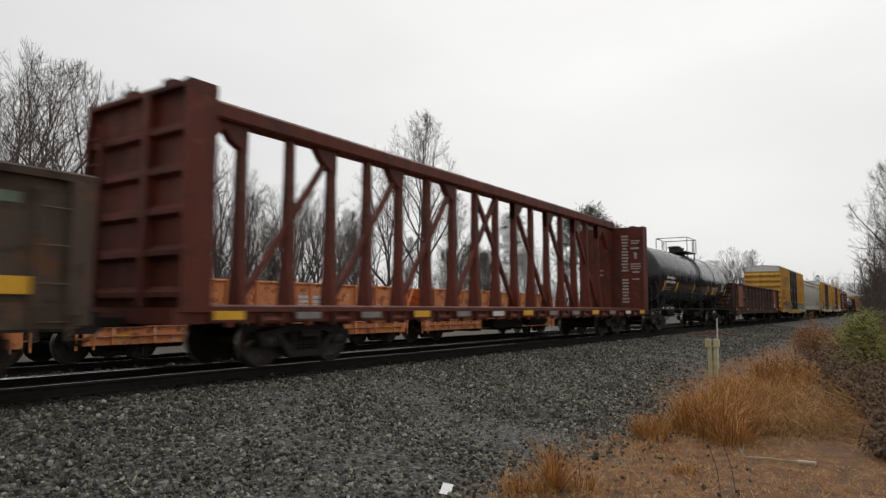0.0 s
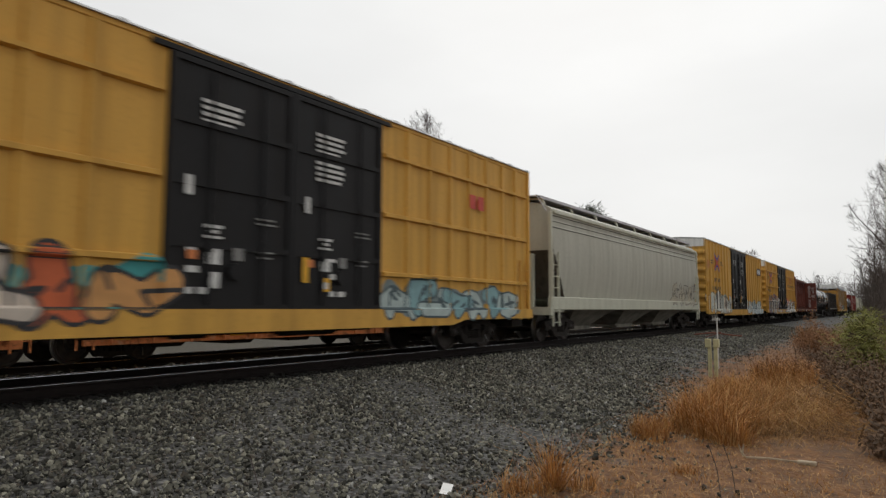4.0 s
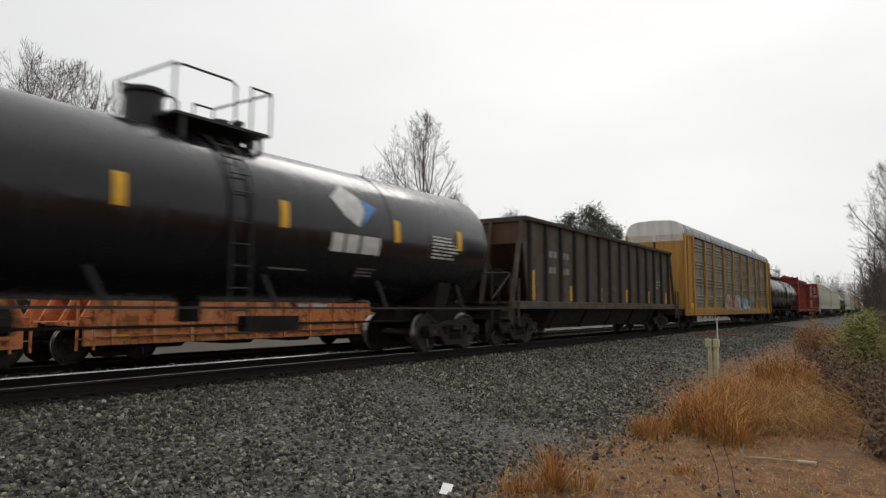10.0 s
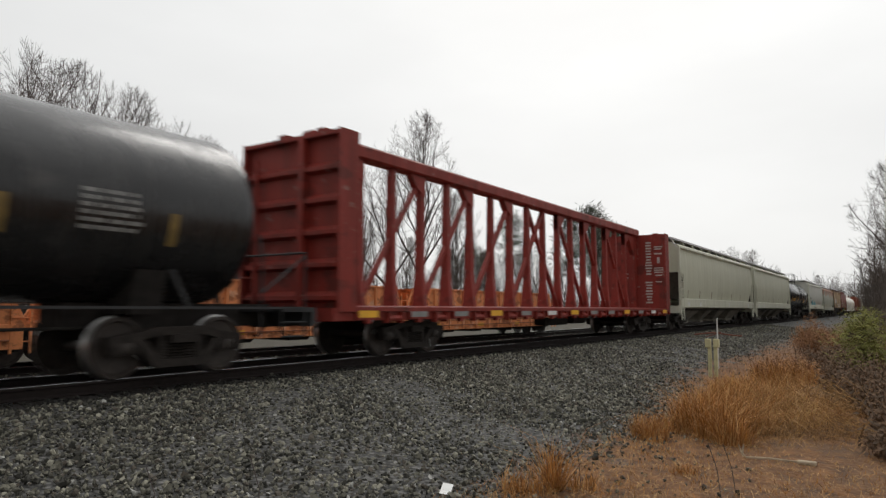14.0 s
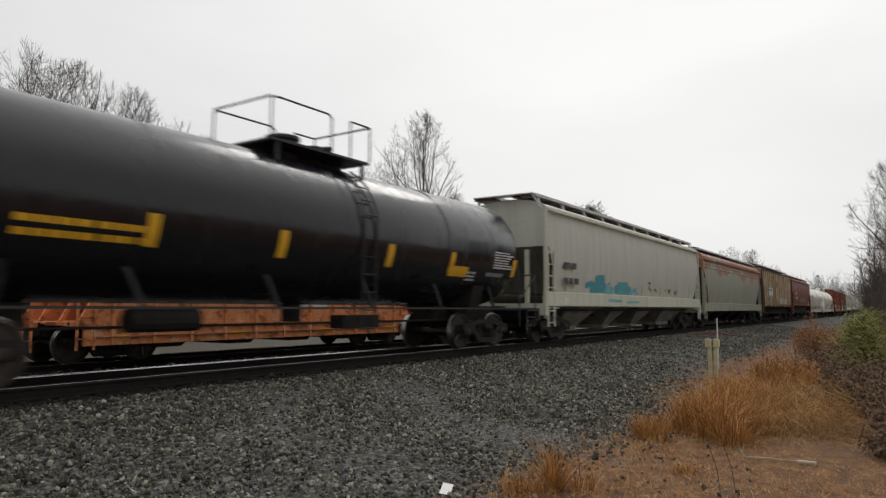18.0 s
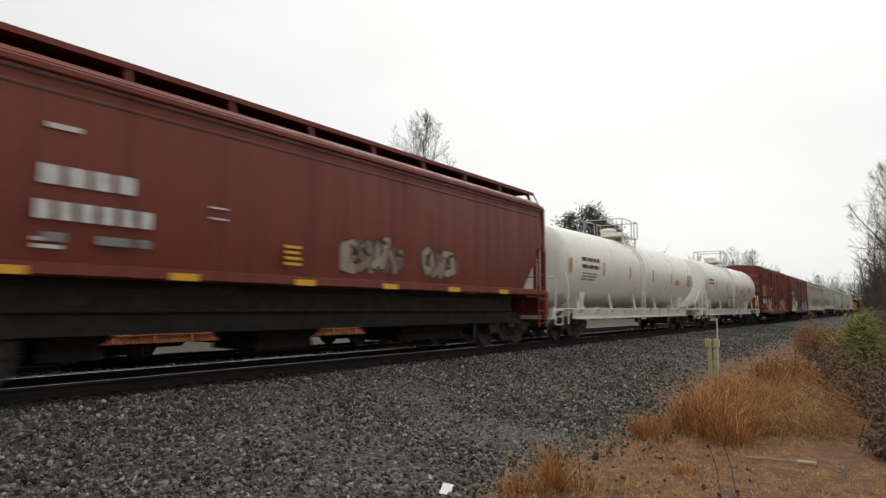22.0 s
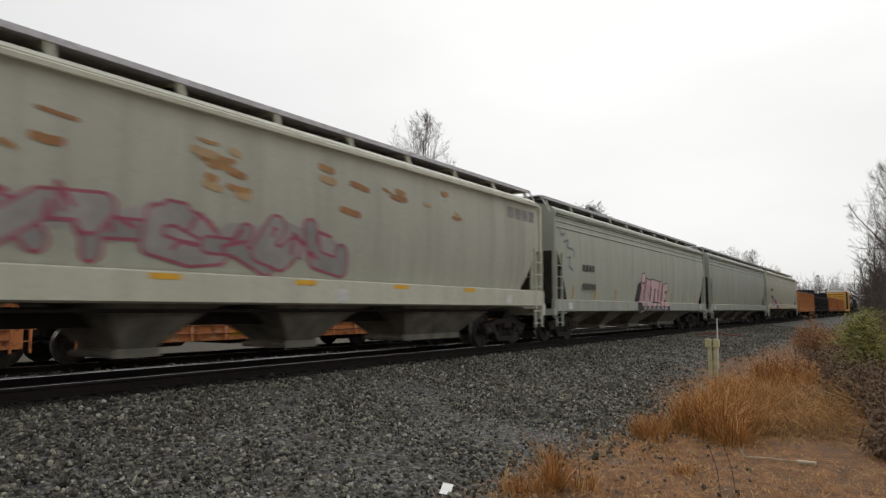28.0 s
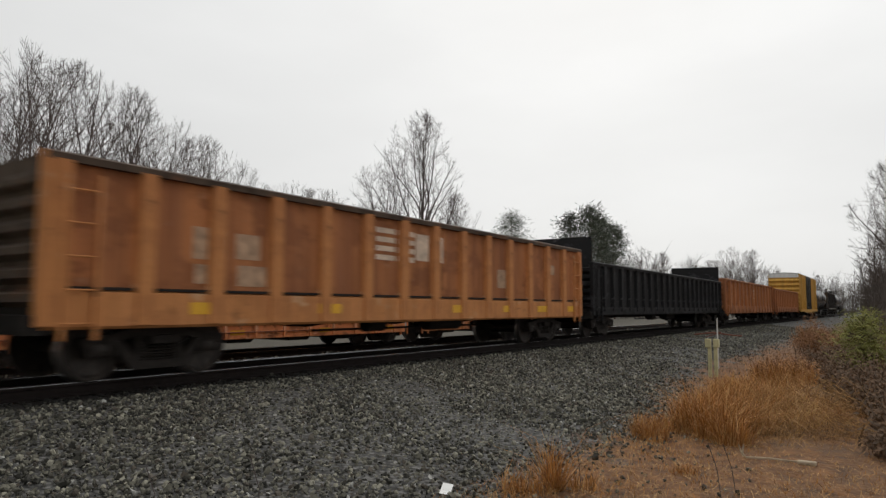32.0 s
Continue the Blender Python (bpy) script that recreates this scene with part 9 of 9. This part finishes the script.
for x, y, r, n, reach in ((11.3, 1.8, 0.4, 130, 1.0), (10.6, 1.5, 0.35, 130, 0.9), (12.2, 1.4, 0.4, 110, 1.1), (10.1, 1.25, 0.3, 110, 0.75), (11.6, 0.8, 0.4, 90, 0.85), (9.8, 1.4, 0.3, 110, 0.65), (9.7, 0.9, 0.35, 110, 0.5), (10.4, 0.5, 0.4, 100, 0.55), (9.2, 1.5, 0.25, 60, 0.4)):
    arching("bowed_straw", "pale dry stalks bowed over the earth", x, y, r, n, grng, M_PALEGRASS, reach)


def scatter_grass(name, label, count, place, rng, hmin, hmax, mat):
    b = B()
    for _ in range(count):
        x, y = place(rng)
        p = Vector((x, y, ground_z(x, y) - 0.02))
        hgt = rng.uniform(hmin, hmax)
        o = Vector((rng.gauss(0, 0.5), rng.gauss(0, 0.5), 0)) * hgt
        s = Vector((rng.gauss(0, 1), rng.gauss(0, 1), 0)).normalized() * rng.uniform(0.0015, 0.004)
        q = p + o * 0.4 + Vector((0, 0, hgt * 0.6))
        b.add([p - s, p + s, q + s * 0.7, q - s * 0.7, p + o + Vector((0, 0, hgt * 0.9))], [(0, 1, 2, 3), (3, 2, 4)])
    return tagged(part(name, b, mat), label, "grass", "", "stuff")


scatter_grass("verge_grass", "short dead grass over the brown verge", 30000, lambda r: (4.5 + 30 * r.random() ** 1.6, r.uniform(-2.5, 3.4)), random.Random(41), 0.02, 0.10, M_GRASS)
scatter_grass("far_verge_grass", "brown grass along the far verge", 9000, lambda r: (r.uniform(13, 55), r.uniform(-2.0, 4.4)), random.Random(42), 0.06, 0.28, M_VERGE)

def straw(count, place, rng):
    b = B()
    for _ in range(count):
        x, y = place(rng)
        p = Vector((x, y, ground_z(x, y) + rng.uniform(0.0, 0.03)))
        a = rng.uniform(0, 6.283)
        d = Vector((math.cos(a), math.sin(a), rng.gauss(0, 0.15))) * rng.uniform(0.025, 0.16)
        s = Vector((-math.sin(a), math.cos(a), 0)) * rng.uniform(0.0012, 0.0032)
        m = p + d * 0.5 + Vector((0, 0, 0.02))
        b.add([p - s, p + s, m + s, m - s, p + d], [(0, 1, 2, 3), (3, 2, 4)])
    return tagged(part("straw_litter", b, M_PALEGRASS), "fallen straw and dead stems lying on the earth", "grass", "", "stuff")


straw(15000, lambda r: (4.5 + 14 * r.random() ** 1.3, r.uniform(-1.5, 3.1)), random.Random(44))

tb, cb = needle_crown(1.55, random.Random(71), 130, M_SAPLING, 0.35, 0.36, 0.085, 14)
sapling = empty_thing("pine_sapling", "young bright green pine on the verge", "tree", "", 15.0, 0.52, GROUND_Z)
part("trunk", tb, M_BARK2, sapling)
part("crown", cb, M_SAPLING, sapling)

post = empty_thing("marker_post", "pale yellow twin-legged lineside marker post", "post", "", 17.2, 3.72, ground_z(17.2, 3.72))
M_POST = plain("pale_yellow_paint", (0.50, 0.46, 0.26), 0.6, 0, 0.2)
for s in (-0.07, 0.07):
    b = B()
    b.box(-0.03, 0.03, s - 0.04, s + 0.04, -0.1, 0.78, c=0.008)
    part("leg", b, M_POST, post)
for s in (-0.09, 0.10):
    b = B()
    b.box(-0.06, 0.06, s - 0.065, s + 0.065, 0.72, 0.93, c=0.012)
    part("cap", b, M_POST, post)
stake = empty_thing("wire_stake", "thin white stake with a rusty cross wire", "stake", "", 19.5, 4.08, ground_z(19.5, 4.08))
b = B()
b.tube((0, 0, 0), (0, 0, 1.38), 0.018, 6)
part("rod", b, M_WHITE, stake)
b = B()
b.pipe([(-0.25, 0.55, 0.93), (0, 0.1, 0.98), (0.1, -0.35, 0.92), (0.15, -0.6, 0.90)], 0.018)
b.pipe([(0, 0.3, 0.86), (0, -0.1, 1.0)], 0.012)
part("wire", b, plain("rusty_wire", (0.16, 0.05, 0.03), 0.8), stake)

b = B()
b.sheet([(-0.09, 0.0), (-0.02, 0.012), (0.02, 0.03), (0.10, 0.055)], -0.045, 0.05, "y", 0.003)
tagged(part("paper_litter", b, plain("white_paper", (0.72, 0.72, 0.70), 0.7, 0, 0.05), at=pose(5.05, 3.38, -0.575, 8, 4, 25)), "crumpled white paper lying on the ballast", "litter")
b = B()
b.pipe([(0, 0, 0.02), (0.03, -0.2, 0.03), (0.05, -0.45, 0.025), (0.08, -0.68, 0.03)], 0.011)
b.pipe([(0.0, 0.0, 0.02), (-0.01, 0.03, 0.06), (0.02, 0.02, 0.15)], 0.009)
b.pipe([(0.02, 0.03, 0.02), (0.06, 0.08, 0.14)], 0.007)
b.box(0.03, 0.11, -0.68, -0.5, 0.0, 0.04, c=0.008)
tagged(part("dead_branch", b, plain("bleached_wood", (0.36, 0.29, 0.20), 0.85, 0, 0.4, 20), at=(8.08, 1.44, GROUND_Z + 0.01)), "pale dead branch lying on the earth", "branch")
for x, y, hh in ((6.42, 1.36, 0.45), (6.6, 1.27, 0.42), (6.0, 2.5, 0.5), (3.6, 4.15, 0.45), (3.0, 4.6, 0.4)):
    b = B()
    b.pipe([(0, 0, 0), (0.02, 0.03, hh * 0.5), (-0.02, 0.09, hh)], 0.004, 5)
    tagged(part("weed_stalk", b, M_BARK, at=(x, y, ground_z(x, y))), "thin dark dead weed stalk", "weed", "dead weed stalks")

# ---------------------------------------------------------------- the train's travel
SPEEDS = [(0, 17.432), (8, 18.118), (16, 18.930), (24, 19.400), (32, 19.747)]


def travel(t):
    """Metres run since the start; the speed rises evenly between the rows of SPEEDS."""
    s = 0.0
    for (a, va), (b, vb) in zip(SPEEDS, SPEEDS[1:]):
        if t <= a:
            break
        e = min(t, b)
        ve = va + (vb - va) * (e - a) / (b - a)
        s += (va + ve) / 2 * (e - a)
    return s


def motions():
    for car in train:
        x = car.location.x
        walk(car, [(t, pose(x - travel(t), TRACK_Y, 0)) for t in range(33)])
    # every wheel rolls with the train: one full set of rows, taken over by the others
    first = rolling[0]
    walk(first, [(i / FPS, Matrix.Rotation(-travel(i / FPS) / WHEEL_R, 4, "Y")) for i in range(32 * FPS + 1)])
    keys = first.animation_data
    for w in rolling[1:]:
        w.rotation_mode = "QUATERNION"
        own = w.animation_data_create()
        own.action = keys.action
        own.action_slot = keys.action_slot


motions()
